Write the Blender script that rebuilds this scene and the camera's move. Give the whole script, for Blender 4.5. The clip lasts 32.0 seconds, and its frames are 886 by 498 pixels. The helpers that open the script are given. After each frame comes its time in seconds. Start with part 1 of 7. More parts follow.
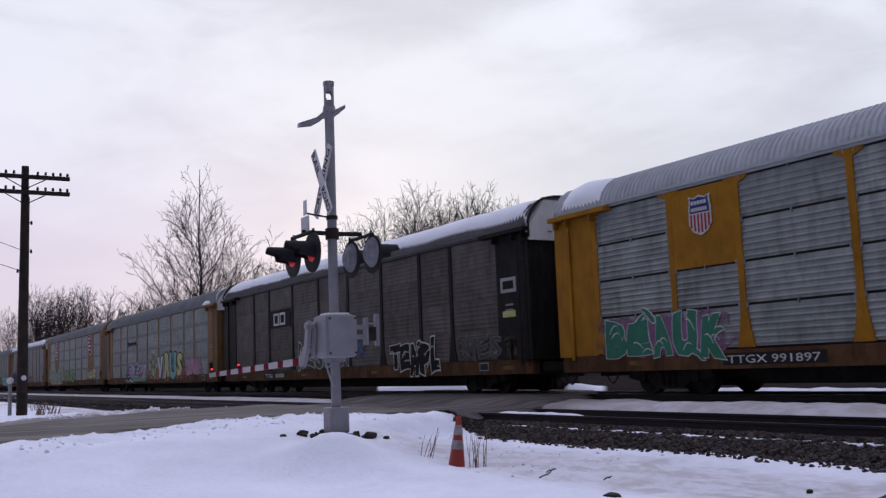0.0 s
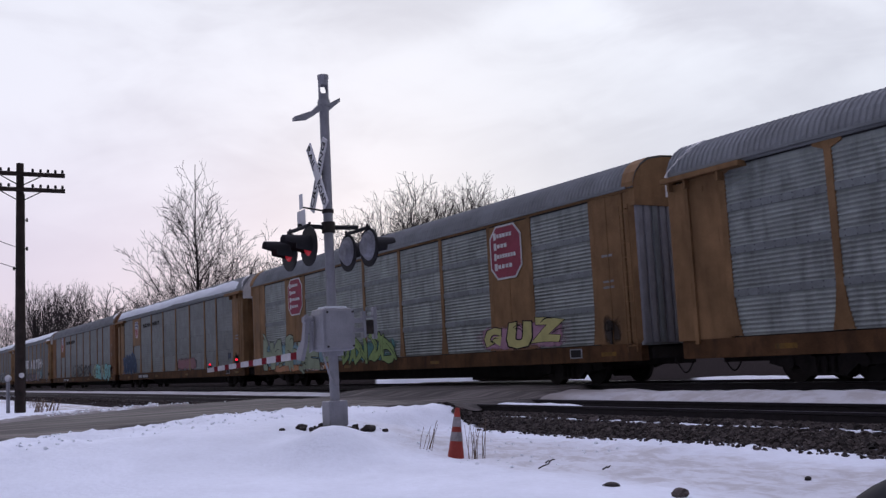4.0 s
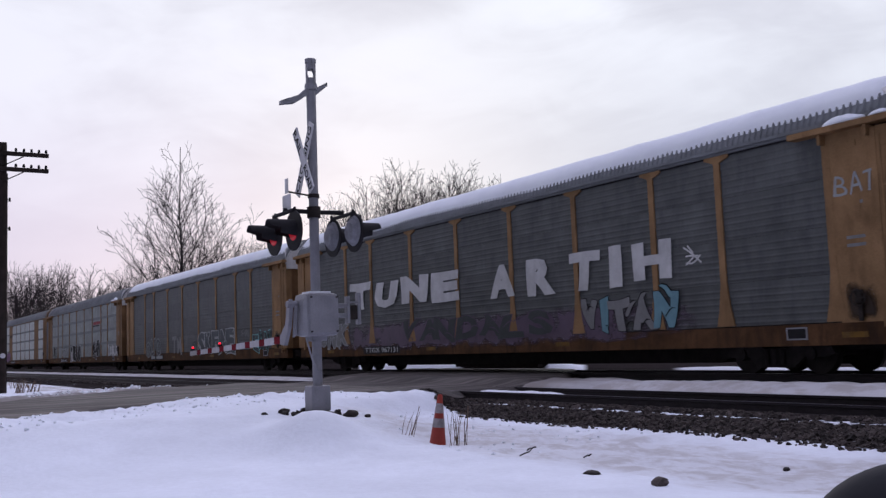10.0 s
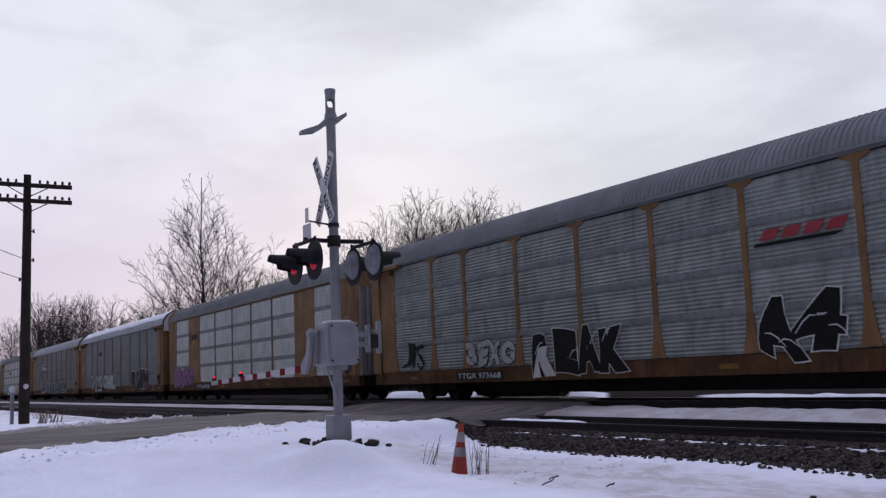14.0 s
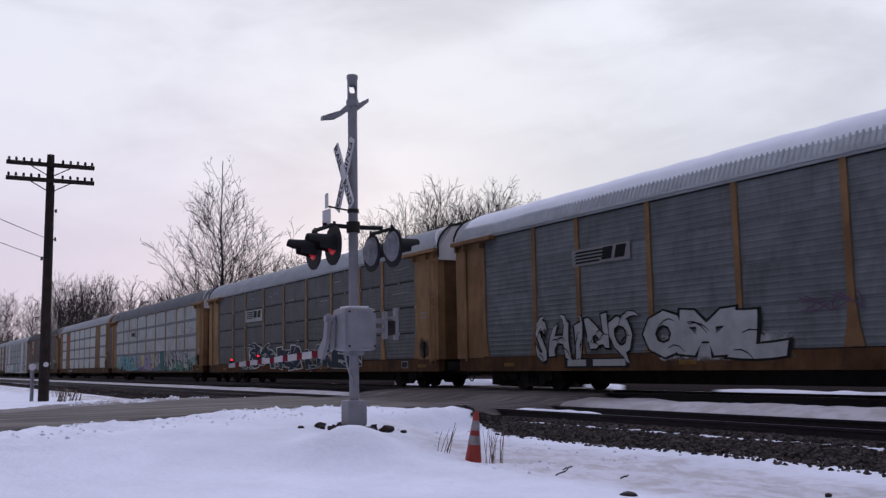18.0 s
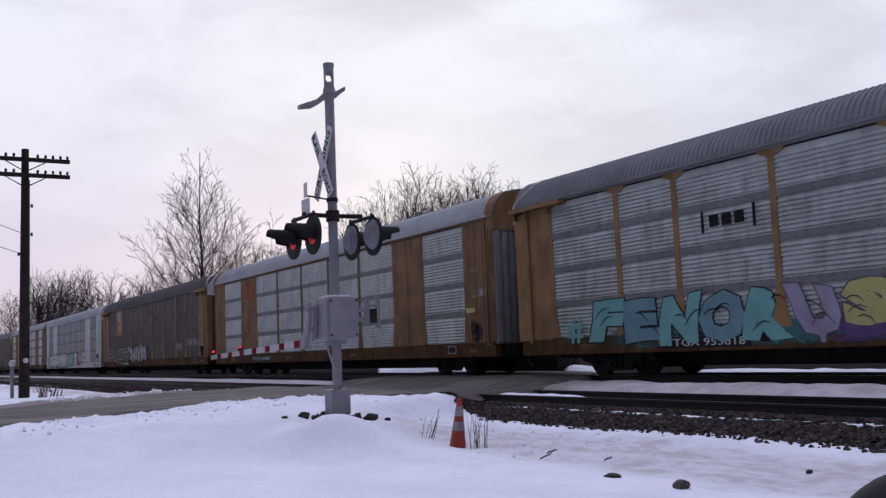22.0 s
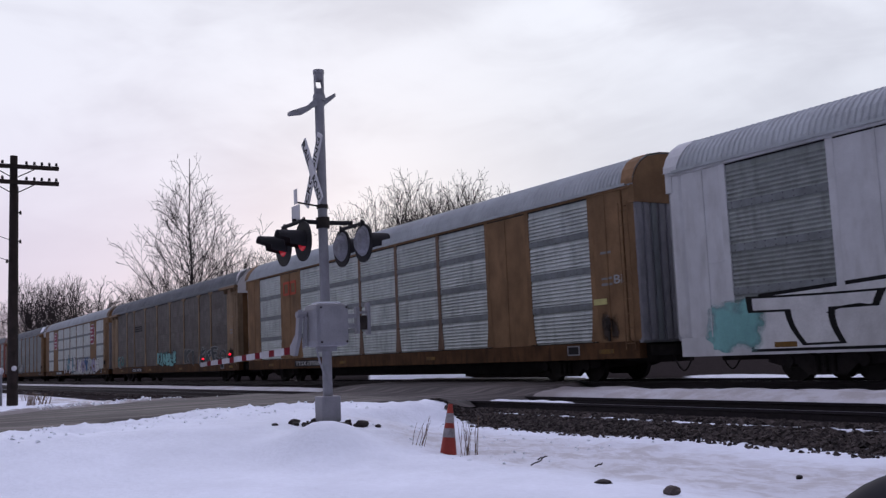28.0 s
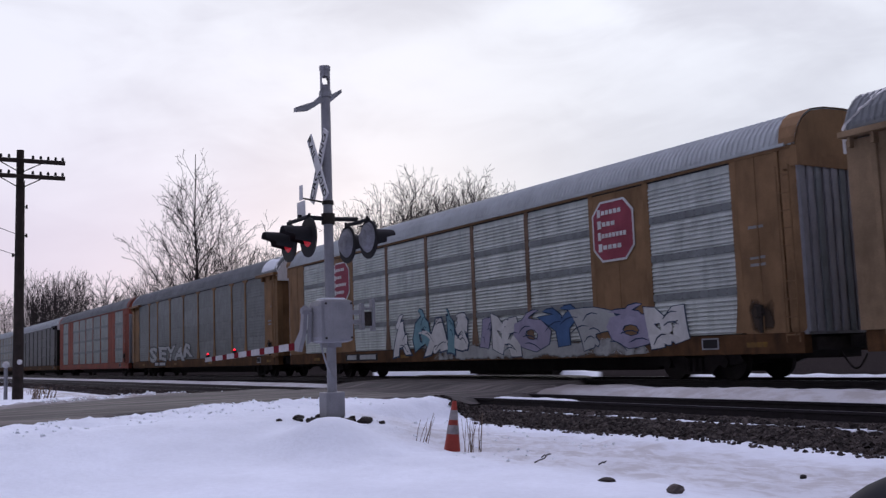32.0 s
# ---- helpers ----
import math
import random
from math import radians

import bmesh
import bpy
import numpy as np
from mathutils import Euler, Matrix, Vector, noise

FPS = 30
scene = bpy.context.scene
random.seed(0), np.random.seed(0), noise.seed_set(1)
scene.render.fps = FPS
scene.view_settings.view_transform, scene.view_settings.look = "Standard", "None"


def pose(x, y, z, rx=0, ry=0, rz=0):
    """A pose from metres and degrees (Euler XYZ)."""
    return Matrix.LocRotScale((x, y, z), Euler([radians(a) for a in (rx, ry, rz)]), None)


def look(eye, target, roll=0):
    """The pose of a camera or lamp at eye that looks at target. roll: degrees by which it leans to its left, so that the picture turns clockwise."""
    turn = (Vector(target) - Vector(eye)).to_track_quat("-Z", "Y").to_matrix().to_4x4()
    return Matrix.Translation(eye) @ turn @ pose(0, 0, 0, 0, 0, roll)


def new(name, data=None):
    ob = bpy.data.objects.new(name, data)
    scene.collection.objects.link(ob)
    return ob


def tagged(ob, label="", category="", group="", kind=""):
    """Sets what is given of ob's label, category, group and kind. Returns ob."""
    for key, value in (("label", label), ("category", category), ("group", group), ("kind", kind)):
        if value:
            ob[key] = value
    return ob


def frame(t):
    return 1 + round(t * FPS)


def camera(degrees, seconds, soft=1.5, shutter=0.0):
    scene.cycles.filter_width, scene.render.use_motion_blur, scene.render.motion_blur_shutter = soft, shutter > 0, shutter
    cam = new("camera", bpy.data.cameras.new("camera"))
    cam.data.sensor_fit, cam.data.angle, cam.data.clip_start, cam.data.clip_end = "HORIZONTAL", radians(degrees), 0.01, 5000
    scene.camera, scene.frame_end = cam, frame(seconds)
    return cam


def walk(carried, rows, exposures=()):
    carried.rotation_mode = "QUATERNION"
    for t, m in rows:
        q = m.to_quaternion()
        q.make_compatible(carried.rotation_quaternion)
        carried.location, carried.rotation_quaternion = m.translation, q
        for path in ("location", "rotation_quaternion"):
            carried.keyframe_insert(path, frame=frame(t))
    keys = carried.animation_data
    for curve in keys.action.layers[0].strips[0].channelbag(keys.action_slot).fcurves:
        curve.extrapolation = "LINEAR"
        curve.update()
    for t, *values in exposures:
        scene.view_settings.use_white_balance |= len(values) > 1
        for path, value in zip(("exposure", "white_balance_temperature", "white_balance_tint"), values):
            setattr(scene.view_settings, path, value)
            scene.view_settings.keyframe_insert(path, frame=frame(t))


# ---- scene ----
# ---- camera and its path: it stands in one spot and swings in the hand ----
cam = camera(49.17, 32.0, soft=1.35, shutter=0.06)
EYE = (0.0, 0.0, 0.83)
SWING = [  # seconds, degrees of heading, tilt and lean
    (0, 59.03, 7.02, -2.20), (0.5, 59.10, 6.99, -2.27), (1, 59.10, 6.89, -2.27), (1.5, 59.09, 6.84, -2.30),
    (2, 59.05, 6.81, -2.40), (2.5, 59.01, 6.79, -2.45), (3, 58.95, 6.77, -2.56), (3.5, 58.92, 6.70, -2.76),
    (5.5, 58.71, 6.22, -3.18), (6, 58.72, 6.13, -3.01), (6.5, 58.72, 6.10, -2.98), (7, 58.74, 6.10, -3.02),
    (7.5, 58.74, 6.13, -3.09), (8, 58.71, 6.15, -3.30), (8.5, 58.41, 6.17, -3.77), (9, 58.16, 5.97, -3.65),
    (9.5, 58.00, 5.72, -3.05), (10, 58.00, 5.74, -2.08), (10.5, 58.82, 6.49, -2.15), (11, 59.06, 6.89, -2.46),
    (11.5, 59.29, 7.05, -2.15), (12, 59.40, 7.19, -1.78), (12.5, 59.36, 7.14, -1.66), (13, 59.34, 7.10, -2.13),
    (13.5, 59.24, 7.26, -1.75), (14, 59.12, 7.44, -2.39), (14.5, 58.84, 7.06, -2.61), (16.5, 59.52, 7.43, -1.81),
    (17, 59.80, 7.16, -1.68), (17.5, 60.40, 7.15, -1.24), (18, 60.26, 6.77, -1.00), (18.5, 60.02, 6.67, -1.25),
    (19, 59.61, 6.02, -1.56), (19.5, 59.44, 5.69, -1.94), (20, 59.43, 5.78, -2.11), (20.5, 59.34, 5.84, -2.23),
    (21, 59.25, 5.86, -2.05), (21.5, 59.15, 5.94, -2.03), (22, 59.11, 5.96, -2.32), (22.5, 59.07, 5.94, -2.36),
    (23, 59.01, 5.95, -2.63), (23.5, 59.06, 5.81, -2.73), (24, 59.09, 5.80, -2.80), (24.5, 58.93, 5.78, -2.84),
    (25, 58.66, 5.76, -2.96), (25.5, 58.55, 5.77, -2.95), (27.5, 58.60, 6.29, -2.68), (28, 58.52, 6.32, -2.47),
    (28.5, 58.47, 6.27, -2.46), (29, 58.47, 6.21, -2.29), (29.5, 58.47, 6.16, -2.35), (30, 58.42, 6.16, -2.32),
    (30.5, 58.40, 6.19, -2.32), (31, 58.56, 6.06, -2.15), (31.5, 58.72, 6.02, -2.04), (32, 58.83, 6.15, -2.05),
]
walk(cam, [(t, pose(*EYE, 90 + p, 0, h) @ pose(0, 0, 0, 0, 0, r)) for t, h, p, r in SWING],
     exposures=[(t, e, 6050, 14) for t, e in ((0, -0.05), (3, -0.02), (6, 0.0), (10, 0.02), (13, -0.07), (17, -0.11), (19, -0.06), (22, -0.02), (25, 0.02), (28, -0.03), (30, 0.02), (32, 0.02))])

# ---- plan ----
TRACK_Y, NEAR_Y, NEAR_Z = 17.70, 11.95, -0.12   # centre of the train's track, of the near track, its rail height
PITCH = 28.4                                    # coupled length of one rail car
START, SPEED = -7.37, 15.42                     # middle of the first car at 0 s, metres a second
MAST = (-13.66, 6.2)

# ---- world and sun ----
world = bpy.data.worlds.new("overcast_sky")
scene.world = world
world.use_nodes = True
wn, wl = world.node_tree.nodes, world.node_tree.links
wn.clear()


def wnode(kind, **kw):
    n = wn.new(kind)
    for k, v in kw.items():
        n.inputs[k.replace("_", " ")].default_value = v
    return n


def wmath(op, a, b=None):
    n = wn.new("ShaderNodeMath")
    n.operation = op
    for i, v in enumerate((a, b)):
        if v is None:
            continue
        if isinstance(v, (int, float)):
            n.inputs[i].default_value = v
        else:
            wl.new(v, n.inputs[i])
    return n.outputs[0]


def wmix(f, a, b):
    n = wn.new("ShaderNodeMix")
    n.data_type = "RGBA"
    for s, v in ((n.inputs[0], f), (n.inputs[6], a), (n.inputs[7], b)):
        if isinstance(v, tuple):
            s.default_value = v
        elif isinstance(v, (int, float)):
            s.default_value = v
        else:
            wl.new(v, s)
    return n.outputs[2]


def wramp(v, a, b):
    n = wn.new("ShaderNodeMapRange")
    n.interpolation_type = "SMOOTHSTEP"
    n.inputs[1].default_value, n.inputs[2].default_value = a, b
    wl.new(v, n.inputs[0])
    return n.outputs[0]


coord = wn.new("ShaderNodeTexCoord")
sep = wn.new("ShaderNodeSeparateXYZ")
wl.new(coord.outputs["Generated"], sep.inputs[0])
flat = wn.new("ShaderNodeMapping")
flat.inputs["Scale"].default_value = (1.0, 1.0, 2.6)
wl.new(coord.outputs["Generated"], flat.inputs["Vector"])
cloud = wnode("ShaderNodeTexNoise", Scale=2.6, Detail=5.0, Roughness=0.52, Distortion=0.5)
wl.new(flat.outputs[0], cloud.inputs["Vector"])
wisps = wnode("ShaderNodeTexNoise", Scale=7.0, Detail=4.0, Roughness=0.55, Distortion=0.8)
wl.new(flat.outputs[0], wisps.inputs["Vector"])
thick = wramp(wmath("ADD", wmath("MULTIPLY", cloud.outputs[0], 0.75), wmath("MULTIPLY", wisps.outputs[0], 0.25)), 0.40, 0.66)
sky_col = wmix(thick, (0.93, 0.935, 0.945, 1), (0.69, 0.685, 0.71, 1))
# a pink and lilac band low in the west
low = wramp(sep.outputs[2], 0.27, 0.05)
west = wramp(wmath("SUBTRACT", wmath("MULTIPLY", sep.outputs[0], -0.97), wmath("MULTIPLY", sep.outputs[1], 0.26)), 0.55, 0.97)
sky_col = wmix(wmath("MULTIPLY", wmath("MULTIPLY", low, west), 0.95), sky_col, (0.61, 0.515, 0.615, 1))
veil = wramp(sep.outputs[2], 0.55, 0.10)
sky_col = wmix(wmath("MULTIPLY", wmath("MULTIPLY", veil, west), 0.45), sky_col, (0.93, 0.84, 0.94, 1))
# the cloud is thinner and brighter towards the low sun, heavier behind the viewer
glow = wramp(wmath("ADD", wmath("MULTIPLY", sep.outputs[0], -0.75), wmath("MULTIPLY", sep.outputs[1], 0.66)), -0.45, 0.42)
zenith = wramp(sep.outputs[2], 0.42, 0.95)
sky_col = wmix(zenith, sky_col, (0.80, 0.77, 1.0, 1))
# heavier cloud low over the far end of the train
heavy = wmath("MULTIPLY", wramp(sep.outputs[2], 0.34, 0.10), wramp(west, 0.75, 0.10))
sky_col = wmix(wmath("MULTIPLY", heavy, 0.85), sky_col, (0.70, 0.71, 0.75, 1))
raw = wmath("SUBTRACT", wmath("MULTIPLY", sep.outputs[0], -0.97), wmath("MULTIPLY", sep.outputs[1], 0.26))
thin = wmath("MULTIPLY", wramp(raw, 0.66, 0.36), wramp(sep.outputs[2], 0.24, 0.38))
amount = wmath("ADD", wmath("ADD", 0.03, wmath("MULTIPLY", glow, 0.89)), wmath("MULTIPLY", zenith, 0.64))
amount = wmath("ADD", amount, wmath("MULTIPLY", thin, 0.12))
clouds = wn.new("ShaderNodeBackground")
wl.new(sky_col, clouds.inputs[0])
wl.new(amount, clouds.inputs[1])
nishita = wn.new("ShaderNodeTexSky")
nishita.sky_type = "NISHITA"
nishita.sun_disc = False
nishita.sun_elevation, nishita.sun_rotation = radians(9), radians(-62)
clear = wnode("ShaderNodeBackground", Strength=0.007)
wl.new(nishita.outputs[0], clear.inputs[0])
both = wn.new("ShaderNodeAddShader")
wl.new(clouds.outputs[0], both.inputs[0])
wl.new(clear.outputs[0], both.inputs[1])
wout = wn.new("ShaderNodeOutputWorld")
wl.new(both.outputs[0], wout.inputs[0])

sun = new("sun", bpy.data.lights.new("sun", "SUN"))
sun.data.energy, sun.data.angle, sun.data.color = 0.3, radians(25), (1.0, 0.93, 0.9)
sun.matrix_world = look((-53, 28, 14), (0, 0, 0))


# ---- materials ----
def mat(name, col, rough=0.7, metal=0.0, gloss=0.18, var=0.25, scale=2.0, grain=40.0, bump=0.15, streak=0.0, streak_col=(0.05, 0.04, 0.035), glow=0.0, spread=0.0):
    """A surface with broad and fine variation, optional streaks that run down it, and a shift from piece to piece."""
    m = bpy.data.materials.new(name)
    m.use_nodes = True
    nt = m.node_tree
    n, l = nt.nodes, nt.links
    b = n["Principled BSDF"]
    b.inputs["Roughness"].default_value, b.inputs["Metallic"].default_value = rough, metal
    b.inputs["Specular IOR Level"].default_value = gloss
    tc = n.new("ShaderNodeTexCoord")
    oi = n.new("ShaderNodeObjectInfo")
    off = n.new("ShaderNodeVectorMath")
    off.operation = "MULTIPLY_ADD"
    l.new(oi.outputs["Random"], off.inputs[0])
    off.inputs[1].default_value = (37.0, 11.0, 23.0)
    l.new(tc.outputs["Object"], off.inputs[2])

    def noise_at(s, detail, stretch=None):
        t = n.new("ShaderNodeTexNoise")
        t.inputs["Scale"].default_value, t.inputs["Detail"].default_value, t.inputs["Roughness"].default_value = s, detail, 0.6
        if stretch:
            mp = n.new("ShaderNodeMapping")
            mp.inputs["Scale"].default_value = stretch
            l.new(off.outputs[0], mp.inputs["Vector"])
            l.new(mp.outputs[0], t.inputs["Vector"])
        else:
            l.new(off.outputs[0], t.inputs["Vector"])
        return t.outputs[0]

    def ranged(v, a, b2, lo, hi):
        r = n.new("ShaderNodeMapRange")
        for i, x in enumerate((a, b2, lo, hi)):
            r.inputs[i + 1].default_value = x
        l.new(v, r.inputs[0])
        return r.outputs[0]

    def mix(f, a, b2, kind="MIX"):
        x = n.new("ShaderNodeMix")
        x.data_type, x.blend_type = "RGBA", kind
        for s, v in ((x.inputs[0], f), (x.inputs[6], a), (x.inputs[7], b2)):
            if isinstance(v, tuple):
                s.default_value = (*v, 1) if len(v) == 3 else v
            elif isinstance(v, (int, float)):
                s.default_value = v
            else:
                l.new(v, s)
        return x.outputs[2]

    broad, fine = noise_at(scale, 4), noise_at(grain, 3)
    dark, light = tuple(c * (1 - var) for c in col), tuple(min(0.9, c * (1 + var)) for c in col)
    c = mix(ranged(broad, 0.3, 0.7, 0, 1), dark, light)
    g = n.new("ShaderNodeCombineColor")
    gv = ranged(fine, 0.25, 0.75, 1 - var * 0.6, 1 + var * 0.4)
    for i in range(3):
        l.new(gv, g.inputs[i])
    c = mix(1.0, c, g.outputs[0], "MULTIPLY")
    if spread:
        s = n.new("ShaderNodeCombineColor")
        sv = ranged(oi.outputs["Random"], 0, 1, 1 - spread, 1 + spread)
        for i in range(3):
            l.new(sv, s.inputs[i])
        c = mix(1.0, c, s.outputs[0], "MULTIPLY")
    if streak:
        st = noise_at(3.0, 6, (1.3, 1.3, 0.34))
        c = mix(ranged(st, 0.48, 0.72, 0, streak), c, streak_col)
    l.new(c, b.inputs["Base Color"])
    l.new(ranged(broad, 0.3, 0.7, rough - 0.08, min(1, rough + 0.1)), b.inputs["Roughness"])
    if bump:
        bp = n.new("ShaderNodeBump")
        bp.inputs["Strength"].default_value, bp.inputs["Distance"].default_value = bump, 0.02
        l.new(fine, bp.inputs["Height"])
        l.new(bp.outputs[0], b.inputs["Normal"])
    if glow:
        b.inputs["Emission Color"].default_value = (*col, 1)
        b.inputs["Emission Strength"].default_value = glow
    return m


M = {}


def paint(name, col, **kw):
    """The material of that name, made once."""
    if name not in M:
        M[name] = mat(name, col, **kw)
    return M[name]


SNOW = paint("snow", (0.78, 0.81, 0.89), rough=0.85, var=0.05, scale=1.2, grain=55, bump=0.25)
BLACK = paint("black_steel", (0.017, 0.016, 0.019), rough=0.7, gloss=0.15, var=0.3)
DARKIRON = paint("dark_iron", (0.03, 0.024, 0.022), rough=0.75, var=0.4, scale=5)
GALV = paint("galvanised_steel", (0.27, 0.27, 0.30), rough=0.5, metal=0.35, var=0.18, scale=4, streak=0.25)
ALU = paint("aluminium_paint", (0.265, 0.262, 0.292), rough=0.55, metal=0.2, var=0.15, scale=3, streak=0.2)
WHITE = paint("white_paint", (0.55, 0.54, 0.57), rough=0.6, var=0.1, scale=4, streak=0.2, streak_col=(0.3, 0.27, 0.25))
WOOD = paint("creosoted_wood", (0.030, 0.022, 0.020), rough=0.85, var=0.4, scale=4, streak=0.4)
RAIL = paint("rail_steel", (0.030, 0.025, 0.030), rough=0.55, metal=0.3, var=0.35, scale=6)
RAILTOP = paint("rail_head", (0.05, 0.045, 0.06), rough=0.4, metal=0.6, var=0.2, scale=6)
TIE = paint("sleeper_wood", (0.032, 0.026, 0.026), rough=0.9, var=0.4, scale=5, spread=0.3)
BALLAST = paint("ballast_stone", (0.044, 0.036, 0.034), rough=0.9, var=0.5, scale=9, grain=60, bump=0.5)


def by_stone(m):
    """Each loose stone a little lighter or darker than the next."""
    n, l = m.node_tree.nodes, m.node_tree.links
    c = n["Principled BSDF"].inputs["Base Color"]
    was = c.links[0].from_socket
    geo, r, x = n.new("ShaderNodeNewGeometry"), n.new("ShaderNodeMapRange"), n.new("ShaderNodeVectorMath")
    r.inputs[3].default_value, r.inputs[4].default_value = 0.35, 2.1
    x.operation = "MULTIPLY"
    l.new(geo.outputs["Random Per Island"], r.inputs[0]), l.new(was, x.inputs[0]), l.new(r.outputs[0], x.inputs[1]), l.new(x.outputs[0], c)


by_stone(BALLAST)
ORANGE = paint("cone_orange", (0.33, 0.055, 0.042), rough=0.5, var=0.12, scale=6, streak=0.2)
REFLECT = paint("cone_collar", (0.26, 0.235, 0.245), rough=0.5, var=0.35, scale=8)
RED = paint("red_sheeting", (0.15, 0.012, 0.02), rough=0.7, gloss=0.03, var=0.12, scale=5)
STRIPE = paint("dull_white_sheeting", (0.46, 0.445, 0.47), rough=0.7, gloss=0.05, var=0.15, scale=5)
REDLAMP = paint("red_lamp_lit", (1.0, 0.012, 0.03), rough=0.3, var=0.02, glow=1.5)
REDDIM = paint("red_lens", (0.45, 0.02, 0.03), rough=0.2, var=0.05, glow=0.25)
BARK = paint("bark", (0.030, 0.024, 0.026), rough=0.9, var=0.3, scale=3, bump=0.4)
TWIG = paint("twig", (0.030, 0.023, 0.026), rough=0.9, var=0.25, scale=2)
BRUSH = paint("brush", (0.042, 0.034, 0.037), rough=0.95, var=0.4, scale=1.5)
WEED = paint("dry_weed", (0.17, 0.12, 0.09), rough=0.9, var=0.3)
MIRROR = paint("black_plastic", (0.012, 0.012, 0.016), rough=0.7, var=0.2, bump=0.05)


# ---- mesh helpers ----
def link_bm(name, bm, m, smooth=False):
    me = bpy.data.meshes.new(name)
    bm.normal_update()
    bm.to_mesh(me)
    bm.free()
    me.materials.append(m)
    if smooth:
        for p in me.polygons:
            p.use_smooth = True
    return me


def raw_mesh(name, verts, faces, m, smooth=False):
    me = bpy.data.meshes.new(name)
    me.from_pydata(verts, [], faces)
    me.materials.append(m)
    if smooth:
        me.polygons.foreach_set("use_smooth", [True] * len(me.polygons))
    me.update()
    return me


def piece(name, me, parent, at=None, label=""):
    """A mesh object under a thing or a part, with its pose in the parent's space."""
    ob = new(name, me)
    ob.parent = parent
    if at is not None:
        ob.matrix_basis = at
    if label:
        ob["label"] = label
    return ob


def part(name, bm, m, parent, label="", at=None, smooth=False):
    return piece(name, link_bm(name, bm, m, smooth), parent, at, label)


def thing(name, at, label, category, group="", kind=""):
    ob = new(name)
    ob.empty_display_size = 0.2
    ob.matrix_world = at
    return tagged(ob, label, category, group, kind)


def box(bm, x0, y0, z0, x1, y1, z1, bevel=0.0):
    r = bmesh.ops.create_cube(bm, size=1, matrix=Matrix.LocRotScale(((x0 + x1) / 2, (y0 + y1) / 2, (z0 + z1) / 2), None, (x1 - x0, y1 - y0, z1 - z0)))
    if bevel:
        es = list({e for v in r["verts"] for e in v.link_edges})
        bmesh.ops.bevel(bm, geom=es, offset=bevel, segments=2, affect="EDGES", profile=0.6)
    return bm


def boxed(*a, **k):
    return box(bmesh.new(), *a, **k)


def tube(bm, a, b, r, r2=None, n=12):
    """A round bar from a to b."""
    a, b = Vector(a), Vector(b)
    m = Matrix.Translation((a + b) / 2) @ (b - a).to_track_quat("Z", "Y").to_matrix().to_4x4()
    bmesh.ops.create_cone(bm, cap_ends=True, segments=n, radius1=r, radius2=r if r2 is None else r2, depth=(b - a).length, matrix=m)
    return bm


def tubed(*a, **k):
    return tube(bmesh.new(), *a, **k)


def slab(bm, outline, y0, y1):
    """A plate cut along an outline of (x, z), from y0 (front) to y1."""
    f = [bm.verts.new((x, y0, z)) for x, z in outline]
    k = [bm.verts.new((x, y1, z)) for x, z in outline]
    bm.faces.new(f)
    bm.faces.new(k[::-1])
    for i in range(len(f)):
        j = (i + 1) % len(f)
        bm.faces.new((f[j], f[i], k[i], k[j]))
    return bm


def lettering(name, text, m, w, h, thick=0.006, fat=0.0, slant=0.0):
    """A mesh of raised letters, w wide and h high, from its lower left corner, in the x-z plane facing -y."""
    cu = bpy.data.curves.new(name, "FONT")
    cu.body, cu.extrude, cu.offset, cu.shear, cu.resolution_u = text, 0.001, fat, slant, 2
    ob = bpy.data.objects.new(name, cu)
    scene.collection.objects.link(ob)
    me = bpy.data.meshes.new_from_object(ob.evaluated_get(bpy.context.evaluated_depsgraph_get()))
    bpy.data.objects.remove(ob)
    co = np.zeros(len(me.vertices) * 3)
    me.vertices.foreach_get("co", co)
    co = co.reshape(-1, 3)
    lo, hi = co.min(0), co.max(0)
    q = (co - lo) / np.maximum(hi - lo, 1e-6)
    out = np.stack([q[:, 0] * w, (1 - q[:, 2]) * thick - thick, q[:, 1] * h], 1)
    me.vertices.foreach_set("co", out.ravel())
    me.materials.clear()
    me.materials.append(m)
    me.update()
    me.name = name
    return me


def smooth01(a, b, v):
    t = min(1.0, max(0.0, (v - a) / (b - a)))
    return t * t * (3 - 2 * t)


def glyph(ch, fat):
    """Flat mesh of one letter, its strokes thickened by fat: points, with the plain letter's box, and faces."""
    cu = bpy.data.curves.new("letter", "FONT")
    cu.body, cu.offset, cu.resolution_u = ch, fat, 2
    ob = bpy.data.objects.new("letter", cu)
    scene.collection.objects.link(ob)
    me = bpy.data.meshes.new_from_object(ob.evaluated_get(bpy.context.evaluated_depsgraph_get()))
    bpy.data.objects.remove(ob)
    bm = bmesh.new()
    bm.from_mesh(me)
    bpy.data.meshes.remove(me)
    for _ in range(2):
        bmesh.ops.subdivide_edges(bm, edges=[e for e in bm.edges if e.calc_length() > 0.16], cuts=1)
    bmesh.ops.triangulate(bm, faces=bm.faces[:])
    bm.verts.index_update()
    co = np.array([v.co[:2] for v in bm.verts])
    faces = [tuple(v.index for v in f.verts) for f in bm.faces]
    bm.free()
    return co, faces


FATS = (0.0, 0.02, 0.04, 0.06, 0.08, 0.10, 0.12, 0.14, 0.16)
GLYPHS = {(ch, f): glyph(ch, f) for ch in "ABCDEGFHIJKLMNOPRSTUVXYZ234" for f in FATS}


def fat_of(f):
    return min(FATS, key=lambda q: abs(q - f))


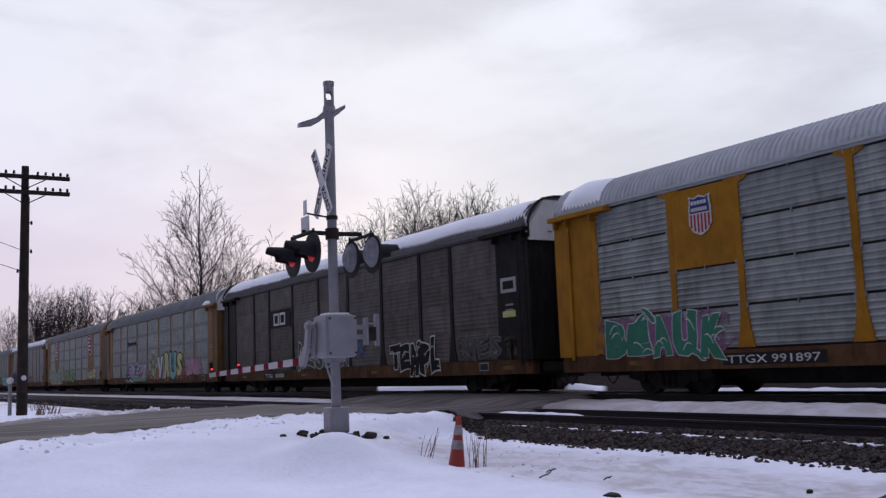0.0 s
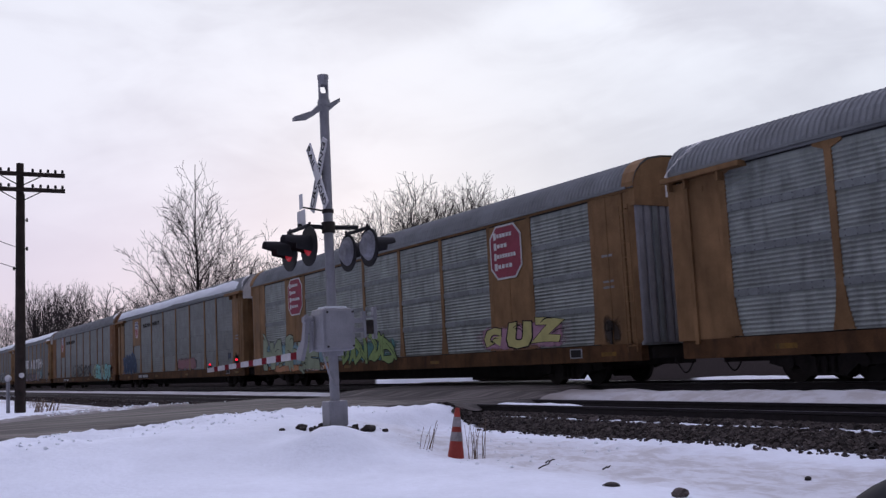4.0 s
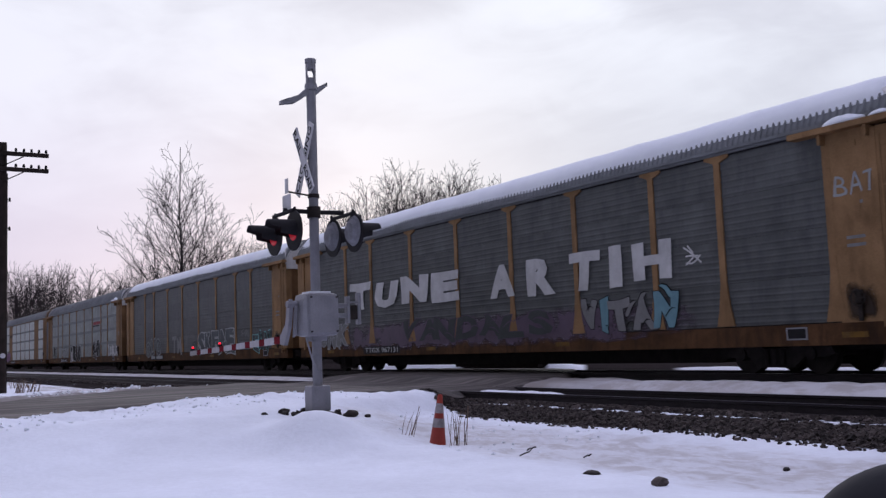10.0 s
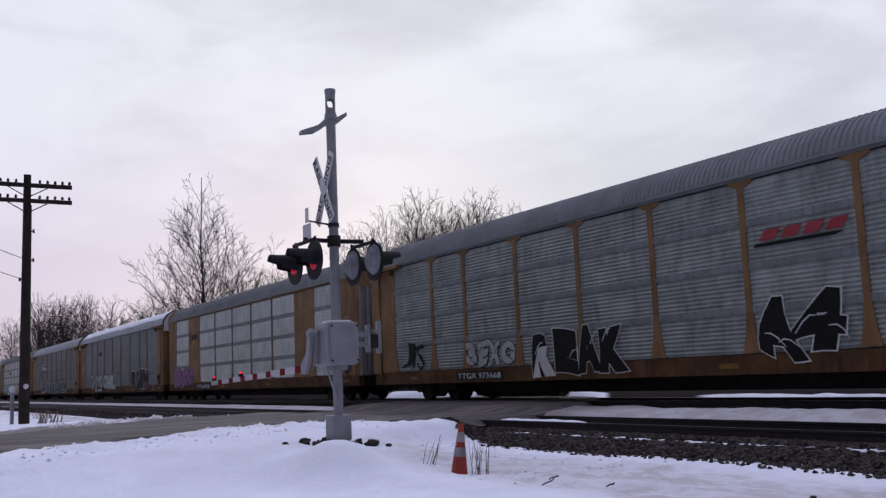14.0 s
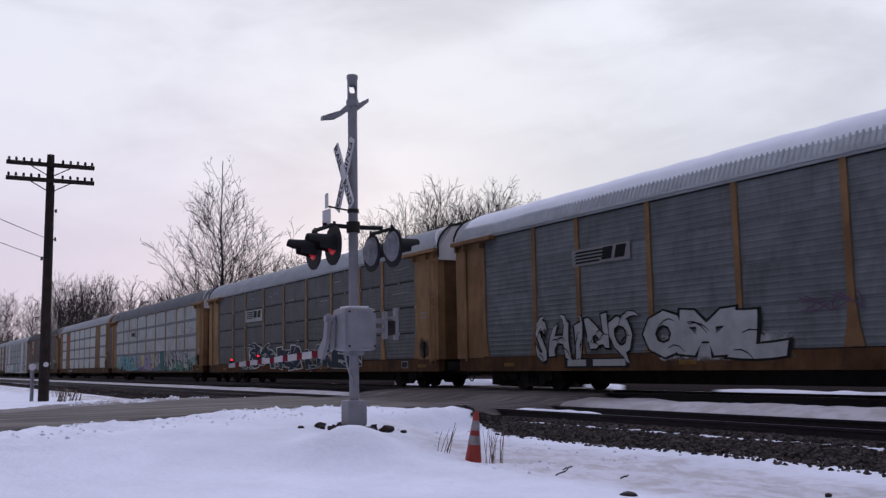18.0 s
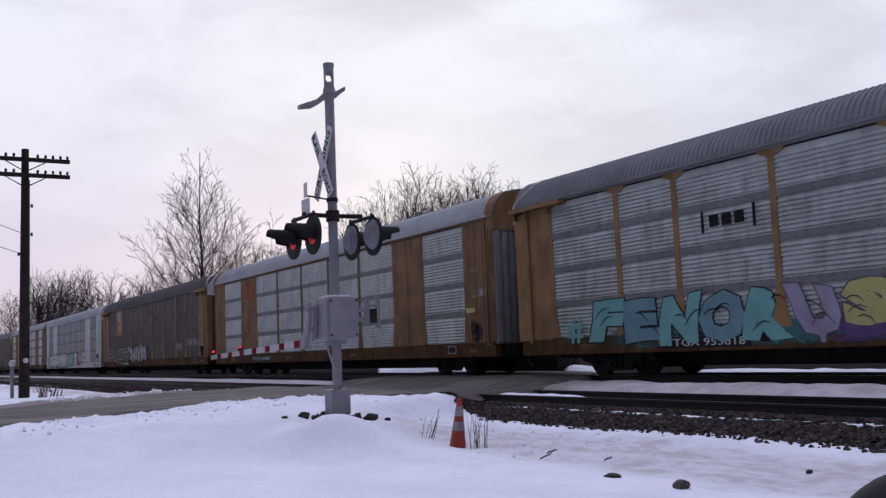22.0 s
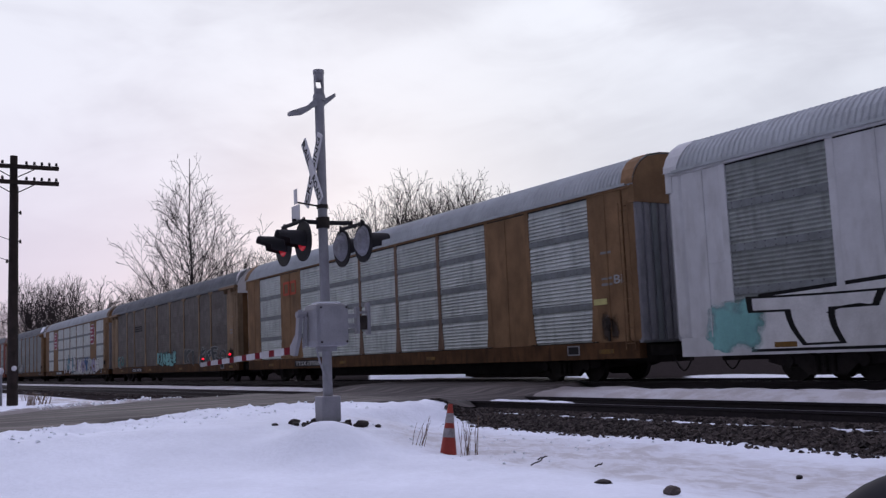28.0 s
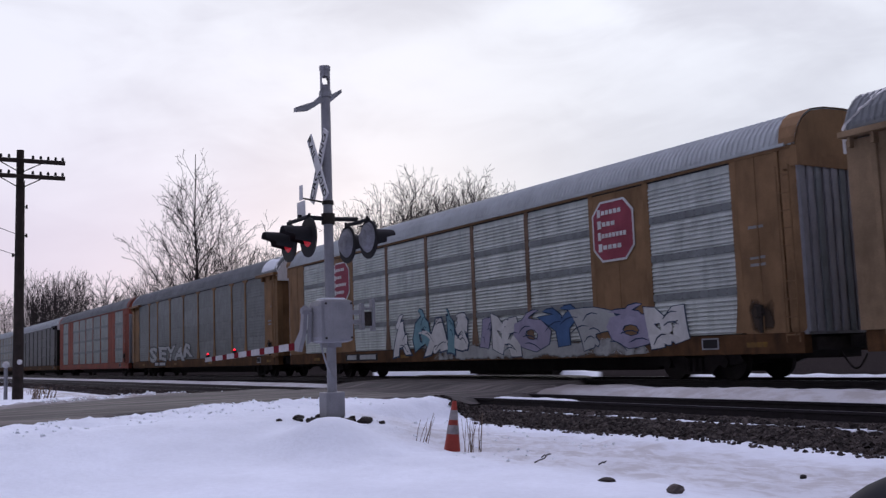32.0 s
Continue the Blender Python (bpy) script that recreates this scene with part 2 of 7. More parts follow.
# ---- rail cars ----
PANELS = dict(
    silver=paint("silver_panel", (0.262, 0.284, 0.281), rough=0.5, metal=0.06, var=0.22, scale=1.6, streak=0.6, streak_col=(0.11, 0.11, 0.115), spread=0.10),
    bright=paint("bright_panel", (0.46, 0.49, 0.487), rough=0.45, metal=0.06, var=0.16, scale=1.6, streak=0.45, streak_col=(0.15, 0.16, 0.175), spread=0.06),
    grey=paint("grey_panel", (0.175, 0.188, 0.190), rough=0.55, metal=0.06, var=0.2, scale=1.6, streak=0.5, streak_col=(0.10, 0.10, 0.11), spread=0.10),
    satin=paint("satin_panel", (0.41, 0.44, 0.44), rough=0.5, metal=0.06, var=0.2, scale=1.6, streak=0.5, streak_col=(0.13, 0.135, 0.145), spread=0.08),
    steel=paint("steel_panel", (0.140, 0.154, 0.163), rough=0.55, metal=0.06, var=0.22, scale=1.6, streak=0.5, streak_col=(0.08, 0.08, 0.09), spread=0.10),
    slate=paint("slate_panel", (0.112, 0.117, 0.119), rough=0.55, metal=0.06, var=0.2, scale=1.6, streak=0.5, streak_col=(0.07, 0.07, 0.08), spread=0.10),
    umber=paint("umber_panel", (0.136, 0.124, 0.117), rough=0.7, metal=0.06, var=0.3, scale=1.4, streak=0.55, streak_col=(0.08, 0.065, 0.055), spread=0.12),
    brown=paint("rusty_panel", (0.116, 0.106, 0.101), rough=0.7, metal=0.06, var=0.3, scale=1.4, streak=0.6, streak_col=(0.06, 0.045, 0.035), spread=0.12),
)
FRAMES = dict(
    gold=paint("gold_paint", (0.215, 0.126, 0.065), rough=0.6, var=0.28, scale=0.9, streak=0.38, streak_col=(0.08, 0.045, 0.025)),
    yellow=paint("yellow_paint", (0.33, 0.150, 0.015), rough=0.55, var=0.25, scale=0.9, streak=0.38, streak_col=(0.10, 0.055, 0.02)),
    ochre=paint("ochre_paint", (0.285, 0.172, 0.088), rough=0.65, var=0.28, scale=0.9, streak=0.38, streak_col=(0.09, 0.055, 0.03)),
    rust=paint("rust_brown_paint", (0.19, 0.098, 0.05), rough=0.7, var=0.25, scale=0.9, streak=0.38, streak_col=(0.07, 0.035, 0.02)),
    black=paint("black_paint", (0.016, 0.015, 0.016), rough=0.6, var=0.3, scale=1.5, streak=0.3),
    white=paint("pale_grey_paint", (0.53, 0.535, 0.56), rough=0.5, var=0.1, scale=1.5, streak=0.35, streak_col=(0.25, 0.24, 0.24)),
    grime=paint("grimy_sill_paint", (0.095, 0.050, 0.026), rough=0.75, var=0.4, scale=1.1, streak=0.75, streak_col=(0.03, 0.02, 0.016)),
    tan=paint("tan_paint", (0.220, 0.134, 0.075), rough=0.7, var=0.28, scale=0.9, streak=0.38, streak_col=(0.075, 0.048, 0.033)),
    # brown of the car ends, with their shade mixed into the colour
    end_shade=paint("shaded_brown_end", (0.165, 0.092, 0.046), rough=0.7, var=0.35, scale=0.9, streak=0.38, streak_col=(0.04, 0.028, 0.02)),
    post=paint("brown_post_paint", (0.165, 0.112, 0.083), rough=0.7, var=0.28, scale=1.2, streak=0.4, streak_col=(0.075, 0.048, 0.036)),
    faded=paint("faded_ochre_paint", (0.255, 0.180, 0.118), rough=0.7, var=0.28, scale=0.9, streak=0.4, streak_col=(0.09, 0.06, 0.04)),
    red=paint("faded_red_paint", (0.24, 0.075, 0.055), rough=0.65, var=0.28, scale=0.9, streak=0.38, streak_col=(0.12, 0.05, 0.04)),
)
ROOFS = dict(
    pale=paint("pale_roof", (0.385, 0.41, 0.435), rough=0.5, metal=0.06, var=0.14, scale=0.8, streak=0.3, streak_col=(0.2, 0.2, 0.21)),
    grey=paint("grey_roof", (0.19, 0.20, 0.215), rough=0.55, metal=0.06, var=0.2, scale=0.8, streak=0.3, streak_col=(0.12, 0.12, 0.125)),
    dark=paint("dark_roof", (0.118, 0.114, 0.122), rough=0.6, metal=0.06, var=0.22, scale=0.8, streak=0.3, streak_col=(0.06, 0.06, 0.06)),
)
# smooth belts catch less sky than the ribs; that dimness is in this colour
BELT = paint("dark_toned_steel", (0.195, 0.21, 0.22), rough=0.6, metal=0.06, var=0.2, scale=2.0, streak=0.4, streak_col=(0.08, 0.08, 0.085))


def riveted(m):
    """Two rows of small dark rivets along a belt."""
    n, l = m.node_tree.nodes, m.node_tree.links
    c = n["Principled BSDF"].inputs["Base Color"]
    was = c.links[0].from_socket
    tc, sx = n.new("ShaderNodeTexCoord"), n.new("ShaderNodeSeparateXYZ")
    l.new(tc.outputs["Object"], sx.inputs[0])

    def op(kind, a, b=0.0):
        q = n.new("ShaderNodeMath")
        q.operation = kind
        for i, v in enumerate((a, b)):
            if isinstance(v, (int, float)):
                q.inputs[i].default_value = v
            else:
                l.new(v, q.inputs[i])
        return q.outputs[0]
    dx = op("MULTIPLY", op("SUBTRACT", op("FRACT", op("MULTIPLY", sx.outputs[0], 1 / 0.27)), 0.5), 0.27)
    dz = op("SUBTRACT", op("ABSOLUTE", sx.outputs[2]), 0.056)
    near = op("LESS_THAN", op("ADD", op("MULTIPLY", dx, dx), op("MULTIPLY", dz, dz)), 0.0175 ** 2)
    x = n.new("ShaderNodeMix")
    x.data_type = "RGBA"
    x.inputs[7].default_value = (0.06, 0.06, 0.065, 1)
    l.new(op("MULTIPLY", near, 0.8), x.inputs[0]), l.new(was, x.inputs[6]), l.new(x.outputs[2], c)


riveted(BELT)
END_WHITE = paint("white_gable", (0.60, 0.59, 0.60), rough=0.6, var=0.12, scale=1.2, streak=0.3, streak_col=(0.25, 0.22, 0.2))
SOOT = paint("underframe_soot", (0.034, 0.029, 0.029), rough=0.85, var=0.4, scale=3)
for m in [*PANELS.values(), *FRAMES.values(), *ROOFS.values(), BELT]:
    m.node_tree.nodes["Principled BSDF"].inputs["Specular IOR Level"].default_value = 0.05
SIDE, FRONT = 1.50, 1.538          # half width of the sheets, of the posts' faces
Z_SILL0, Z_SILL1, Z_TOP = 0.58, 1.00, 4.74
POSTS = (-11.95, -9.20, -7.15, -4.29, -1.43, 1.43, 4.29, 7.15, 9.20, 11.95)
HALF = 13.62
cache = {}


def cached(key, build):
    if key not in cache:
        cache[key] = build()
    return cache[key]


def sheet(w, h, m, ribs=0.28, count=6, groove=0.0, deep=0.030):
    """A pressed steel sheet, w by h, ribbed along its length, from its lower left corner, facing -y."""
    def build():
        prof = [(0.03, groove), (0.0, groove)]
        bold = deep > 0.032
        drop = 0.014 if bold else 0.034
        step = (h - groove * 2) * (1 - ribs) / count
        for i in range(count):
            a = groove + 0.03 + i * step
            prof += [(0.0, a), (-deep, a + drop), (-deep, a + drop + 0.008), (0.0, a + 0.086 if bold else a + 0.078)]
        prof += [(0.0, h - groove), (0.03, h - groove)]
        verts, faces = [], []
        for x in (0.0, w):
            verts += [(x, y, zz) for y, zz in prof]
        n = len(prof)
        for i in range(n - 1):
            faces.append((i, i + n, i + n + 1, i + 1))
        faces.append(tuple(range(n)))
        faces.append(tuple(range(2 * n - 1, n - 1, -1)))
        me = raw_mesh("panel", verts, faces, m)
        if groove > 0.01:
            # small bright clips that hold the seam
            me.materials.append(GALV)
            bm = bmesh.new()
            bm.from_mesh(me)
            for x in (0.03, w / 2, w - 0.03):
                k = len(bm.faces)
                box(bm, x - 0.014, -0.045, h - 0.07, x + 0.014, 0.0, h + 0.05)
                bm.faces.ensure_lookup_table()
                for f in bm.faces[k:]:
                    f.material_index = 1
            bm.to_mesh(me)
            bm.free()
        return me
    return cached(("sheet", round(w, 3), round(h, 3), m.name, count, groove, ribs, deep), build)


def post_mesh(m, cap, flare):
    def build():
        t = 0.085
        o = [(-t, Z_TOP), (-t, 1.95)]
        o += [(-t - flare * 0.4, 1.45), (-t - flare, Z_SILL1 + 0.03), (t + flare, Z_SILL1 + 0.03), (t + flare * 0.4, 1.45)]
        o += [(t, 1.95), (t, Z_TOP)]
        if cap:
            o = [(-0.34, Z_TOP), (-0.34, Z_TOP - 0.06), (-t, Z_TOP - 0.16)] + o[1:-1] + [(t, Z_TOP - 0.16), (0.34, Z_TOP - 0.06), (0.34, Z_TOP)]
        bm = slab(bmesh.new(), o, -FRONT, -SIDE + 0.02)
        return link_bm("post", bm, m)
    return cached(("post", m.name, cap, flare), build)


ROOF_PROFILE = [(-1.56, 4.80), (-1.55, 4.93), (-1.44, 5.18), (-1.25, 5.40), (-1.0, 5.555), (-0.6, 5.63), (0.0, 5.66)]
ROOF_PROFILE += [(-y, z) for y, z in ROOF_PROFILE[-2::-1]]


def roof_mesh(m):
    def build():
        verts, faces = [], []
        n = len(ROOF_PROFILE)
        xs, lift = [], []
        x, k = -HALF + 0.02, 0
        while x < HALF:
            for dx, up in ((0.0, 0), (0.025, 1), (0.06, 1), (0.085, 0)):
                xs.append(min(x + dx, HALF)), lift.append(up)
            x += 0.15
        for x, up in zip(xs, lift):
            for y, z in ROOF_PROFILE:
                verts.append((x, y * (1 + 0.012 * up), z + 0.022 * up))
        for i in range(len(xs) - 1):
            for j in range(n - 1):
                a = i * n + j
                faces.append((a, a + n, a + n + 1, a + 1))
        faces.append(tuple(range(n)))
        faces.append(tuple(range(len(verts) - 1, len(verts) - 1 - n, -1)))
        return raw_mesh("roof", verts, faces, m)
    return cached(("roof", m.name), build)


def roof_snow(x0, x1, u0, u1, seed, thick=0.07):
    """Snow that lies on the roof between two heights of its profile, with a ragged edge."""
    rnd = random.Random(seed)
    ph = [rnd.uniform(0, 20) for _ in range(3)]
    verts, faces = [], []
    nx, nu = max(8, int((x1 - x0) / 0.16)), 8
    last = len(ROOF_PROFILE) - 1

    def on(u):
        u = min(max(u, 0), last - 0.001)
        i, f = int(u), u - int(u)
        a, b = ROOF_PROFILE[i], ROOF_PROFILE[i + 1]
        return a[0] + (b[0] - a[0]) * f, a[1] + (b[1] - a[1]) * f
    for i in range(nx + 1):
        x = x0 + (x1 - x0) * i / nx
        rag = noise.noise((x * 0.31 + ph[0], ph[1], 0)) * 0.42 + noise.noise((x * 1.7 + ph[2], 1, 0)) * 0.12 + noise.noise((x * 4.3 + ph[2], 4, 0)) * 0.07
        end = min(1.0, i / 4, (nx - i) / 4)
        lo, hi = u0 + rag, u1 + 0.4 * rag
        for j in range(nu + 1):
            f = j / nu
            y, z = on(lo + (hi - lo) * f)
            puff = thick * math.sin(math.pi * min(max(f, 0.0), 1.0)) ** 0.35 * end * (1 + 0.5 * noise.noise((x * 1.3, f * 2, ph[1]))) + 0.034 - 0.05 * (f in (0, 1) or end == 0)
            verts.append((x, y - puff * 0.45, z + puff))
    for i in range(nx):
        for j in range(nu):
            a = i * (nu + 1) + j
            faces.append((a, a + nu + 1, a + nu + 2, a + 1))
    return raw_mesh("roof_snow", verts, faces, SNOW, True)


def truck(car, x, wheelsets):
    def side_frame_mesh():
        o = [(-1.45, 0.42), (-1.30, 0.62), (-0.55, 0.66), (-0.30, 0.52), (0.30, 0.52), (0.55, 0.66), (1.30, 0.62), (1.45, 0.42), (1.15, 0.34), (0.72, 0.36), (0.45, 0.14), (-0.45, 0.14), (-0.72, 0.36), (-1.15, 0.34)]
        bm = slab(bmesh.new(), o, -0.07, 0.07)
        bmesh.ops.triangulate(bm, faces=bm.faces[:])
        for sx in (-0.2, 0.0, 0.2):
            tube(bm, (sx, -0.09, 0.2), (sx, -0.09, 0.52), 0.055, n=8)
        for sx in (-0.89, 0.89):
            tube(bm, (sx, -0.12, 0.42), (sx, 0.1, 0.42), 0.13, n=12)
        return link_bm("side_frame", bm, SOOT)

    def bolster_mesh():
        return link_bm("truck", boxed(-0.28, -1.0, 0.24, 0.28, 1.0, 0.56, bevel=0.04), SOOT)

    def wheel_mesh():
        bm = bmesh.new()
        tube(bm, (0, -0.9, 0), (0, 0.9, 0), 0.08, n=10)
        for s in (-1, 1):
            tube(bm, (0, s * 0.685, 0), (0, s * 0.82, 0), 0.42, n=28)
            tube(bm, (0, s * 0.66, 0), (0, s * 0.69, 0), 0.445, n=28)
            tube(bm, (0, s * 0.815, 0), (0, s * 0.86, 0), 0.13, n=10)
            for k in range(4):
                a = k * math.pi / 2
                tube(bm, (0.26 * math.cos(a), s * 0.8, 0.26 * math.sin(a)), (0.26 * math.cos(a), s * 0.835, 0.26 * math.sin(a)), 0.05, n=8)
        return link_bm("wheelset", bm, SOOT)
    t = piece("truck", cached("bolster", bolster_mesh), car, pose(x, 0, 0), "sooty black cast-steel truck")
    for s in (-1, 1):
        piece("side_frame", cached("side_frame", side_frame_mesh), t, pose(0, s * 0.98, 0, 0, 0, 0 if s < 0 else 180))
    for s in (-1, 1):
        w = piece("wheelset", cached("wheelset", wheel_mesh), t)
        w.matrix_parent_inverse = Matrix.Translation((s * 0.89, 0, 0.42))
        wheelsets.append(w)
    return t


INKS = dict(white=(0.561, 0.561, 0.575), black=(0.013, 0.013, 0.014), green=(0.05, 0.19, 0.13), teal=(0.055, 0.165, 0.168), blue=(0.075, 0.135, 0.281), sky=(0.165, 0.30, 0.36), navy=(0.031, 0.051, 0.097),
            purple=(0.13, 0.077, 0.222), pink=(0.394, 0.221, 0.314), mauve=(0.235, 0.115, 0.235), lime=(0.224, 0.31, 0.125), yellow=(0.496, 0.463, 0.204), red=(0.307, 0.052, 0.062), silver=(0.36, 0.373, 0.387), ash=(0.221, 0.221, 0.228), sage=(0.262, 0.308, 0.229),
            slate=(0.07, 0.075, 0.078), plum=(0.115, 0.082, 0.125), lilac=(0.305, 0.285, 0.398), orange=(0.419, 0.187, 0.087), shield=(0.047, 0.053, 0.16), maroon=(0.245, 0.059, 0.085), wine=(0.15, 0.035, 0.058), soot=(0.085, 0.078, 0.074), steel=(0.10, 0.112, 0.12), aqua=(0.19, 0.42, 0.42), vermilion=(0.42, 0.085, 0.05), skin=(0.40, 0.38, 0.36), deep=(0.030, 0.044, 0.060), grime=(0.045, 0.030, 0.022))


def ink(name):
    return paint("spray_" + name, INKS[name], rough=0.65, gloss=0.06, var=0.16, scale=1.8, grain=25, bump=0.08, streak=0.2, streak_col=tuple(c * 0.5 for c in INKS[name]))


def mist(name):
    """Spray paint that thins out raggedly towards the edge of its patch."""
    if "mist_" + name in bpy.data.materials:
        return bpy.data.materials["mist_" + name]
    m = paint("mist_" + name, INKS[name], rough=0.5, var=0.22, scale=1.2, grain=25, bump=0.08, streak=0.35, streak_col=tuple(c * 0.5 for c in INKS[name]))
    n, l = m.node_tree.nodes, m.node_tree.links
    tc, sx, nz = n.new("ShaderNodeTexCoord"), n.new("ShaderNodeSeparateXYZ"), n.new("ShaderNodeTexNoise")
    l.new(tc.outputs["Generated"], sx.inputs[0]), l.new(tc.outputs["Object"], nz.inputs[0])
    nz.inputs["Scale"].default_value, nz.inputs["Detail"].default_value = 2.2, 5

    def op(kind, a, b):
        q = n.new("ShaderNodeMath")
        q.operation = kind
        for i, v in enumerate((a, b)):
            if isinstance(v, (int, float)):
                q.inputs[i].default_value = v
            else:
                l.new(v, q.inputs[i])
        return q.outputs[0]
    far = [op("MULTIPLY", op("ABSOLUTE", op("SUBTRACT", sx.outputs[i], 0.5), 0), 2.0) for i in (0, 2)]
    d = op("ADD", op("MAXIMUM", far[0], far[1]), op("MULTIPLY", op("SUBTRACT", nz.outputs[0], 0.5), 1.5))
    r = n.new("ShaderNodeMapRange")
    r.inputs[1].default_value, r.inputs[2].default_value, r.inputs[3].default_value, r.inputs[4].default_value = 0.55, 1.0, 0.92, 0.0
    l.new(d, r.inputs[0]), l.new(r.outputs[0], n["Principled BSDF"].inputs["Alpha"])
    return m


def blob(car, x0, x1, z0, z1, colour, seed, y=-FRONT, name="sprayed_patch"):
    """A soft-edged patch of spray paint."""
    rnd = random.Random(seed)
    n, o = 64, []
    ph = rnd.uniform(0, 50)
    for i in range(n):
        a = 2 * math.pi * i / n
        c, s = math.cos(a), math.sin(a)
        k = 0.93 + 0.10 * noise.noise((c * 2.5 + ph, s * 2.5, 0)) + 0.06 * noise.noise((c * 9 + ph, s * 9, 3))
        ex, ez = math.copysign(abs(c) ** 0.5, c) * k, math.copysign(abs(s) ** 0.6, s) * k
        o.append(((x0 + x1) / 2 + (x1 - x0) / 2 * ex, (z0 + z1) / 2 + (z1 - z0) / 2 * ez))
    bm = bmesh.new()
    fan(bm, o, y - 0.003, 0.004)
    return part(name, bm, mist(colour), car)


def tag(car, text, x0, x1, z0, z1, fill, edge=None, seed=0, fat=0.05, back=None, snug=1.0, wild=0.13, lines=2, rise=0.0, spikes=0):
    """Sprayed letters with an outline; each is bent, leans and jumps a little, as the painters write."""
    rnd = random.Random(len(text) * 7 + seed + int(x0 * 10))
    if back:
        blob(car, x0 - 0.25, x1 + 0.25, z0, z1 - 0.15 * (z1 - z0), back, seed + 5, y=-FRONT + 0.002)
    g = piece("graffiti", bpy.data.meshes.new("graffiti"), car, pose(0, 0, 0), "sprayed graffiti letters")
    share = [0.36 if ch in "I1" else 0.6 if ch == " " else 1.0 for ch in text]
    unit, x = (x1 - x0) / sum(share), x0
    for i, ch in enumerate(text):
        w = unit * share[i]
        x += w
        if ch == " ":
            continue
        ww, hh = w * snug * rnd.uniform(0.92, 1.04), (z1 - z0) * rnd.uniform(0.86, 1.0)
        base = z0 + (z1 - z0 - hh) * rnd.random() + rise * i
        jolt = lambda k: max(-1.4 * k, min(1.4 * k, rnd.gauss(0, k)))
        c = [(jolt(wild), jolt(wild * 0.6)) for _ in range(4)]
        belly, arch, lean = jolt(wild * 0.5), jolt(wild * 0.4), 0.03 + jolt(wild * 0.6)

        def bent(u, v):
            k = ((1 - u) * (1 - v), u * (1 - v), (1 - u) * v, u * v)
            p = u + sum(a * b[0] for a, b in zip(k, c)) + belly * np.sin(math.pi * np.clip(v, 0, 1)) + lean * (v - 0.5)
            q = v + sum(a * b[1] for a, b in zip(k, c)) + arch * np.sin(math.pi * np.clip(u, 0, 1))
            return x - w + (w - ww) / 2 + p * ww, base + q * hh
        one = fill if isinstance(fill, str) else fill[i % len(fill)]
        step = 0.0007 * i
        inner = fat_of(fat)
        layers = [(one, inner, -FRONT - 0.007 - step, "letter")]
        if edge:
            layers.insert(0, (edge, fat_of(inner + (0.04 if hh > 0.75 and fat < 0.075 else 0.02)), -FRONT - 0.003 - step, "letter_outline"))
        lo, hi = GLYPHS[ch, layers[0][1]][0].min(0), GLYPHS[ch, layers[0][1]][0].max(0)
        for col, f, y, name in layers:
            co, faces = GLYPHS[ch, f]
            co = (co - lo) / (hi - lo)
            px, pz = bent(co[:, 0], co[:, 1])
            verts = np.stack([px, np.full(len(px), y), pz], 1)
            piece(name, raw_mesh(name, verts.tolist(), faces, ink(col)), g)
        if edge and spikes:
            for _ in range(spikes):
                under, over = bmesh.new(), bmesh.new()
                u, v, turn = rnd.uniform(0.15, 0.85), rnd.choice((0.12, 0.5, 0.88)), rnd.uniform(0, 2 * math.pi)
                du, dv = 0.55 * math.cos(turn), 0.42 * math.sin(turn)
                pts = [bent(u + du * t, min(1.12, max(-0.1, v + dv * t + 0.08 * math.sin(3 * t)))) for t in (0, 0.4, 0.75, 1)]
                thick = 0.16 * min(ww, hh)
                ribbon(under, pts, [thick + 0.06, thick * 0.9 + 0.06, thick * 0.6 + 0.05, 0.03], -FRONT - 0.0022 - step)
                ribbon(over, pts, [thick, thick * 0.85, thick * 0.5, 0.01], -FRONT - 0.0076 - step)
                part("spray_outline", under, ink(edge), g)
                part("spray_fill", over, ink(one), g)
        if edge and lines:
            for _ in range(lines):
                bm = bmesh.new()
                u, v, d = rnd.uniform(0.1, 0.7), rnd.uniform(0.1, 0.8), rnd.uniform(-0.25, 0.25)
                pts = [bent(u + t * 0.35, v + d * t + 0.1 * math.sin(t * 3)) for t in (0, 0.33, 0.66, 1)]
                ribbon(bm, pts, [0.02, 0.034, 0.03, 0.015], -FRONT - 0.012 - step)
                part("spray_line", bm, ink(edge), g)
    return g


def dashes(car, x0, x1, z0, z1, n, colour, slant=0.0, initial=0.0, y=-FRONT - 0.026, name="emblem_bar"):
    """A row of plain upright blocks as long and high as a company's name."""
    w = (x1 - x0) / n
    for i in range(n):
        a, b = x0 + i * w, x0 + (i + 0.74) * w
        top = z1 + (initial if i == 0 else 0.0)
        low = z0 - (initial if i == 0 else 0.0)
        sh = slant * (top - low)
        part(name, slab(bmesh.new(), [(a, low), (b, low), (b + sh, top), (a + sh, top)], y, y + 0.008), ink(colour), car)


def fan(bm, pts, y, thick=0.010):
    """A flat patch that is star-shaped round its middle."""
    cx, cz = sum(p[0] for p in pts) / len(pts), sum(p[1] for p in pts) / len(pts)
    m = bm.verts.new((cx, y, cz))
    f = [bm.verts.new((p[0], y, p[1])) for p in pts]
    k = [bm.verts.new((p[0], y + thick, p[1])) for p in pts]
    for i in range(len(f)):
        j = (i + 1) % len(f)
        bm.faces.new((m, f[i], f[j]))
        bm.faces.new((f[j], f[i], k[i], k[j]))


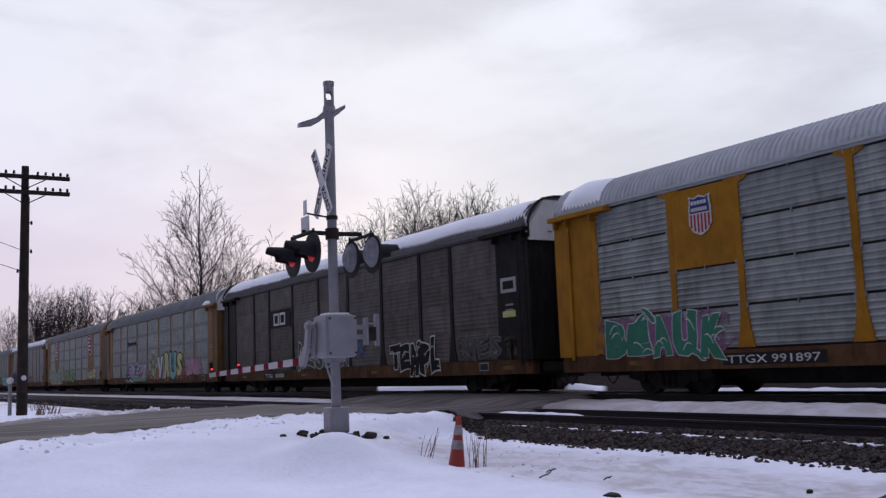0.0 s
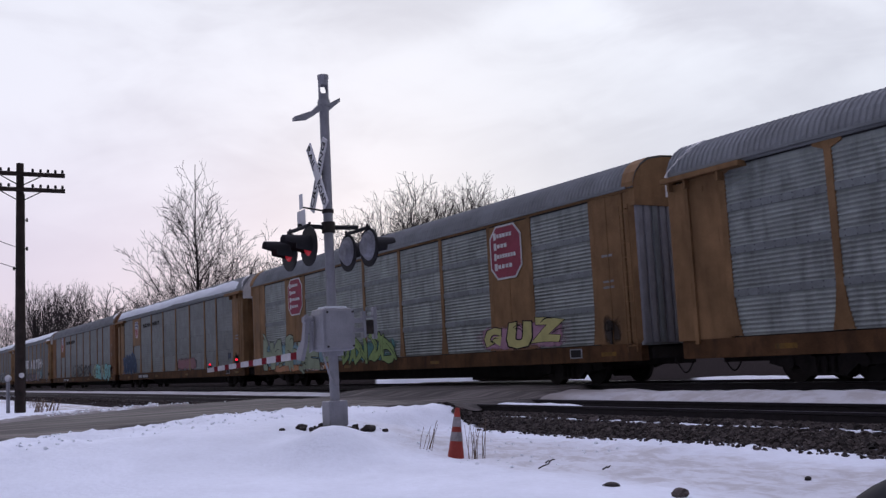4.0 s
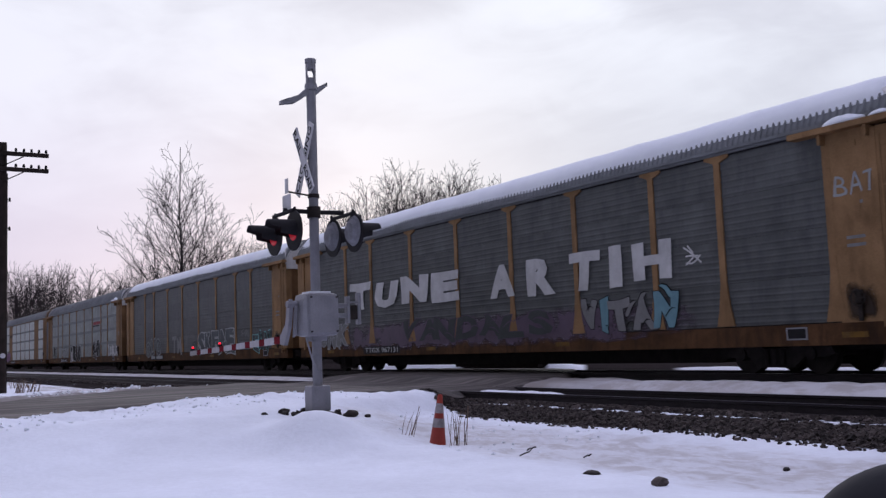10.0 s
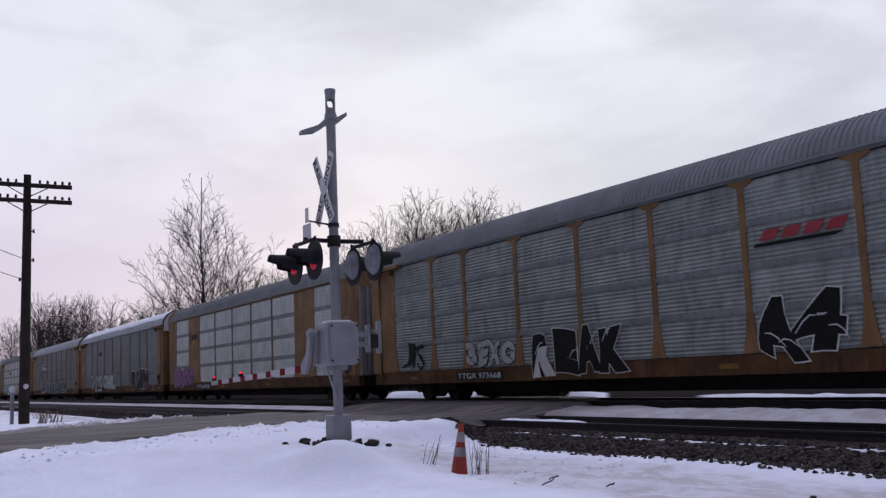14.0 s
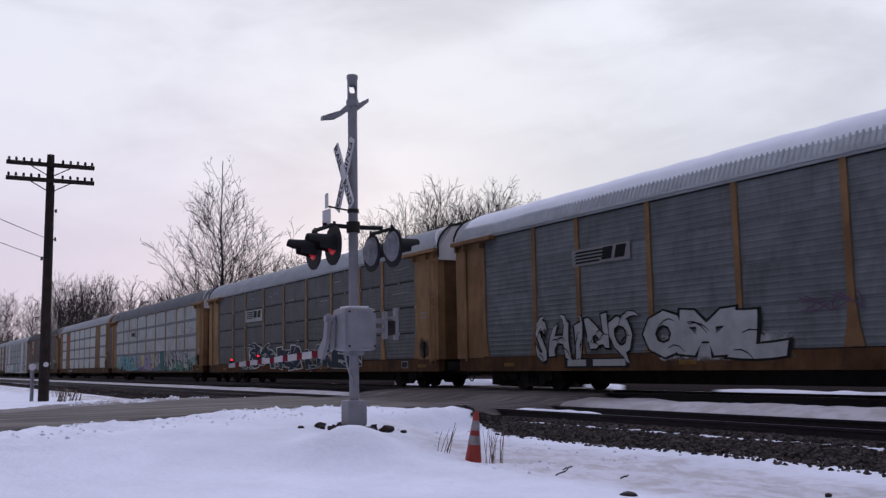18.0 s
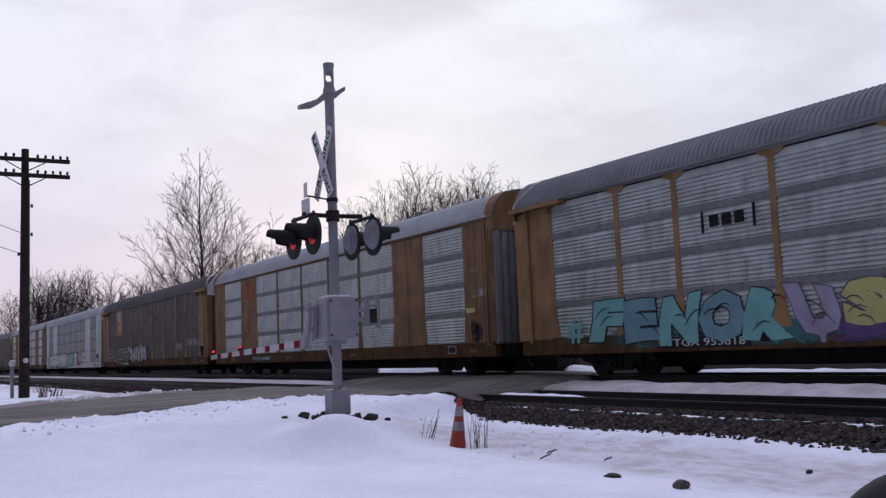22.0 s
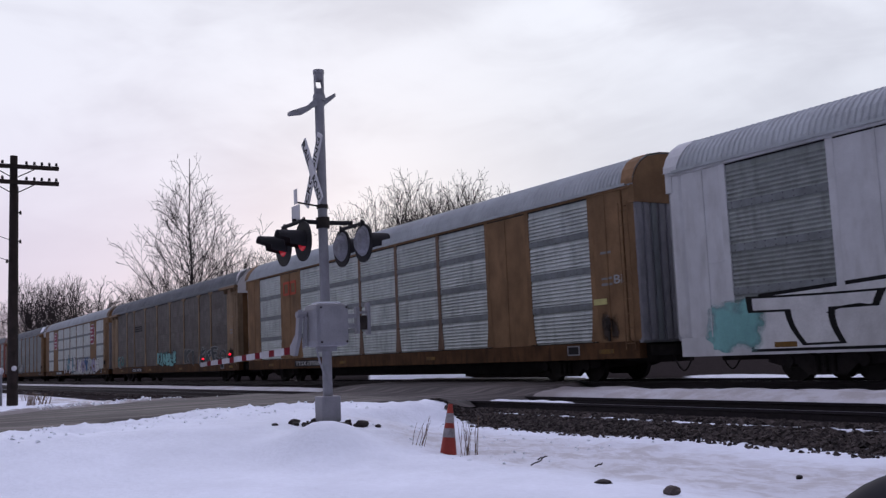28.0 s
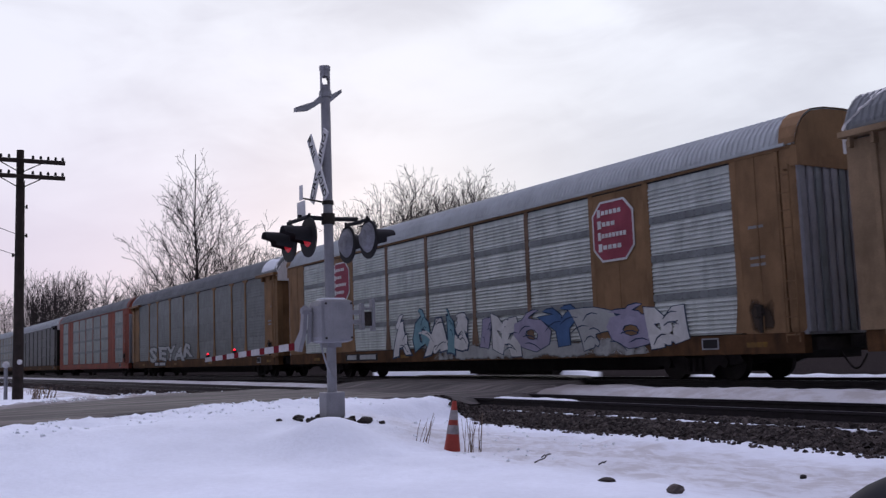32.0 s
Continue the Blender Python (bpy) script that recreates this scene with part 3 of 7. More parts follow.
def scrawl(car, n, x0, x1, z0, z1, fill, edge=None, seed=0, back=None, fat=0.27, kinds=4):
    """Throw-up shapes that cannot be read: n crowded bubbles and jags, each with its outline and a few inner strokes."""
    rnd = random.Random(seed * 13 + n + int(x0 * 10))
    if back:
        blob(car, x0 - 0.2, x1 + 0.2, z0, z1 - 0.12 * (z1 - z0), back, seed + 7, y=-FRONT + 0.002)
    g = piece("graffiti", bpy.data.meshes.new("graffiti"), car, pose(0, 0, 0), "wild sprayed graffiti shapes")
    n = max(1, round(n * 1.25))
    w, h = (x1 - x0) / n, z1 - z0
    line = 0.028 + 0.008 * h

    def curve(p0, p1, p2):
        return [((1 - t) ** 2 * p0[0] + 2 * t * (1 - t) * p1[0] + t * t * p2[0], (1 - t) ** 2 * p0[1] + 2 * t * (1 - t) * p1[1] + t * t * p2[1]) for t in (i / 9 for i in range(10))]
    for i in range(n):
        sharp = kinds == 4 and seed % 2 == 0
        cx, lean = x0 + (i + 0.5) * w, rnd.uniform(-0.1, 0.3)
        at = lambda u, v: (cx + u * w * 0.5 + lean * (v - 0.5) * h * 0.4, z0 + v * h)
        left, right, low, high = rnd.uniform(-0.9, -0.5), rnd.uniform(0.5, 0.9), rnd.uniform(0.0, 0.14), rnd.uniform(0.82, 1.0)
        moves = [((left, low), (left - 0.3, 0.5), (left + rnd.uniform(0, 0.5), high)), ((right, high), (right + 0.4, 0.5), (right - rnd.uniform(-0.3, 0.6), low)),
                 ((left, high), (0.1, high + 0.15), (right, rnd.uniform(0.45, 0.8))), ((left, low + 0.05), (0.2, low - 0.1), (right + 0.2, low + rnd.uniform(0.1, 0.35))),
                 ((left, 0.5), (0.0, rnd.uniform(0.35, 0.75)), (right, rnd.uniform(0.3, 0.6))), ((left - 0.2, high - 0.1), (0.1, 0.6), (right + 0.3, low)), ((left, low), (0.9, 0.45), (left + 0.3, high))]
        rnd.shuffle(moves)
        fatness = min(w * 0.46, h * 0.24) * rnd.uniform(0.8, 1.1)
        edges, fills, thin = bmesh.new(), bmesh.new(), bmesh.new()
        for k, (p, q, r) in enumerate(moves[:3 + (kinds == 4)]):
            c = curve(at(*p), at(*q), at(*r))
            if sharp:
                c = [(x + rnd.uniform(-0.03, 0.03) * w, z + rnd.uniform(-0.03, 0.03) * h) for x, z in c[::3]]
            lift, last = 0.0006 * ((i * 4 + k) % 8), len(c) - 1
            taper = [(0.25 if sharp else 0.45) + (0.95 if sharp else 0.75) * math.sin(math.pi * (0.12 + 0.8 * j / last)) for j in range(last + 1)]
            if fill:
                if edge:
                    ribbon(edges, c, [fatness * t + 2 * line for t in taper], -FRONT - 0.003 - lift)
                ribbon(fills, c, [fatness * t for t in taper], -FRONT - 0.0105 - lift)
                if k % 2 and edge:
                    ribbon(thin, [(x + 0.04, z - 0.02) for x, z in c[1:]], [line * 0.6] * last, -FRONT - 0.018)
            else:
                ribbon(thin, c, [line * 1.3] * len(c), -FRONT - 0.003 - lift)
        if fill and edge:
            part("spray_outline", edges, ink(edge), g)
        if fill:
            part("spray_fill", fills, ink(fill), g)
        if len(thin.verts):
            part("spray_line", thin, ink(edge or "black"), g)
    return g


def ribbon(bm, pts, widths, y):
    """A flat band along points of (x, z), as wide at each as told, with rounded ends."""
    rows = []
    for i, p in enumerate(pts):
        a, b = pts[max(0, i - 1)], pts[min(len(pts) - 1, i + 1)]
        d = Vector((b[0] - a[0], b[1] - a[1])).normalized()
        k = widths[i] / 2
        if i == 0:
            rows.append([bm.verts.new((p[0] - d.x * k - d.y * k * 0.5, y, p[1] - d.y * k + d.x * k * 0.5)), bm.verts.new((p[0] - d.x * k + d.y * k * 0.5, y, p[1] - d.y * k - d.x * k * 0.5))])
        rows.append([bm.verts.new((p[0] - d.y * k, y, p[1] + d.x * k)), bm.verts.new((p[0] + d.y * k, y, p[1] - d.x * k))])
        if i == len(pts) - 1:
            rows.append([bm.verts.new((p[0] + d.x * k - d.y * k * 0.5, y, p[1] + d.y * k + d.x * k * 0.5)), bm.verts.new((p[0] + d.x * k + d.y * k * 0.5, y, p[1] + d.y * k - d.x * k * 0.5))])
    for (a, b), (c, d) in zip(rows, rows[1:]):
        bm.faces.new((a, c, d, b))


def sign_text(car, text, x0, x1, z0, z1, colour="white", name="lettering", y=-FRONT - 0.004, fat=0.012):
    return piece(name, lettering(name, text, ink(colour), x1 - x0, z1 - z0, thick=0.010, fat=fat), car, pose(x0, y + 0.010, z0))


def plate(car, name, outline, colour, y, label=""):
    bm = slab(bmesh.new(), outline, y, y + 0.012)
    return part(name, bm, ink(colour), car, label)


def rect(x0, x1, z0, z1):
    return [(x0, z0), (x1, z0), (x1, z1), (x0, z1)]


def shield(car, xc, zc, h):
    """The striped shield: pale rim, blue head with two pale bars, red stripes below."""
    w = h * 0.74
    o = [(-0.5, 0.5), (-0.44, 0.42), (-0.5, 0.18), (-0.5, -0.22), (-0.34, -0.40), (0.0, -0.5), (0.34, -0.40), (0.5, -0.22), (0.5, 0.18), (0.44, 0.42), (0.5, 0.5), (0.25, 0.44), (0.0, 0.5), (-0.25, 0.44)]
    y = -FRONT - 0.02
    p = plate(car, "emblem", [(xc + a * w, zc + b * h) for a, b in o[::-1]], "white", y, "red, white and blue striped shield emblem")
    plate(p, "emblem_head", [(xc + a * w * 0.92, zc + b * h) for a, b in ((-0.48, 0.06), (0.48, 0.06), (0.47, 0.2), (0.42, 0.4), (0.46, 0.46), (0.25, 0.41), (0, 0.46), (-0.25, 0.41), (-0.46, 0.46), (-0.42, 0.4), (-0.47, 0.2))], "shield", y - 0.006)
    for z0, n in ((0.10, 7), (0.27, 5)):
        dashes(p, xc - 0.35 * w, xc + 0.35 * w, zc + z0 * h, zc + (z0 + 0.09) * h, n, "white", y=y - 0.013)
    for i in range(6):
        a = -0.44 + i * 0.158
        d = 0.02 + 0.42 * (1 - abs(a + 0.045) ** 2 * 2.2)
        plate(p, "emblem_stripe", rect(xc + a * w, xc + (a + 0.085) * w, zc - d * h, zc + 0.03 * h), "red", y - 0.006)


def octagon(car, xc, zc, h):
    y = -FRONT - 0.02
    k = 0.29
    o = [(-k, -0.5), (k, -0.5), (0.5, -k), (0.5, k), (k, 0.5), (-k, 0.5), (-0.5, k), (-0.5, -k)]
    p = plate(car, "emblem", [(xc + a * h, zc + b * h) for a, b in o], "white", y, "red octagonal emblem with a pale rim")
    plate(p, "emblem_face", [(xc + a * h * 0.93, zc + b * h * 0.93) for a, b in o], "maroon", y - 0.006)
    for i, (b, n) in enumerate(((0.24, 6), (0.08, 4), (0.34, 8), (0.22, 5))):
        z = zc + (0.31 - i * 0.19) * h
        dashes(p, xc - 0.36 * h, xc + b * h, z - 0.035 * h, z + 0.035 * h, n, "white", initial=0.03 * h, y=y - 0.013)


def bands(car, x0, x1, z0, z1, colour, n=1, frame_col=None):
    """A company mark drawn as plain bars."""
    y = -FRONT - 0.02
    p = None
    if frame_col:
        p = plate(car, "emblem", rect(x0 - 0.12, x1 + 0.12, z0 - 0.1, z1 + 0.1), frame_col, y + 0.006, "plain company mark")
    step = (z1 - z0) / n
    for i in range(n):
        k = plate(p or car, "emblem_bar", rect(x0, x1, z0 + i * step, z0 + (i + (0.62 if n > 1 else 1)) * step), colour, y)
    return p


def loops(car, x0, x1, z0, z1, colour):
    """The company mark of some cars, drawn as two plain open frames."""
    y, w = -FRONT - 0.02, x1 - x0
    mark = None
    for a, b in ((x0, x0 + 0.46 * w), (x0 + 0.54 * w, x1)):
        t = 0.17 * (z1 - z0)
        for r in (rect(a, b, z0, z0 + t), rect(a, b, z1 - t, z1), rect(a, a + t, z0 + t, z1 - t), rect(b - t, b, z0 + t, z1 - t)):
            p = plate(mark or car, "emblem_bar" if mark else "emblem", r, colour, y, "" if mark else "company mark in plain open frames")
            mark = mark or p
    return mark


def rail_car(n, label, panel="silver", trim="gold", roof="pale", gable=None, lined=False, wide=False, emblem_bay=False, cap=False, snow=(), ledge=True, number="", sill=None, seal=False, ledge_snow=()):
    """A tri-level automobile rail car on two trucks, built round the middle of its track."""
    car = thing("autorack_car", pose(START - n * PITCH, TRACK_Y, 0), label, "rail car", "cars of the train")
    pm, fm, rm = PANELS[panel], FRAMES[trim], ROOFS[roof]
    sm = FRAMES[sill] if sill else fm if trim in ("white", "red") else FRAMES["grime"]
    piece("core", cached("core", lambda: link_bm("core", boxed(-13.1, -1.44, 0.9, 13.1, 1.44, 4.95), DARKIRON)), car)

    flip = pose(0, 0, 0, 0, 0, 180)
    for turn in (pose(0, 0, 0), flip):
        piece("side_sill", cached(("sill", sm.name), lambda: link_bm("side_sill", boxed(-13.5, -1.533, Z_SILL0, 13.5, -1.30, Z_SILL1, bevel=0.008), sm)), car, turn)
        piece("top_rail", cached(("toprail", (fm if wide else rm).name), lambda: link_bm("top_rail", boxed(-13.5, -1.555, Z_TOP, 13.5, -1.42, 4.83, bevel=0.01), fm if wide else rm)), car, turn)
        piece("eave_strip", cached(("eave", rm.name), lambda: link_bm("eave_strip", boxed(-13.4, -1.603, 4.80, 13.4, -1.56, 4.865, bevel=0.006), rm)), car, turn)
    piece("deck", cached("deck", lambda: link_bm("deck", boxed(-13.3, -1.3, 0.86, 13.3, 1.3, 0.96), SOOT)), car)
    piece("centre_sill", cached("centre_sill", lambda: link_bm("centre_sill", slab(bmesh.new(), [(-13.4, 0.46), (-8.6, 0.46), (-7.9, 0.22), (7.9, 0.22), (8.6, 0.46), (13.4, 0.46), (13.4, 0.87), (-13.4, 0.87)], -0.36, 0.36), SOOT)), car)
    piece("roof", roof_mesh(rm), car, label="corrugated metal roof")
    # posts and sheets
    for i, x in enumerate(POSTS):
        pme = post_mesh(FRAMES["post"] if trim == "tan" and 2 < i < 7 else fm, cap, 0.11 if wide else 0.16)
        piece("post", pme, car, pose(x, 0, 0))
        piece("post", pme, car, pose(x, 0, 0, 0, 0, 180))
    tiers = 4
    th = (Z_TOP - Z_SILL1 - 0.03) / tiers
    gap = 0.028 if lined else 0.004
    belted = panel in ("bright", "satin", "silver") and not lined
    for i in range(len(POSTS) - 1):
        a, b = POSTS[i] + 0.085, POSTS[i + 1] - 0.085
        narrow = i in (1, 7)
        piece("panel", sheet(b - a, Z_TOP - Z_SILL1 - 0.03, pm, count=18), car, pose(b, SIDE, Z_SILL1 + 0.02, 0, 0, 180))
        if wide and narrow:
            def plain(w=b - a):
                bm = boxed(0, -0.032, 0, w, 0.03, Z_TOP - Z_SILL1 - 0.02)
                for k in (0.48,):
                    box(bm, w * k - 0.012, -0.045, 0, w * k + 0.012, -0.025, Z_TOP - Z_SILL1 - 0.02)
                return link_bm("plain_panel", bm, fm)
            piece("plain_panel", cached(("plain", fm.name), plain), car, pose(a, -SIDE, Z_SILL1 + 0.01))
            continue
        for k in range(tiers):
            z = Z_SILL1 + 0.02 + k * th
            if narrow and emblem_bay and i == 1 and k >= 2:
                if k == 2:
                    piece("emblem_panel", cached(("emb", fm.name), lambda: link_bm("emblem_panel", boxed(0, -0.032, 0, b - a, 0.03, th * 2 - 0.02), fm)), car, pose(a, -SIDE, z + 0.01))
                continue
            piece("panel", sheet(b - a, th, pm, ribs=0.16 if belted else 0.10, count=8 if belted else 6, groove=gap, deep=0.033 if panel in ("bright", "satin") else 0.024 if panel == "silver" else 0.007 if lined else 0.009), car, pose(a, -SIDE, z))
        if belted:
            belt = cached(("belt", round(b - a, 3)), lambda: link_bm("belt", boxed(0, -0.034, -0.085, b - a, 0.0, 0.085, bevel=0.008), BELT))
            for k in (1, 2, 3):
                piece("belt", belt, car, pose(a, -SIDE, Z_SILL1 + 0.02 + k * th))
    # ends
    for s in (-1, 1):
        turn = pose(0, 0, 0) if s > 0 else flip

        def mbox(bm, x0, y0, z0, x1, y1, z1, q, bevel=0.0):
            box(bm, x0, min(q * y0, q * y1), z0, x1, max(q * y0, q * y1), z1, bevel=bevel)

        for q in (1, -1):
            def end_side():
                bm = bmesh.new()
                mbox(bm, 12.03, -1.535, Z_SILL1, 13.0 if ledge else 13.16, -1.40, Z_TOP, q, 0.01)
                if ledge:
                    mbox(bm, 12.94, -1.585, Z_SILL1 - 0.1, 13.06, -1.53, Z_TOP - 0.16, q, 0.008)
                    mbox(bm, 12.15, -1.542, 3.06, 12.62, -1.53, 3.40, q, 0.003)
                    mbox(bm, 12.50, -1.545, Z_TOP - 0.42, 12.62, -1.53, Z_TOP - 0.30, q)
                else:
                    mbox(bm, 12.52, -1.548, Z_SILL1, 12.55, -1.53, Z_TOP, q)
                    mbox(bm, 12.05, -1.55, 2.62, 12.52, -1.53, 2.655, q)
                return link_bm("end_panel", bm, fm)
            piece("end_panel", cached(("endside", fm.name, q, ledge), end_side), car, turn)

            def column():
                bm = bmesh.new()
                if ledge:
                    mbox(bm, 13.05, -1.575, 0.98, 13.58, -1.30, 4.60, q, 0.02)
                else:
                    mbox(bm, 13.15, -1.53, 0.98, 13.60, -1.28, 4.86, q, 0.12)
                return link_bm("corner_column", bm, fm)
            piece("corner_column", cached(("column", fm.name, q, ledge), column), car, turn)
            if ledge:
                def ledge_mesh():
                    bm = bmesh.new()
                    mbox(bm, 11.25, -1.76, 4.64, 13.62, -1.45, 4.76, q, 0.015)
                    for x in (11.9, 12.9, 13.4):
                        mbox(bm, x, -1.70, 4.44, x + 0.06, -1.45, 4.66, q)
                    return link_bm("door_track", bm, fm)
                piece("door_track", cached(("ledge", fm.name, q), ledge_mesh), car, turn)

        if not wide:
            dr = piece("end_door", cached(("door", fm.name), lambda: link_bm("end_door", boxed(13.30, -1.34, 0.98, 13.55, 1.34, 4.40), FRAMES["end_shade"] if trim != "black" else fm)), car, turn)
            for y in (-0.62, 0.0, 0.62):
                piece("door_rib", cached(("rib", fm.name), lambda: link_bm("door_rib", boxed(13.54, -0.03, 1.0, 13.575, 0.03, 4.36), FRAMES["end_shade"] if trim != "black" else fm)), dr, pose(0, y, 0))
        else:
            def ribbed():
                bm = boxed(13.44, -1.50, 0.95, 13.60, 1.50, 4.42, bevel=0.01)
                return link_bm("end_door", bm, GALV)
            dr = piece("end_door", cached("galv_door", ribbed), car, turn, "bare metal folding end door")
            for k in range(12):
                y = -1.40 + k * 0.255
                dark = k % 3 == 2
                piece("door_fold", cached(("fold", dark), lambda: link_bm("door_fold", boxed(13.59, -0.085, 1.0, 13.64, 0.085, 4.40, bevel=0.02), BELT if dark else ALU)), dr, pose(0, y, 0))
        gm = {None: rm, "white": END_WHITE, "frame": fm}[gable]
        if gable == "frame" and trim != "white" and ledge:
            gm = FRAMES["end_shade"]

        def gable_mesh():
            o = [(y * 0.99, z - 0.015) for y, z in ROOF_PROFILE]
            bm = bmesh.new()
            if ledge:
                o = [(-1.55, 4.80), (-1.0, 5.545), (1.0, 5.545), (1.55, 4.80)]
            f = [bm.verts.new((13.46, y, z)) for y, z in [(-1.55, 4.37)] + o + [(1.55, 4.37)]]
            k = [bm.verts.new((13.66, v.co.y, v.co.z)) for v in f]
            bm.faces.new(f), bm.faces.new(k[::-1])
            for i in range(len(f)):
                j = (i + 1) % len(f)
                bm.faces.new((f[j], f[i], k[i], k[j]))
            bmesh.ops.recalc_face_normals(bm, faces=bm.faces[:])
            return link_bm("gable", bm, gm)
        gb = piece("gable", cached(("gable", gm.name, ledge), gable_mesh), car, turn)
        for y0, y1, z in ((-0.9, -0.35, 4.62), (0.3, 0.85, 4.62)):
            piece("stencil", cached(("gable_stencil", gm.name), lambda: link_bm("stencil", boxed(13.66, -0.27, -0.025, 13.664, 0.27, 0.025), ink("ash") if gable == "white" else fm)), gb, pose(0, (y0 + y1) / 2, z))

        def hood_mesh():
            # smooth sheet that closes the roof towards the gable, cut back towards the ridge
            back = 0.70 if ledge else 0.12
            rows = []
            bm = bmesh.new()
            for y, z in ROOF_PROFILE:
                x0 = (13.56 if ledge else 13.26) - back * min(1.0, max(0.0, (z - 4.9) / 0.62))
                yy, zz = y * 1.018, z + 0.03
                ye, ze = yy, zz
                if ledge and abs(y) > 1.0:
                    ye = math.copysign(1.56 - 0.55 * max(0.0, z - 4.80) / 0.745, y)
                elif ledge:
                    ze = 5.56
                rows.append([bm.verts.new((x0, yy, zz - 0.05)), bm.verts.new((x0, yy, zz)), bm.verts.new((13.67, ye, ze))])
            for p, q2 in zip(rows, rows[1:]):
                for i in (0, 1):
                    bm.faces.new((p[i], p[i + 1], q2[i + 1], q2[i]))
            bmesh.ops.recalc_face_normals(bm, faces=bm.faces[:])
            return link_bm("roof_hood", bm, gm)
        if gable:
            piece("roof_hood", cached(("hood", gm.name, ledge), hood_mesh), car, turn)
        if seal:
            def trim_mesh():
                bm = bmesh.new()
                for (y0, z0), (y1, z1) in zip(ROOF_PROFILE, ROOF_PROFILE[1:]):
                    tube(bm, (13.66, y0 * 1.02, z0 + 0.03), (13.66, y1 * 1.02, z1 + 0.03), 0.035, n=6)
                tube(bm, (13.66, -1.58, 4.45), (13.66, -1.58, 4.84), 0.035, n=6)
                return link_bm("gable_trim", bm, BLACK)
            piece("gable_trim", cached("gable_trim", trim_mesh), car, turn, "black rubber edge")

        def coupler():
            bm = boxed(13.3, -0.16, 0.66, 14.0, 0.16, 0.92, bevel=0.03)
            box(bm, 13.86, -0.22, 0.62, 14.2, 0.12, 0.96, bevel=0.05)
            box(bm, 13.35, -1.2, 0.62, 13.55, 1.2, 0.9, bevel=0.02)
            for i in range(10):
                a, b = i / 10, (i + 1) / 10
                f = lambda q: (13.5 + 0.62 * q, -0.45, 0.66 - 0.42 * math.sin(math.pi * q * 0.9))
                tube(bm, f(a), f(b), 0.022, n=6)
            return link_bm("coupler", bm, SOOT)
        piece("coupler", cached("coupler", coupler), car, turn)
        truck(car, s * 10.05, WHEELSETS)

    # thin black strip that draws the dark line between panels and roof
    piece("vent_slot", cached("vent_slot", lambda: link_bm("vent_slot", boxed(-11.9, -1.534, Z_TOP - 0.035, 11.9, -1.49, Z_TOP - 0.004), BLACK)), car)
    for x in (-10.6, -3.1, 3.6, 12.3):
        piece("reflector", cached("reflector", lambda: link_bm("reflector", boxed(-0.28, -1.539, 0.72, 0.28, -1.53, 0.83), paint("yellow_reflector", (0.17, 0.09, 0.018), rough=0.65, var=0.45, scale=3, streak=0.7))), car, pose(x, 0, 0))
    lp = piece("label_plate", cached("label_plate", lambda: link_bm("label_plate", boxed(10.75, -1.545, 0.70, 11.25, -1.53, 0.95), GALV)), car, label="small white-framed plate")
    piece("label_face", cached("label_face", lambda: link_bm("label_face", boxed(10.79, -1.549, 0.73, 11.21, -1.54, 0.92), BLACK)), lp)

    def ladder():
        bm = bmesh.new()
        for x in (13.20, 13.52):
            tube(bm, (x, -1.67, 0.8), (x, -1.67, 4.4), 0.016, n=6)
        for z in np.arange(0.95, 4.4, 0.36):
            tube(bm, (13.20, -1.67, z), (13.52, -1.67, z), 0.013, n=6)
        for z in (0.98, 4.3):
            tube(bm, (13.41, -1.68, z), (13.41, -1.55, z), 0.02, n=6)
        return link_bm("ladder", bm, fm)
    piece("ladder", cached(("ladder", fm.name), ladder), car)

    def brake():
        bm = bmesh.new()
        ring = [(12.48 + 0.15 * math.cos(t), -1.63, 1.45 + 0.15 * math.sin(t)) for t in np.linspace(0, 2 * math.pi, 19)]
        for p, q in zip(ring, ring[1:]):
            tube(bm, p, q, 0.013, n=6)
        for p in ring[:18:6]:
            tube(bm, (12.48, -1.61, 1.45), p, 0.013, n=6)
        box(bm, 12.41, -1.62, 1.36, 12.55, -1.53, 1.60, bevel=0.02)
        box(bm, 12.44, -1.58, 1.02, 12.52, -1.53, 1.37)
        return link_bm("hand_brake", bm, DARKIRON)
    piece("hand_brake", cached("hand_brake", brake), car, label="dark hand brake wheel and box")
    blob(car, 12.15, 12.85, 1.0, 1.8, "grime", n + 400, y=-FRONT + 0.001, name="grease_stain")
    for z in (2.45, 2.6, 3.25):
        piece("stencil", cached("stencil", lambda: link_bm("stencil", boxed(-0.2, -1.5395, -0.03, 0.2, -1.533, 0.03), ink("ash"))), car, pose(12.48, 0, z))
    for i, (x0, x1, h) in enumerate(ledge_snow):
        def heap():
            bm = bmesh.new()
            bmesh.ops.create_icosphere(bm, subdivisions=3, radius=1.0)
            for v in bm.verts:
                k = 1 + 0.25 * noise.noise(v.co * 1.8 + Vector((n * 3.1, i, 0)))
                v.co = Vector(((x0 + x1) / 2 + v.co.x * k * (x1 - x0) / 2, -1.61 + v.co.y * 0.17, 4.765 + max(-0.03, v.co.z) * k * h))
            return link_bm("ledge_snow", bm, SNOW, True)
        piece("ledge_snow", heap(), car, label="lump of snow on the door track")
    for i, (x0, x1, u0, u1, thick) in enumerate(snow):
        piece("roof_snow", roof_snow(x0, x1, u0, u1, n * 10 + i, thick), car, label="ridge of snow on the roof")
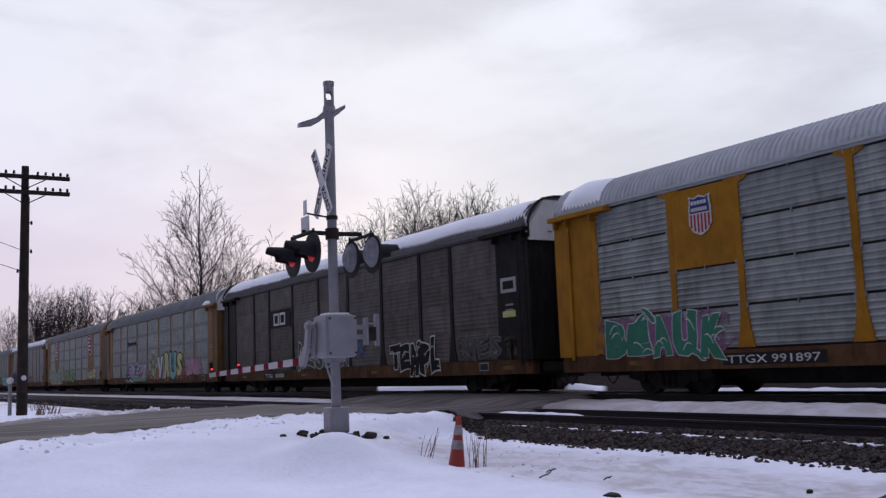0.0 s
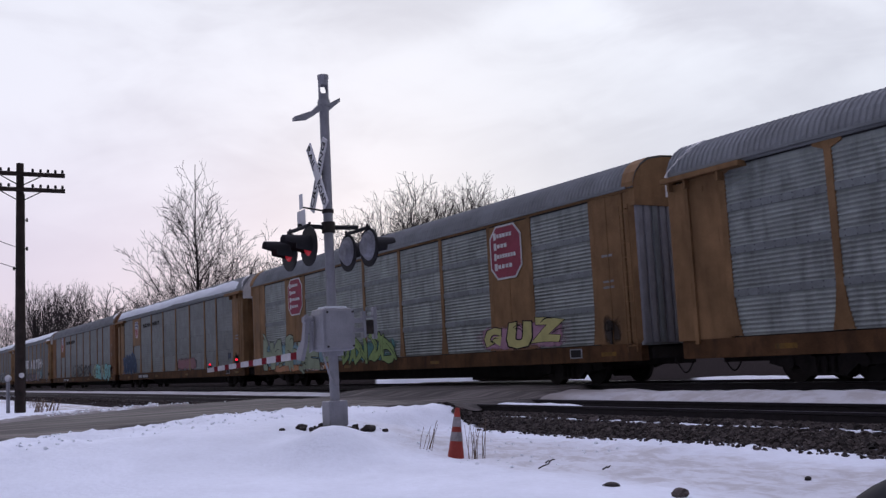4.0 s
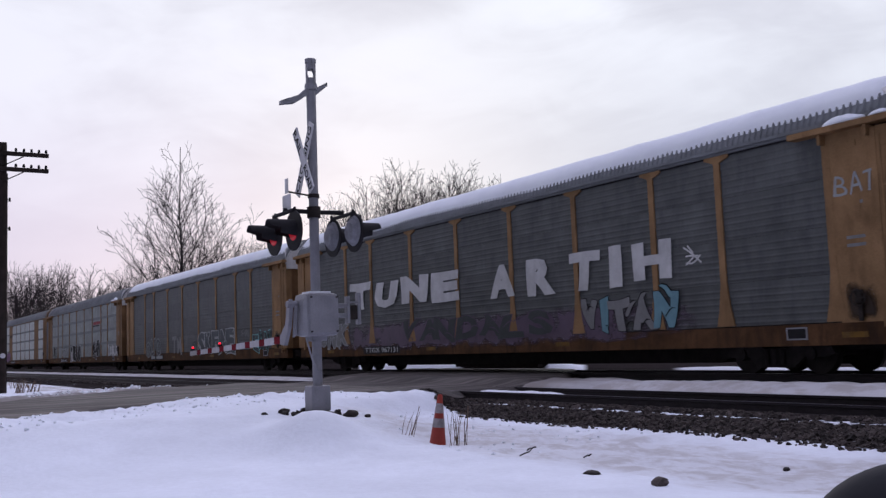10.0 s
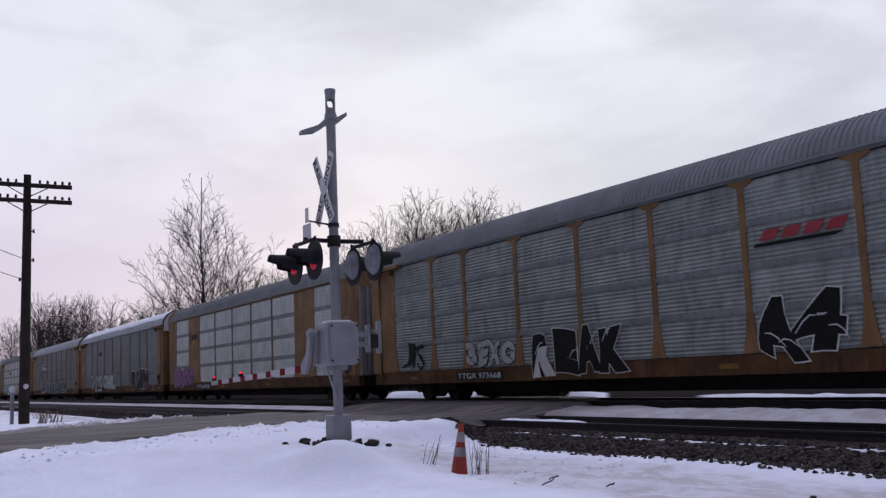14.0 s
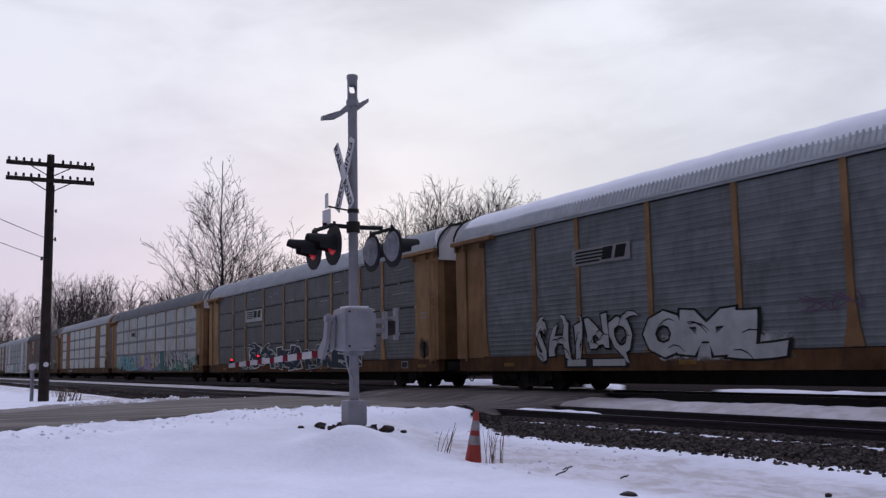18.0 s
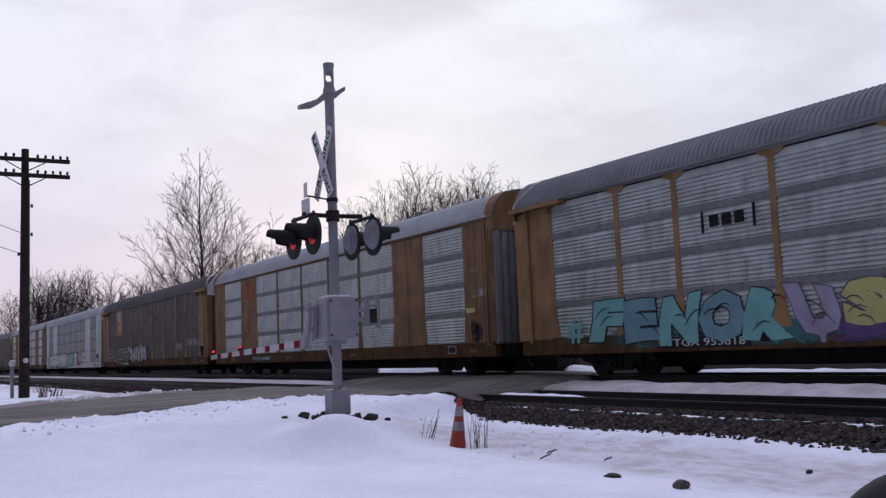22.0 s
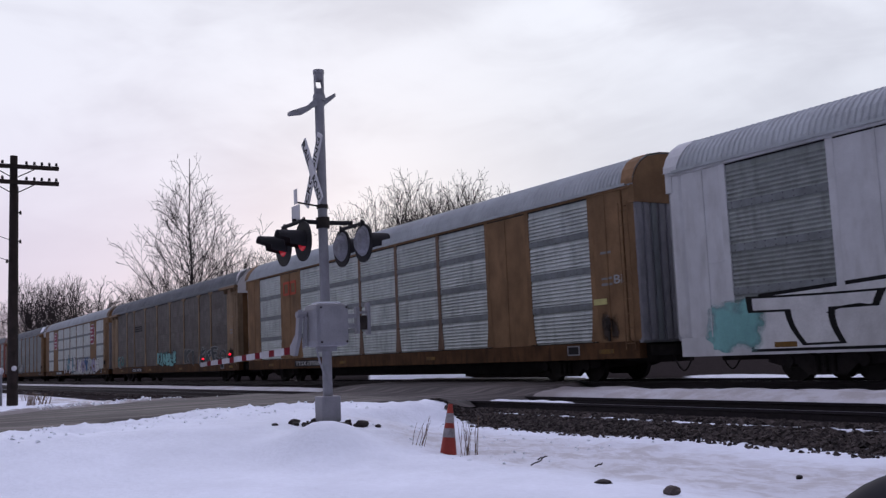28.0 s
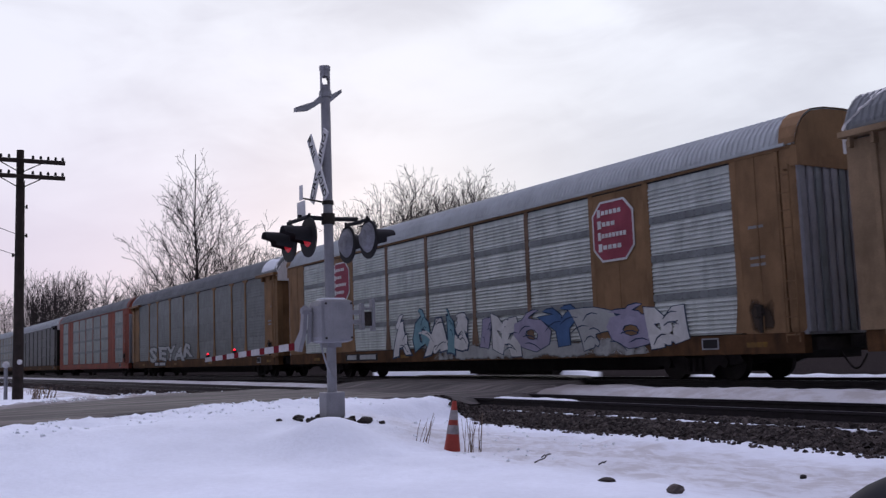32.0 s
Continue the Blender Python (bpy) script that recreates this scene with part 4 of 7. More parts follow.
    if number:
        part("number_board", slab(bmesh.new(), rect(-7.85, -5.15, 0.66, 0.92), -FRONT - 0.001, -1.52), BLACK, car, "black board with pale car number")
        if number == "TTGX":
            sign_text(car, number, -7.7, -6.75, 0.70, 0.87, "white", "car_number", y=-FRONT - 0.006, fat=0.0)
            dashes(car, -6.4, -5.3, 0.70, 0.87, 6, "silver", y=-FRONT - 0.008, name="car_number")
        elif number != "worn":
            sign_text(car, number, -7.7, -5.3, 0.70, 0.87, "white", "car_number", y=-FRONT - 0.006, fat=0.0)
        else:
            for x0, x1 in ((-7.7, -6.9), (-6.6, -5.3)):
                part("car_number", slab(bmesh.new(), rect(x0, x1, 0.71, 0.88), -FRONT - 0.006, -FRONT), ink("silver"), car, "worn pale car number")
    return car


WHEELSETS, CARS = [], []
FULL = (-13.3, 13.3, 1.35, 5.4, 0.04)


# ---- ground: one sheet of snow, with the two track beds ----
HEAPS = (-40.5, -31.7, -26.4, -24.4)   # where snow is heaped beyond the far track, from x to x, twice
def bed(y, mid, z, half, slope):
    """Height and strength of a ballast bed across its track."""
    return 1 - smooth01(half, half + slope, abs(y - mid))


ROAD_R = [(-9.5, -8.0), (-12.6, -2.5), (-15.7, 1.8), (-18.6, 6.0), (-18.8, 7.8), (-18.0, 8.8), (-16.9, 9.5), (-16.7, 10.4), (-17.3, 11.4), (-17.3, 12.6), (-17.9, 13.4), (-19.2, 15.2), (-21.2, 17.7), (-26.0, 21.5), (-35.0, 30.0), (-60, 52)]
ROAD_L = [(-15.5, -8.0), (-18.8, -2.5), (-22.1, 2.0), (-24.6, 4.2), (-26.4, 6.5), (-27.2, 9.0), (-28.0, 10.4), (-29.8, 14.0), (-32.6, 17.7), (-36.5, 21.5), (-44.0, 30.0), (-68, 52)]


def road_at(edge, y):
    for (x0, y0), (x1, y1) in zip(edge, edge[1:]):
        if y <= y1:
            return x0 + (x1 - x0) * (y - y0) / (y1 - y0)
    return edge[-1][0]


def snow_streak(x, y):
    return smooth01(-17.8, -17.2, x) * (1 - smooth01(-15.2, -13.8, x)) * (1 - smooth01(0.14, 0.32, abs(y - 11.75)))


def ground_z(x, y):
    # low in front of the viewer, up to rail height at the road and beyond
    low = smooth01(6.9, 8.6, y) * (1 - smooth01(15.5, 16.6, -x))
    base = -0.46 + 0.38 * smooth01(11.0, 14.6, -x) * (1 - low)
    base += 0.10 * smooth01(13.0, 15.5, y) * (1 - smooth01(11.0, 14.6, -x)) + 0.22 * smooth01(14.0, 18.0, y) * (1 - smooth01(11.0, 14.6, -x))
    base += 0.03 * smooth01(14.0, 20.0, -x)
    base -= 0.20 * smooth01(26.5, 29.0, -x) * smooth01(6.0, 8.0, y) * (1 - smooth01(15.0, 17.0, y))
    n = 0.05 * noise.noise((x * 0.35, y * 0.35, 0)) + 0.022 * noise.noise((x * 1.3, y * 1.3, 4)) + 0.009 * noise.noise((x * 4.5, y * 4.5, 7))
    # trodden lane beside the near track
    lane = smooth01(6.0, 7.2, y) * (1 - smooth01(8.8, 9.6, y)) * (1 - smooth01(10.5, 12.5, -x))
    z = base + n * (1 - 0.4 * lane) - 0.05 * lane + lane * (0.035 * noise.noise((x * 1.1, y * 3.5, 41)) + 0.03 * noise.noise((x * 3.2, y * 4, 43)) + 0.014 * noise.noise((x * 8, y * 9, 47)))
    # drift heaped before the signal's foot, and the ploughed bank along the road
    u, w = (x + 12.0) * -0.911 + (y - 5.45) * 0.413, (x + 12.0) * 0.413 + (y - 5.45) * 0.911
    z += 0.41 * math.exp(-(u / 0.85) ** 2 - (w / 0.65) ** 2)
    dr = x - road_at(ROAD_R, y)
    z += (0.05 + 0.04 * noise.noise((x * 1.1, y * 1.1, 9))) * math.exp(-((dr - 0.55) / 0.55) ** 2) * (1 - smooth01(8.0, 9.0, y))
    dl = road_at(ROAD_L, y) - x
    near_road = math.exp(-((dr - 0.7) / 1.3) ** 2) + 0.8 * math.exp(-((dl - 0.5) / 0.8) ** 2)
    if near_road > 0.02 and y < 10:
        z += near_road * (0.08 * max(0.0, noise.noise((x * 2.3, y * 2.3, 21))) + 0.08 * max(0.0, noise.noise((x * 4.7, y * 4.7, 23))) + 0.05 * noise.noise((x * 9, y * 9, 25)))
    if -16 < x < -9 and 5 < y < 9.5:
        z += 0.06 * max(0.0, noise.noise((x * 3.3, y * 3.3, 31))) + 0.03 * max(0.0, noise.noise((x * 7.3, y * 7.3, 33)))
    z += 0.06 * math.exp(-((dl - 0.5) / 0.5) ** 2) * (1 - smooth01(7.0, 9.0, y))
    # heap of snow between the tracks
    ridge = smooth01(12.6, 14.2, y) * (1 - smooth01(14.6, 16.3, y)) * max(smooth01(-20.0, -17.0, x), 1 - smooth01(-33.0, -30.0, x))
    top = -0.04 - 0.10 * smooth01(-10.0, -4.0, x) + 0.05 * noise.noise((x * 0.8, 3, 1)) + 0.04 * noise.noise((x * 2.1, y * 2.1, 3))
    top -= 0.05 * (1 - smooth01(-33.0, -30.0, x))
    z += (max(z, top) - z) * ridge
    # beds
    k = bed(y, NEAR_Y, 0, 1.30, 0.9) if y < NEAR_Y else bed(y, NEAR_Y, 0, 0.85, 0.5)
    z = z * (1 - k) + (NEAR_Z - 0.175 + 0.02 * noise.noise((x * 3, y * 3, 2))) * k
    k = bed(y, TRACK_Y, 0, 1.6, 1.2)
    z = z * (1 - k) + (-0.175 + 0.02 * noise.noise((x * 3, y * 3, 5))) * k
    # snow left between the near rails where the paving ends
    streak = snow_streak(x, y)
    z += (NEAR_Z - 0.012 + 0.02 * noise.noise((x * 3, y * 5, 71)) - z) * streak
    # beneath the road the sheet keeps below the paving
    if y < 19.4 and road_at(ROAD_L, y) < x < road_at(ROAD_R, y):
        inside = min(dr * -1, dl * -1)
        z = z + (min(z, road_z(y) - 0.10) - z) * smooth01(0.0, 0.35, inside)
    far = smooth01(19.5, 20.5, y)
    if far:
        xr = x * 20.5 / y
        heap = smooth01(HEAPS[0] - 0.3, HEAPS[0] + 1.5, xr) * (1 - smooth01(HEAPS[1] - 0.3, HEAPS[1] + 0.3, xr)) + smooth01(HEAPS[2] - 0.3, HEAPS[2] + 0.3, xr) * (1 - smooth01(HEAPS[3] - 2.0, HEAPS[3] + 0.3, xr))
        bank = smooth01(-20.5, -18.5, xr) * (1 - smooth01(20.7, 21.4, y))
        z += far * (0.02 + 0.22 * heap * (1 - smooth01(21.2, 23.0, y)))
        z += (max(z, -0.03 + 0.05 * noise.noise((x * 1.7, y * 1.7, 61))) - z) * bank * far
    return z


def road_z(y):
    z = -0.02 + 0.0 * y
    z += (NEAR_Z - 0.012 - z) * bed(y, NEAR_Y, 0, 1.0, 0.9)
    z += (-0.014 - z) * bed(y, TRACK_Y, 0, 1.3, 0.9)
    return z


def graded(lo, hi, fine_lo, fine_hi, step, grow=1.22):
    a = list(np.arange(fine_lo, fine_hi, step))
    d = step
    while a[-1] < hi:
        d *= grow
        a.append(a[-1] + d)
    d = step
    while a[0] > lo:
        d *= grow
        a.insert(0, a[0] - d)
    return a


def ground_material():
    m = paint("snow_ground", (0.735, 0.765, 0.845), rough=0.85, var=0.07, scale=0.8, grain=13, bump=0.7)
    nt = m.node_tree
    n, l = nt.nodes, nt.links
    b = n["Principled BSDF"]
    snow = b.inputs["Base Color"].links[0].from_socket
    tc = n.new("ShaderNodeTexCoord")
    sx = n.new("ShaderNodeSeparateXYZ")
    l.new(tc.outputs["Object"], sx.inputs[0])

    def tex(scale, detail, stretch=(1, 1, 1)):
        mp = n.new("ShaderNodeMapping")
        mp.inputs["Scale"].default_value = stretch
        l.new(tc.outputs["Object"], mp.inputs["Vector"])
        t = n.new("ShaderNodeTexNoise")
        t.inputs["Scale"].default_value, t.inputs["Detail"].default_value, t.inputs["Roughness"].default_value = scale, detail, 0.65
        l.new(mp.outputs[0], t.inputs["Vector"])
        return t.outputs[0]

    def op(kind, a, b2):
        q = n.new("ShaderNodeMath")
        q.operation = kind
        for i, v in enumerate((a, b2)):
            if isinstance(v, (int, float)):
                q.inputs[i].default_value = v
            else:
                l.new(v, q.inputs[i])
        return q.outputs[0]

    def ramp(v, a, b2):
        q = n.new("ShaderNodeMapRange")
        q.interpolation_type = "SMOOTHSTEP"
        q.inputs[1].default_value, q.inputs[2].default_value = a, b2
        l.new(v, q.inputs[0])
        return q.outputs[0]

    def mix(f, a, b2):
        x = n.new("ShaderNodeMix")
        x.data_type = "RGBA"
        for s, v in ((x.inputs[0], f), (x.inputs[6], a), (x.inputs[7], b2)):
            if isinstance(v, tuple):
                s.default_value = (*v, 1)
            else:
                l.new(v, s)
        return x.outputs[2]
    # packed, dirty snow on the lane
    wob = op("MULTIPLY", op("SUBTRACT", tex(0.9, 4), 0.5), 1.6)
    yy = op("ADD", sx.outputs[1], wob)
    lane = op("MULTIPLY", op("MULTIPLY", ramp(yy, 6.2, 7.2), ramp(yy, 9.4, 8.6)), ramp(sx.outputs[0], -17.5, -11.5))
    dirt = op("MULTIPLY", lane, op("ADD", 0.34, op("MULTIPLY", ramp(tex(3.0, 8, (0.8, 1.2, 1)), 0.42, 0.62), 0.42)))
    between = op("MULTIPLY", ramp(yy, 12.0, 13.0), ramp(yy, 17.0, 16.0))
    dirt = op("MAXIMUM", dirt, op("MULTIPLY", between, op("ADD", 0.62, op("MULTIPLY", ramp(tex(1.7, 7), 0.42, 0.62), 0.36))))
    bank = op("MULTIPLY", ramp(sx.outputs[0], -23.5, -26.5), op("MULTIPLY", ramp(sx.outputs[1], 4.0, 5.5), ramp(sx.outputs[1], 11.0, 10.0)))
    dirt = op("MAXIMUM", dirt, op("MULTIPLY", bank, op("MULTIPLY", ramp(tex(1.1, 8), 0.44, 0.58), 0.95)))
    c = mix(dirt, snow, (0.40, 0.375, 0.375))
    # slush where the heap between the tracks runs out beside the road
    tip = op("MULTIPLY", ramp(yy, 12.2, 12.8), ramp(yy, 16.6, 16.0))
    tip = op("MULTIPLY", tip, op("MULTIPLY", ramp(op("ADD", sx.outputs[0], wob), -15.6, -17.4), ramp(sx.outputs[0], -24.0, -22.0)))
    c = mix(op("MULTIPLY", tip, 0.85), c, (0.20, 0.18, 0.175))
    beyond = op("SUBTRACT", op("SUBTRACT", -22.1, op("MULTIPLY", op("SUBTRACT", sx.outputs[1], 2.0), 0.73)), sx.outputs[0])
    beyond = op("ADD", beyond, op("MULTIPLY", op("SUBTRACT", tex(1.6, 6), 0.5), 2.4))
    slush = op("MULTIPLY", op("MULTIPLY", ramp(beyond, 1.7, 0.7), ramp(sx.outputs[1], 10.0, 9.0)), ramp(sx.outputs[0], -19.0, -21.5))
    c = mix(op("MULTIPLY", slush, 0.9), c, (0.15, 0.125, 0.115))
    # dark gravel colour on the two beds and on over the ground beyond the train
    rag = op("MULTIPLY", op("SUBTRACT", tex(2.6, 5), 0.5), 0.9)
    yr = op("ADD", sx.outputs[1], rag)
    near = op("MULTIPLY", ramp(op("ADD", yr, op("MULTIPLY", ramp(sx.outputs[0], -26.5, -28.5), 2.1)), 9.75, 9.95), ramp(yr, 13.0, 12.8))
    reach = op("SUBTRACT", op("SUBTRACT", 15.8, op("MULTIPLY", ramp(sx.outputs[0], -12.5, -7.0), 2.2)), op("MULTIPLY", ramp(sx.outputs[0], -26.0, -30.0), 1.45))
    away = op("MULTIPLY", ramp(op("SUBTRACT", yr, reach), -0.1, 0.15), 1.0)
    far = op("MULTIPLY", ramp(yr, 19.5, 19.8), ramp(yr, 22.6, 22.2))
    field = ramp(op("ADD", yr, op("MULTIPLY", tex(0.08, 4), 20.0)), 110.0, 140.0)
    xr = op("MULTIPLY", op("DIVIDE", sx.outputs[0], sx.outputs[1]), 20.5)
    heap = op("ADD", op("MULTIPLY", ramp(xr, HEAPS[0] - 0.2, HEAPS[0] + 0.2), ramp(xr, HEAPS[1] + 0.2, HEAPS[1] - 0.2)), op("MULTIPLY", ramp(xr, HEAPS[2] - 0.2, HEAPS[2] + 0.2), ramp(xr, HEAPS[3] + 0.2, HEAPS[3] - 0.2)))
    edge = op("MULTIPLY", op("MULTIPLY", ramp(yr, 19.3, 19.5), ramp(yr, 21.2, 20.9)), ramp(xr, -20.6, -20.0))
    away = op("MULTIPLY", away, op("SUBTRACT", 1.0, op("MINIMUM", 1.0, op("ADD", field, op("ADD", op("MULTIPLY", far, heap), edge)))))
    stone = op("MAXIMUM", near, away)
    patch = op("MULTIPLY", op("MULTIPLY", ramp(tex(2.2, 5, (0.5, 1, 1)), 0.62, 0.70), 0.85), ramp(yr, 18.6, 17.0))
    stone = op("SUBTRACT", stone, op("MULTIPLY", stone, patch))
    line = op("MULTIPLY", ramp(yr, 10.45, 10.55), ramp(yr, 10.82, 10.72))
    line = op("MULTIPLY", line, ramp(tex(1.1, 4), 0.42, 0.5))
    stone = op("SUBTRACT", stone, op("MULTIPLY", stone, line))
    left = op("MULTIPLY", op("MULTIPLY", ramp(yr, 11.35, 11.5), ramp(yr, 12.1, 11.95)), op("MULTIPLY", ramp(sx.outputs[0], -18.0, -17.4), ramp(sx.outputs[0], -13.8, -14.9)))
    stone = op("SUBTRACT", stone, op("MULTIPLY", stone, left))
    gravel = n.new("ShaderNodeTexVoronoi")
    gravel.inputs["Scale"].default_value = 17
    l.new(tc.outputs["Object"], gravel.inputs["Vector"])
    grey = mix(ramp(gravel.outputs["Distance"], 0.0, 0.6), (0.052, 0.044, 0.043), (0.024, 0.020, 0.020))
    c = mix(stone, c, grey)
    l.new(c, b.inputs["Base Color"])
    l.new(op("MULTIPLY", op("SUBTRACT", 1.0, op("MINIMUM", 1.0, stone)), 0.12), b.inputs["Specular IOR Level"])
    return m


def ground():
    xs = graded(-1500, 900, -28.0, 0.0, 0.115)
    ys = graded(-700, 2200, 1.5, 20.0, 0.125)
    nx, ny = len(xs), len(ys)
    verts = [(x, y, ground_z(x, y)) for x in xs for y in ys]
    faces = [(i * ny + j, (i + 1) * ny + j, (i + 1) * ny + j + 1, i * ny + j + 1) for i in range(nx - 1) for j in range(ny - 1)]
    ob = new("ground", raw_mesh("ground", verts, faces, ground_material(), True))
    return tagged(ob, "snow-covered ground with tyre-packed lane and track beds", "ground", kind="structure")


def road():
    ys = np.arange(-8, 19.6, 0.125)
    verts, faces, n = [], [], 44
    for y in ys:
        a, b = road_at(ROAD_L, y), road_at(ROAD_R, y)
        wl_, wr_ = 0.25 * noise.noise((y * 0.9, 1, 0)), 0.25 * noise.noise((y * 0.9, 8, 0))
        for i in range(n + 1):
            f = i / n
            x = a + wl_ + (b + wr_ - a - wl_) * f
            edge = min(f, 1 - f) * 2
            verts.append((x, y, road_z(y) + 0.02 * min(1, edge * 3) - 0.10 * (i in (0, n)) + 0.012 * noise.noise((x * 1.5, y * 1.5, 3))))
    for j in range(len(ys) - 1):
        for i in range(n):
            a = j * (n + 1) + i
            faces.append((a, a + 1, a + n + 2, a + n + 1))
    m = paint("wet_asphalt", (0.046, 0.039, 0.037), rough=0.7, var=0.3, scale=0.9, grain=30, bump=0.3)
    nt = m.node_tree
    nn, l = nt.nodes, nt.links
    b = nn["Principled BSDF"]
    was = b.inputs["Base Color"].links[0].from_socket
    tc = nn.new("ShaderNodeTexCoord")
    mp = nn.new("ShaderNodeMapping")
    mp.inputs["Rotation"].default_value, mp.inputs["Scale"].default_value = (0, 0, radians(-36)), (1.7, 0.16, 1)
    t = nn.new("ShaderNodeTexNoise")
    t.inputs["Scale"].default_value, t.inputs["Detail"].default_value = 1.3, 5
    r = nn.new("ShaderNodeMapRange")
    r.inputs[1].default_value, r.inputs[2].default_value, r.inputs[4].default_value = 0.46, 0.64, 0.85
    x = nn.new("ShaderNodeMix")
    x.data_type = "RGBA"
    x.inputs[7].default_value = (0.155, 0.135, 0.128, 1)
    l.new(tc.outputs["Object"], mp.inputs[0]), l.new(mp.outputs[0], t.inputs[0]), l.new(t.outputs[0], r.inputs[0])
    l.new(r.outputs[0], x.inputs[0]), l.new(was, x.inputs[6]), l.new(x.outputs[2], b.inputs["Base Color"])
    ob = new("road", raw_mesh("road", verts, faces, m, True))
    return tagged(ob, "grey slushy asphalt road over the crossing", "road", kind="structure")


ground()
road()


def track(y, z, label, x0, x1, tie_range):
    tr = thing("railway_track", pose(0, y, z), label, "railway track", "tracks")
    prof = [(-0.075, -0.18), (0.075, -0.18), (0.075, -0.165), (0.012, -0.135), (0.012, -0.045), (0.036, -0.035), (0.036, -0.004), (-0.036, -0.004), (-0.036, -0.035), (-0.012, -0.045), (-0.012, -0.135), (-0.075, -0.165)]
    for s in (-0.7535, 0.7535):
        n = len(prof)
        verts = [(x, s + a, b) for x in (x0, x1) for a, b in prof]
        faces = [(i, (i + 1) % n, (i + 1) % n + n, i + n) for i in range(n)] + [tuple(range(n))[::-1], tuple(range(n, 2 * n))]
        r = piece("rail", raw_mesh("rail", verts, faces, RAIL), tr)
        piece("rail_head", link_bm("rail_head", boxed(x0, s - 0.034, -0.004, x1, s + 0.034, 0.0), RAILTOP), r, label="worn bright running surface")
    me = link_bm("tie", boxed(-0.115, -1.28, -0.34, 0.115, 1.28, -0.165, bevel=0.012), TIE)
    rnd = random.Random(int(y * 10))
    for x in np.arange(*tie_range, 0.53):
        piece("tie", me, tr, pose(x + rnd.uniform(-0.03, 0.03), rnd.uniform(-0.03, 0.03), rnd.uniform(-0.012, 0.006), 0, 0, rnd.uniform(-1.2, 1.2)))
    return tr


track(TRACK_Y, 0.0, "dark railway track under the train", -900, 400, (-60, 12))
track(NEAR_Y, NEAR_Z, "dark railway track with snow against its rails", -900, 400, (-70, 12))


def stones(name, label, count, seed, region, m, size, kind="ballast"):
    """Loose stones lying on the ground, joined into one mesh."""
    rnd = random.Random(seed)
    verts, faces = [], []
    shape = [(-1, -0.8, -0.5), (0.9, -1, -0.5), (1, 0.9, -0.5), (-0.8, 1, -0.5), (-0.5, -0.5, 0.6), (0.6, -0.45, 0.7), (0.5, 0.5, 0.55), (-0.55, 0.4, 0.75)]
    quads = [(0, 3, 2, 1), (4, 5, 6, 7), (0, 1, 5, 4), (1, 2, 6, 5), (2, 3, 7, 6), (3, 0, 4, 7)]
    k = 0
    while k < count:
        x, y = region(rnd)
        if road_at(ROAD_L, y) - 0.1 < x < road_at(ROAD_R, y) + 0.1 or snow_streak(x, y) > 0.3:
            count -= 1
            continue
        s = size * rnd.uniform(0.5, 1.4)
        m3 = Euler((rnd.uniform(-0.7, 0.7), rnd.uniform(-0.7, 0.7), rnd.uniform(0, 6.3))).to_matrix()
        z = ground_z(x, y) + s * (0.25 if kind == "ballast" else -0.05)
        base = len(verts)
        for v in shape:
            w = m3 @ Vector((v[0] * s * rnd.uniform(0.75, 1.2), v[1] * s * rnd.uniform(0.75, 1.2), v[2] * s))
            verts.append((x + w.x, y + w.y, z + w.z))
        faces += [tuple(base + i for i in f) for f in quads]
        k += 1
    return tagged(new(name, raw_mesh(name, verts, faces, m)), label, kind, kind="stuff")


stones("ballast", "dark crushed stone along the near track", 13000, 5, lambda r: (r.uniform(-17, 2), r.choice((9.95 + r.betavariate(2, 1.5) * 0.5, r.uniform(9.8, 10.45), r.uniform(10.8, 11.15)))), BALLAST, 0.036)
stones("ballast", "stray dark stones on the snow beside the track", 900, 8, lambda r: (r.uniform(-15, 2), 9.85 - 0.35 * r.random() ** 2.2), BALLAST, 0.024)
stones("ballast", "dark crushed stone along the near track", 3500, 6, lambda r: (r.uniform(-75, -27), r.uniform(9.6, 10.9)), BALLAST, 0.05)
stones("ballast", "dark crushed stone between the rails", 3500, 7, lambda r: (r.uniform(-17, 2), r.uniform(10.6, 12.6)), BALLAST, 0.04)


stones("snow_lumps", "small lumps of ploughed snow along the road", 260, 11, lambda r: (lambda y: (road_at(ROAD_R, y) + 0.15 + 1.9 * r.random() ** 1.6, y))(r.uniform(0.5, 8.6)), SNOW, 0.024, "snow lumps")
stones("snow_lumps", "churned lumps of snow between the signal and the track", 110, 12, lambda r: (r.uniform(-16.0, -9.5), r.uniform(6.4, 9.6)), SNOW, 0.024, "snow lumps")
stones("snow_lumps", "dirty lumps of snow beyond the road", 200, 13, lambda r: (lambda y: (road_at(ROAD_L, y) - 0.15 - 1.6 * r.random() ** 1.6, y))(r.uniform(3.5, 9.0)), SNOW, 0.035, "snow lumps")


# ---- dark block beyond the train, a stand-in made up of tie shapes ----
def dark_block():
    st = thing("dark_block", pose(-29.0, 20.6, -0.12), "dark block beyond the train, made up of stacked beams", "tie stack")
    me = link_bm("tie", boxed(-1.28, -0.115, 0, 1.28, 0.115, 0.175, bevel=0.012), TIE)
    rnd = random.Random(3)
    for row in range(5):
        for col in range(4):
            for half in (-1.3, 1.3):
                piece("tie", me, st, pose(half + rnd.uniform(-0.03, 0.03), (col - 1.5) * 0.245, row * 0.178, 0, 0, rnd.uniform(-0.6, 0.6)))


dark_block()


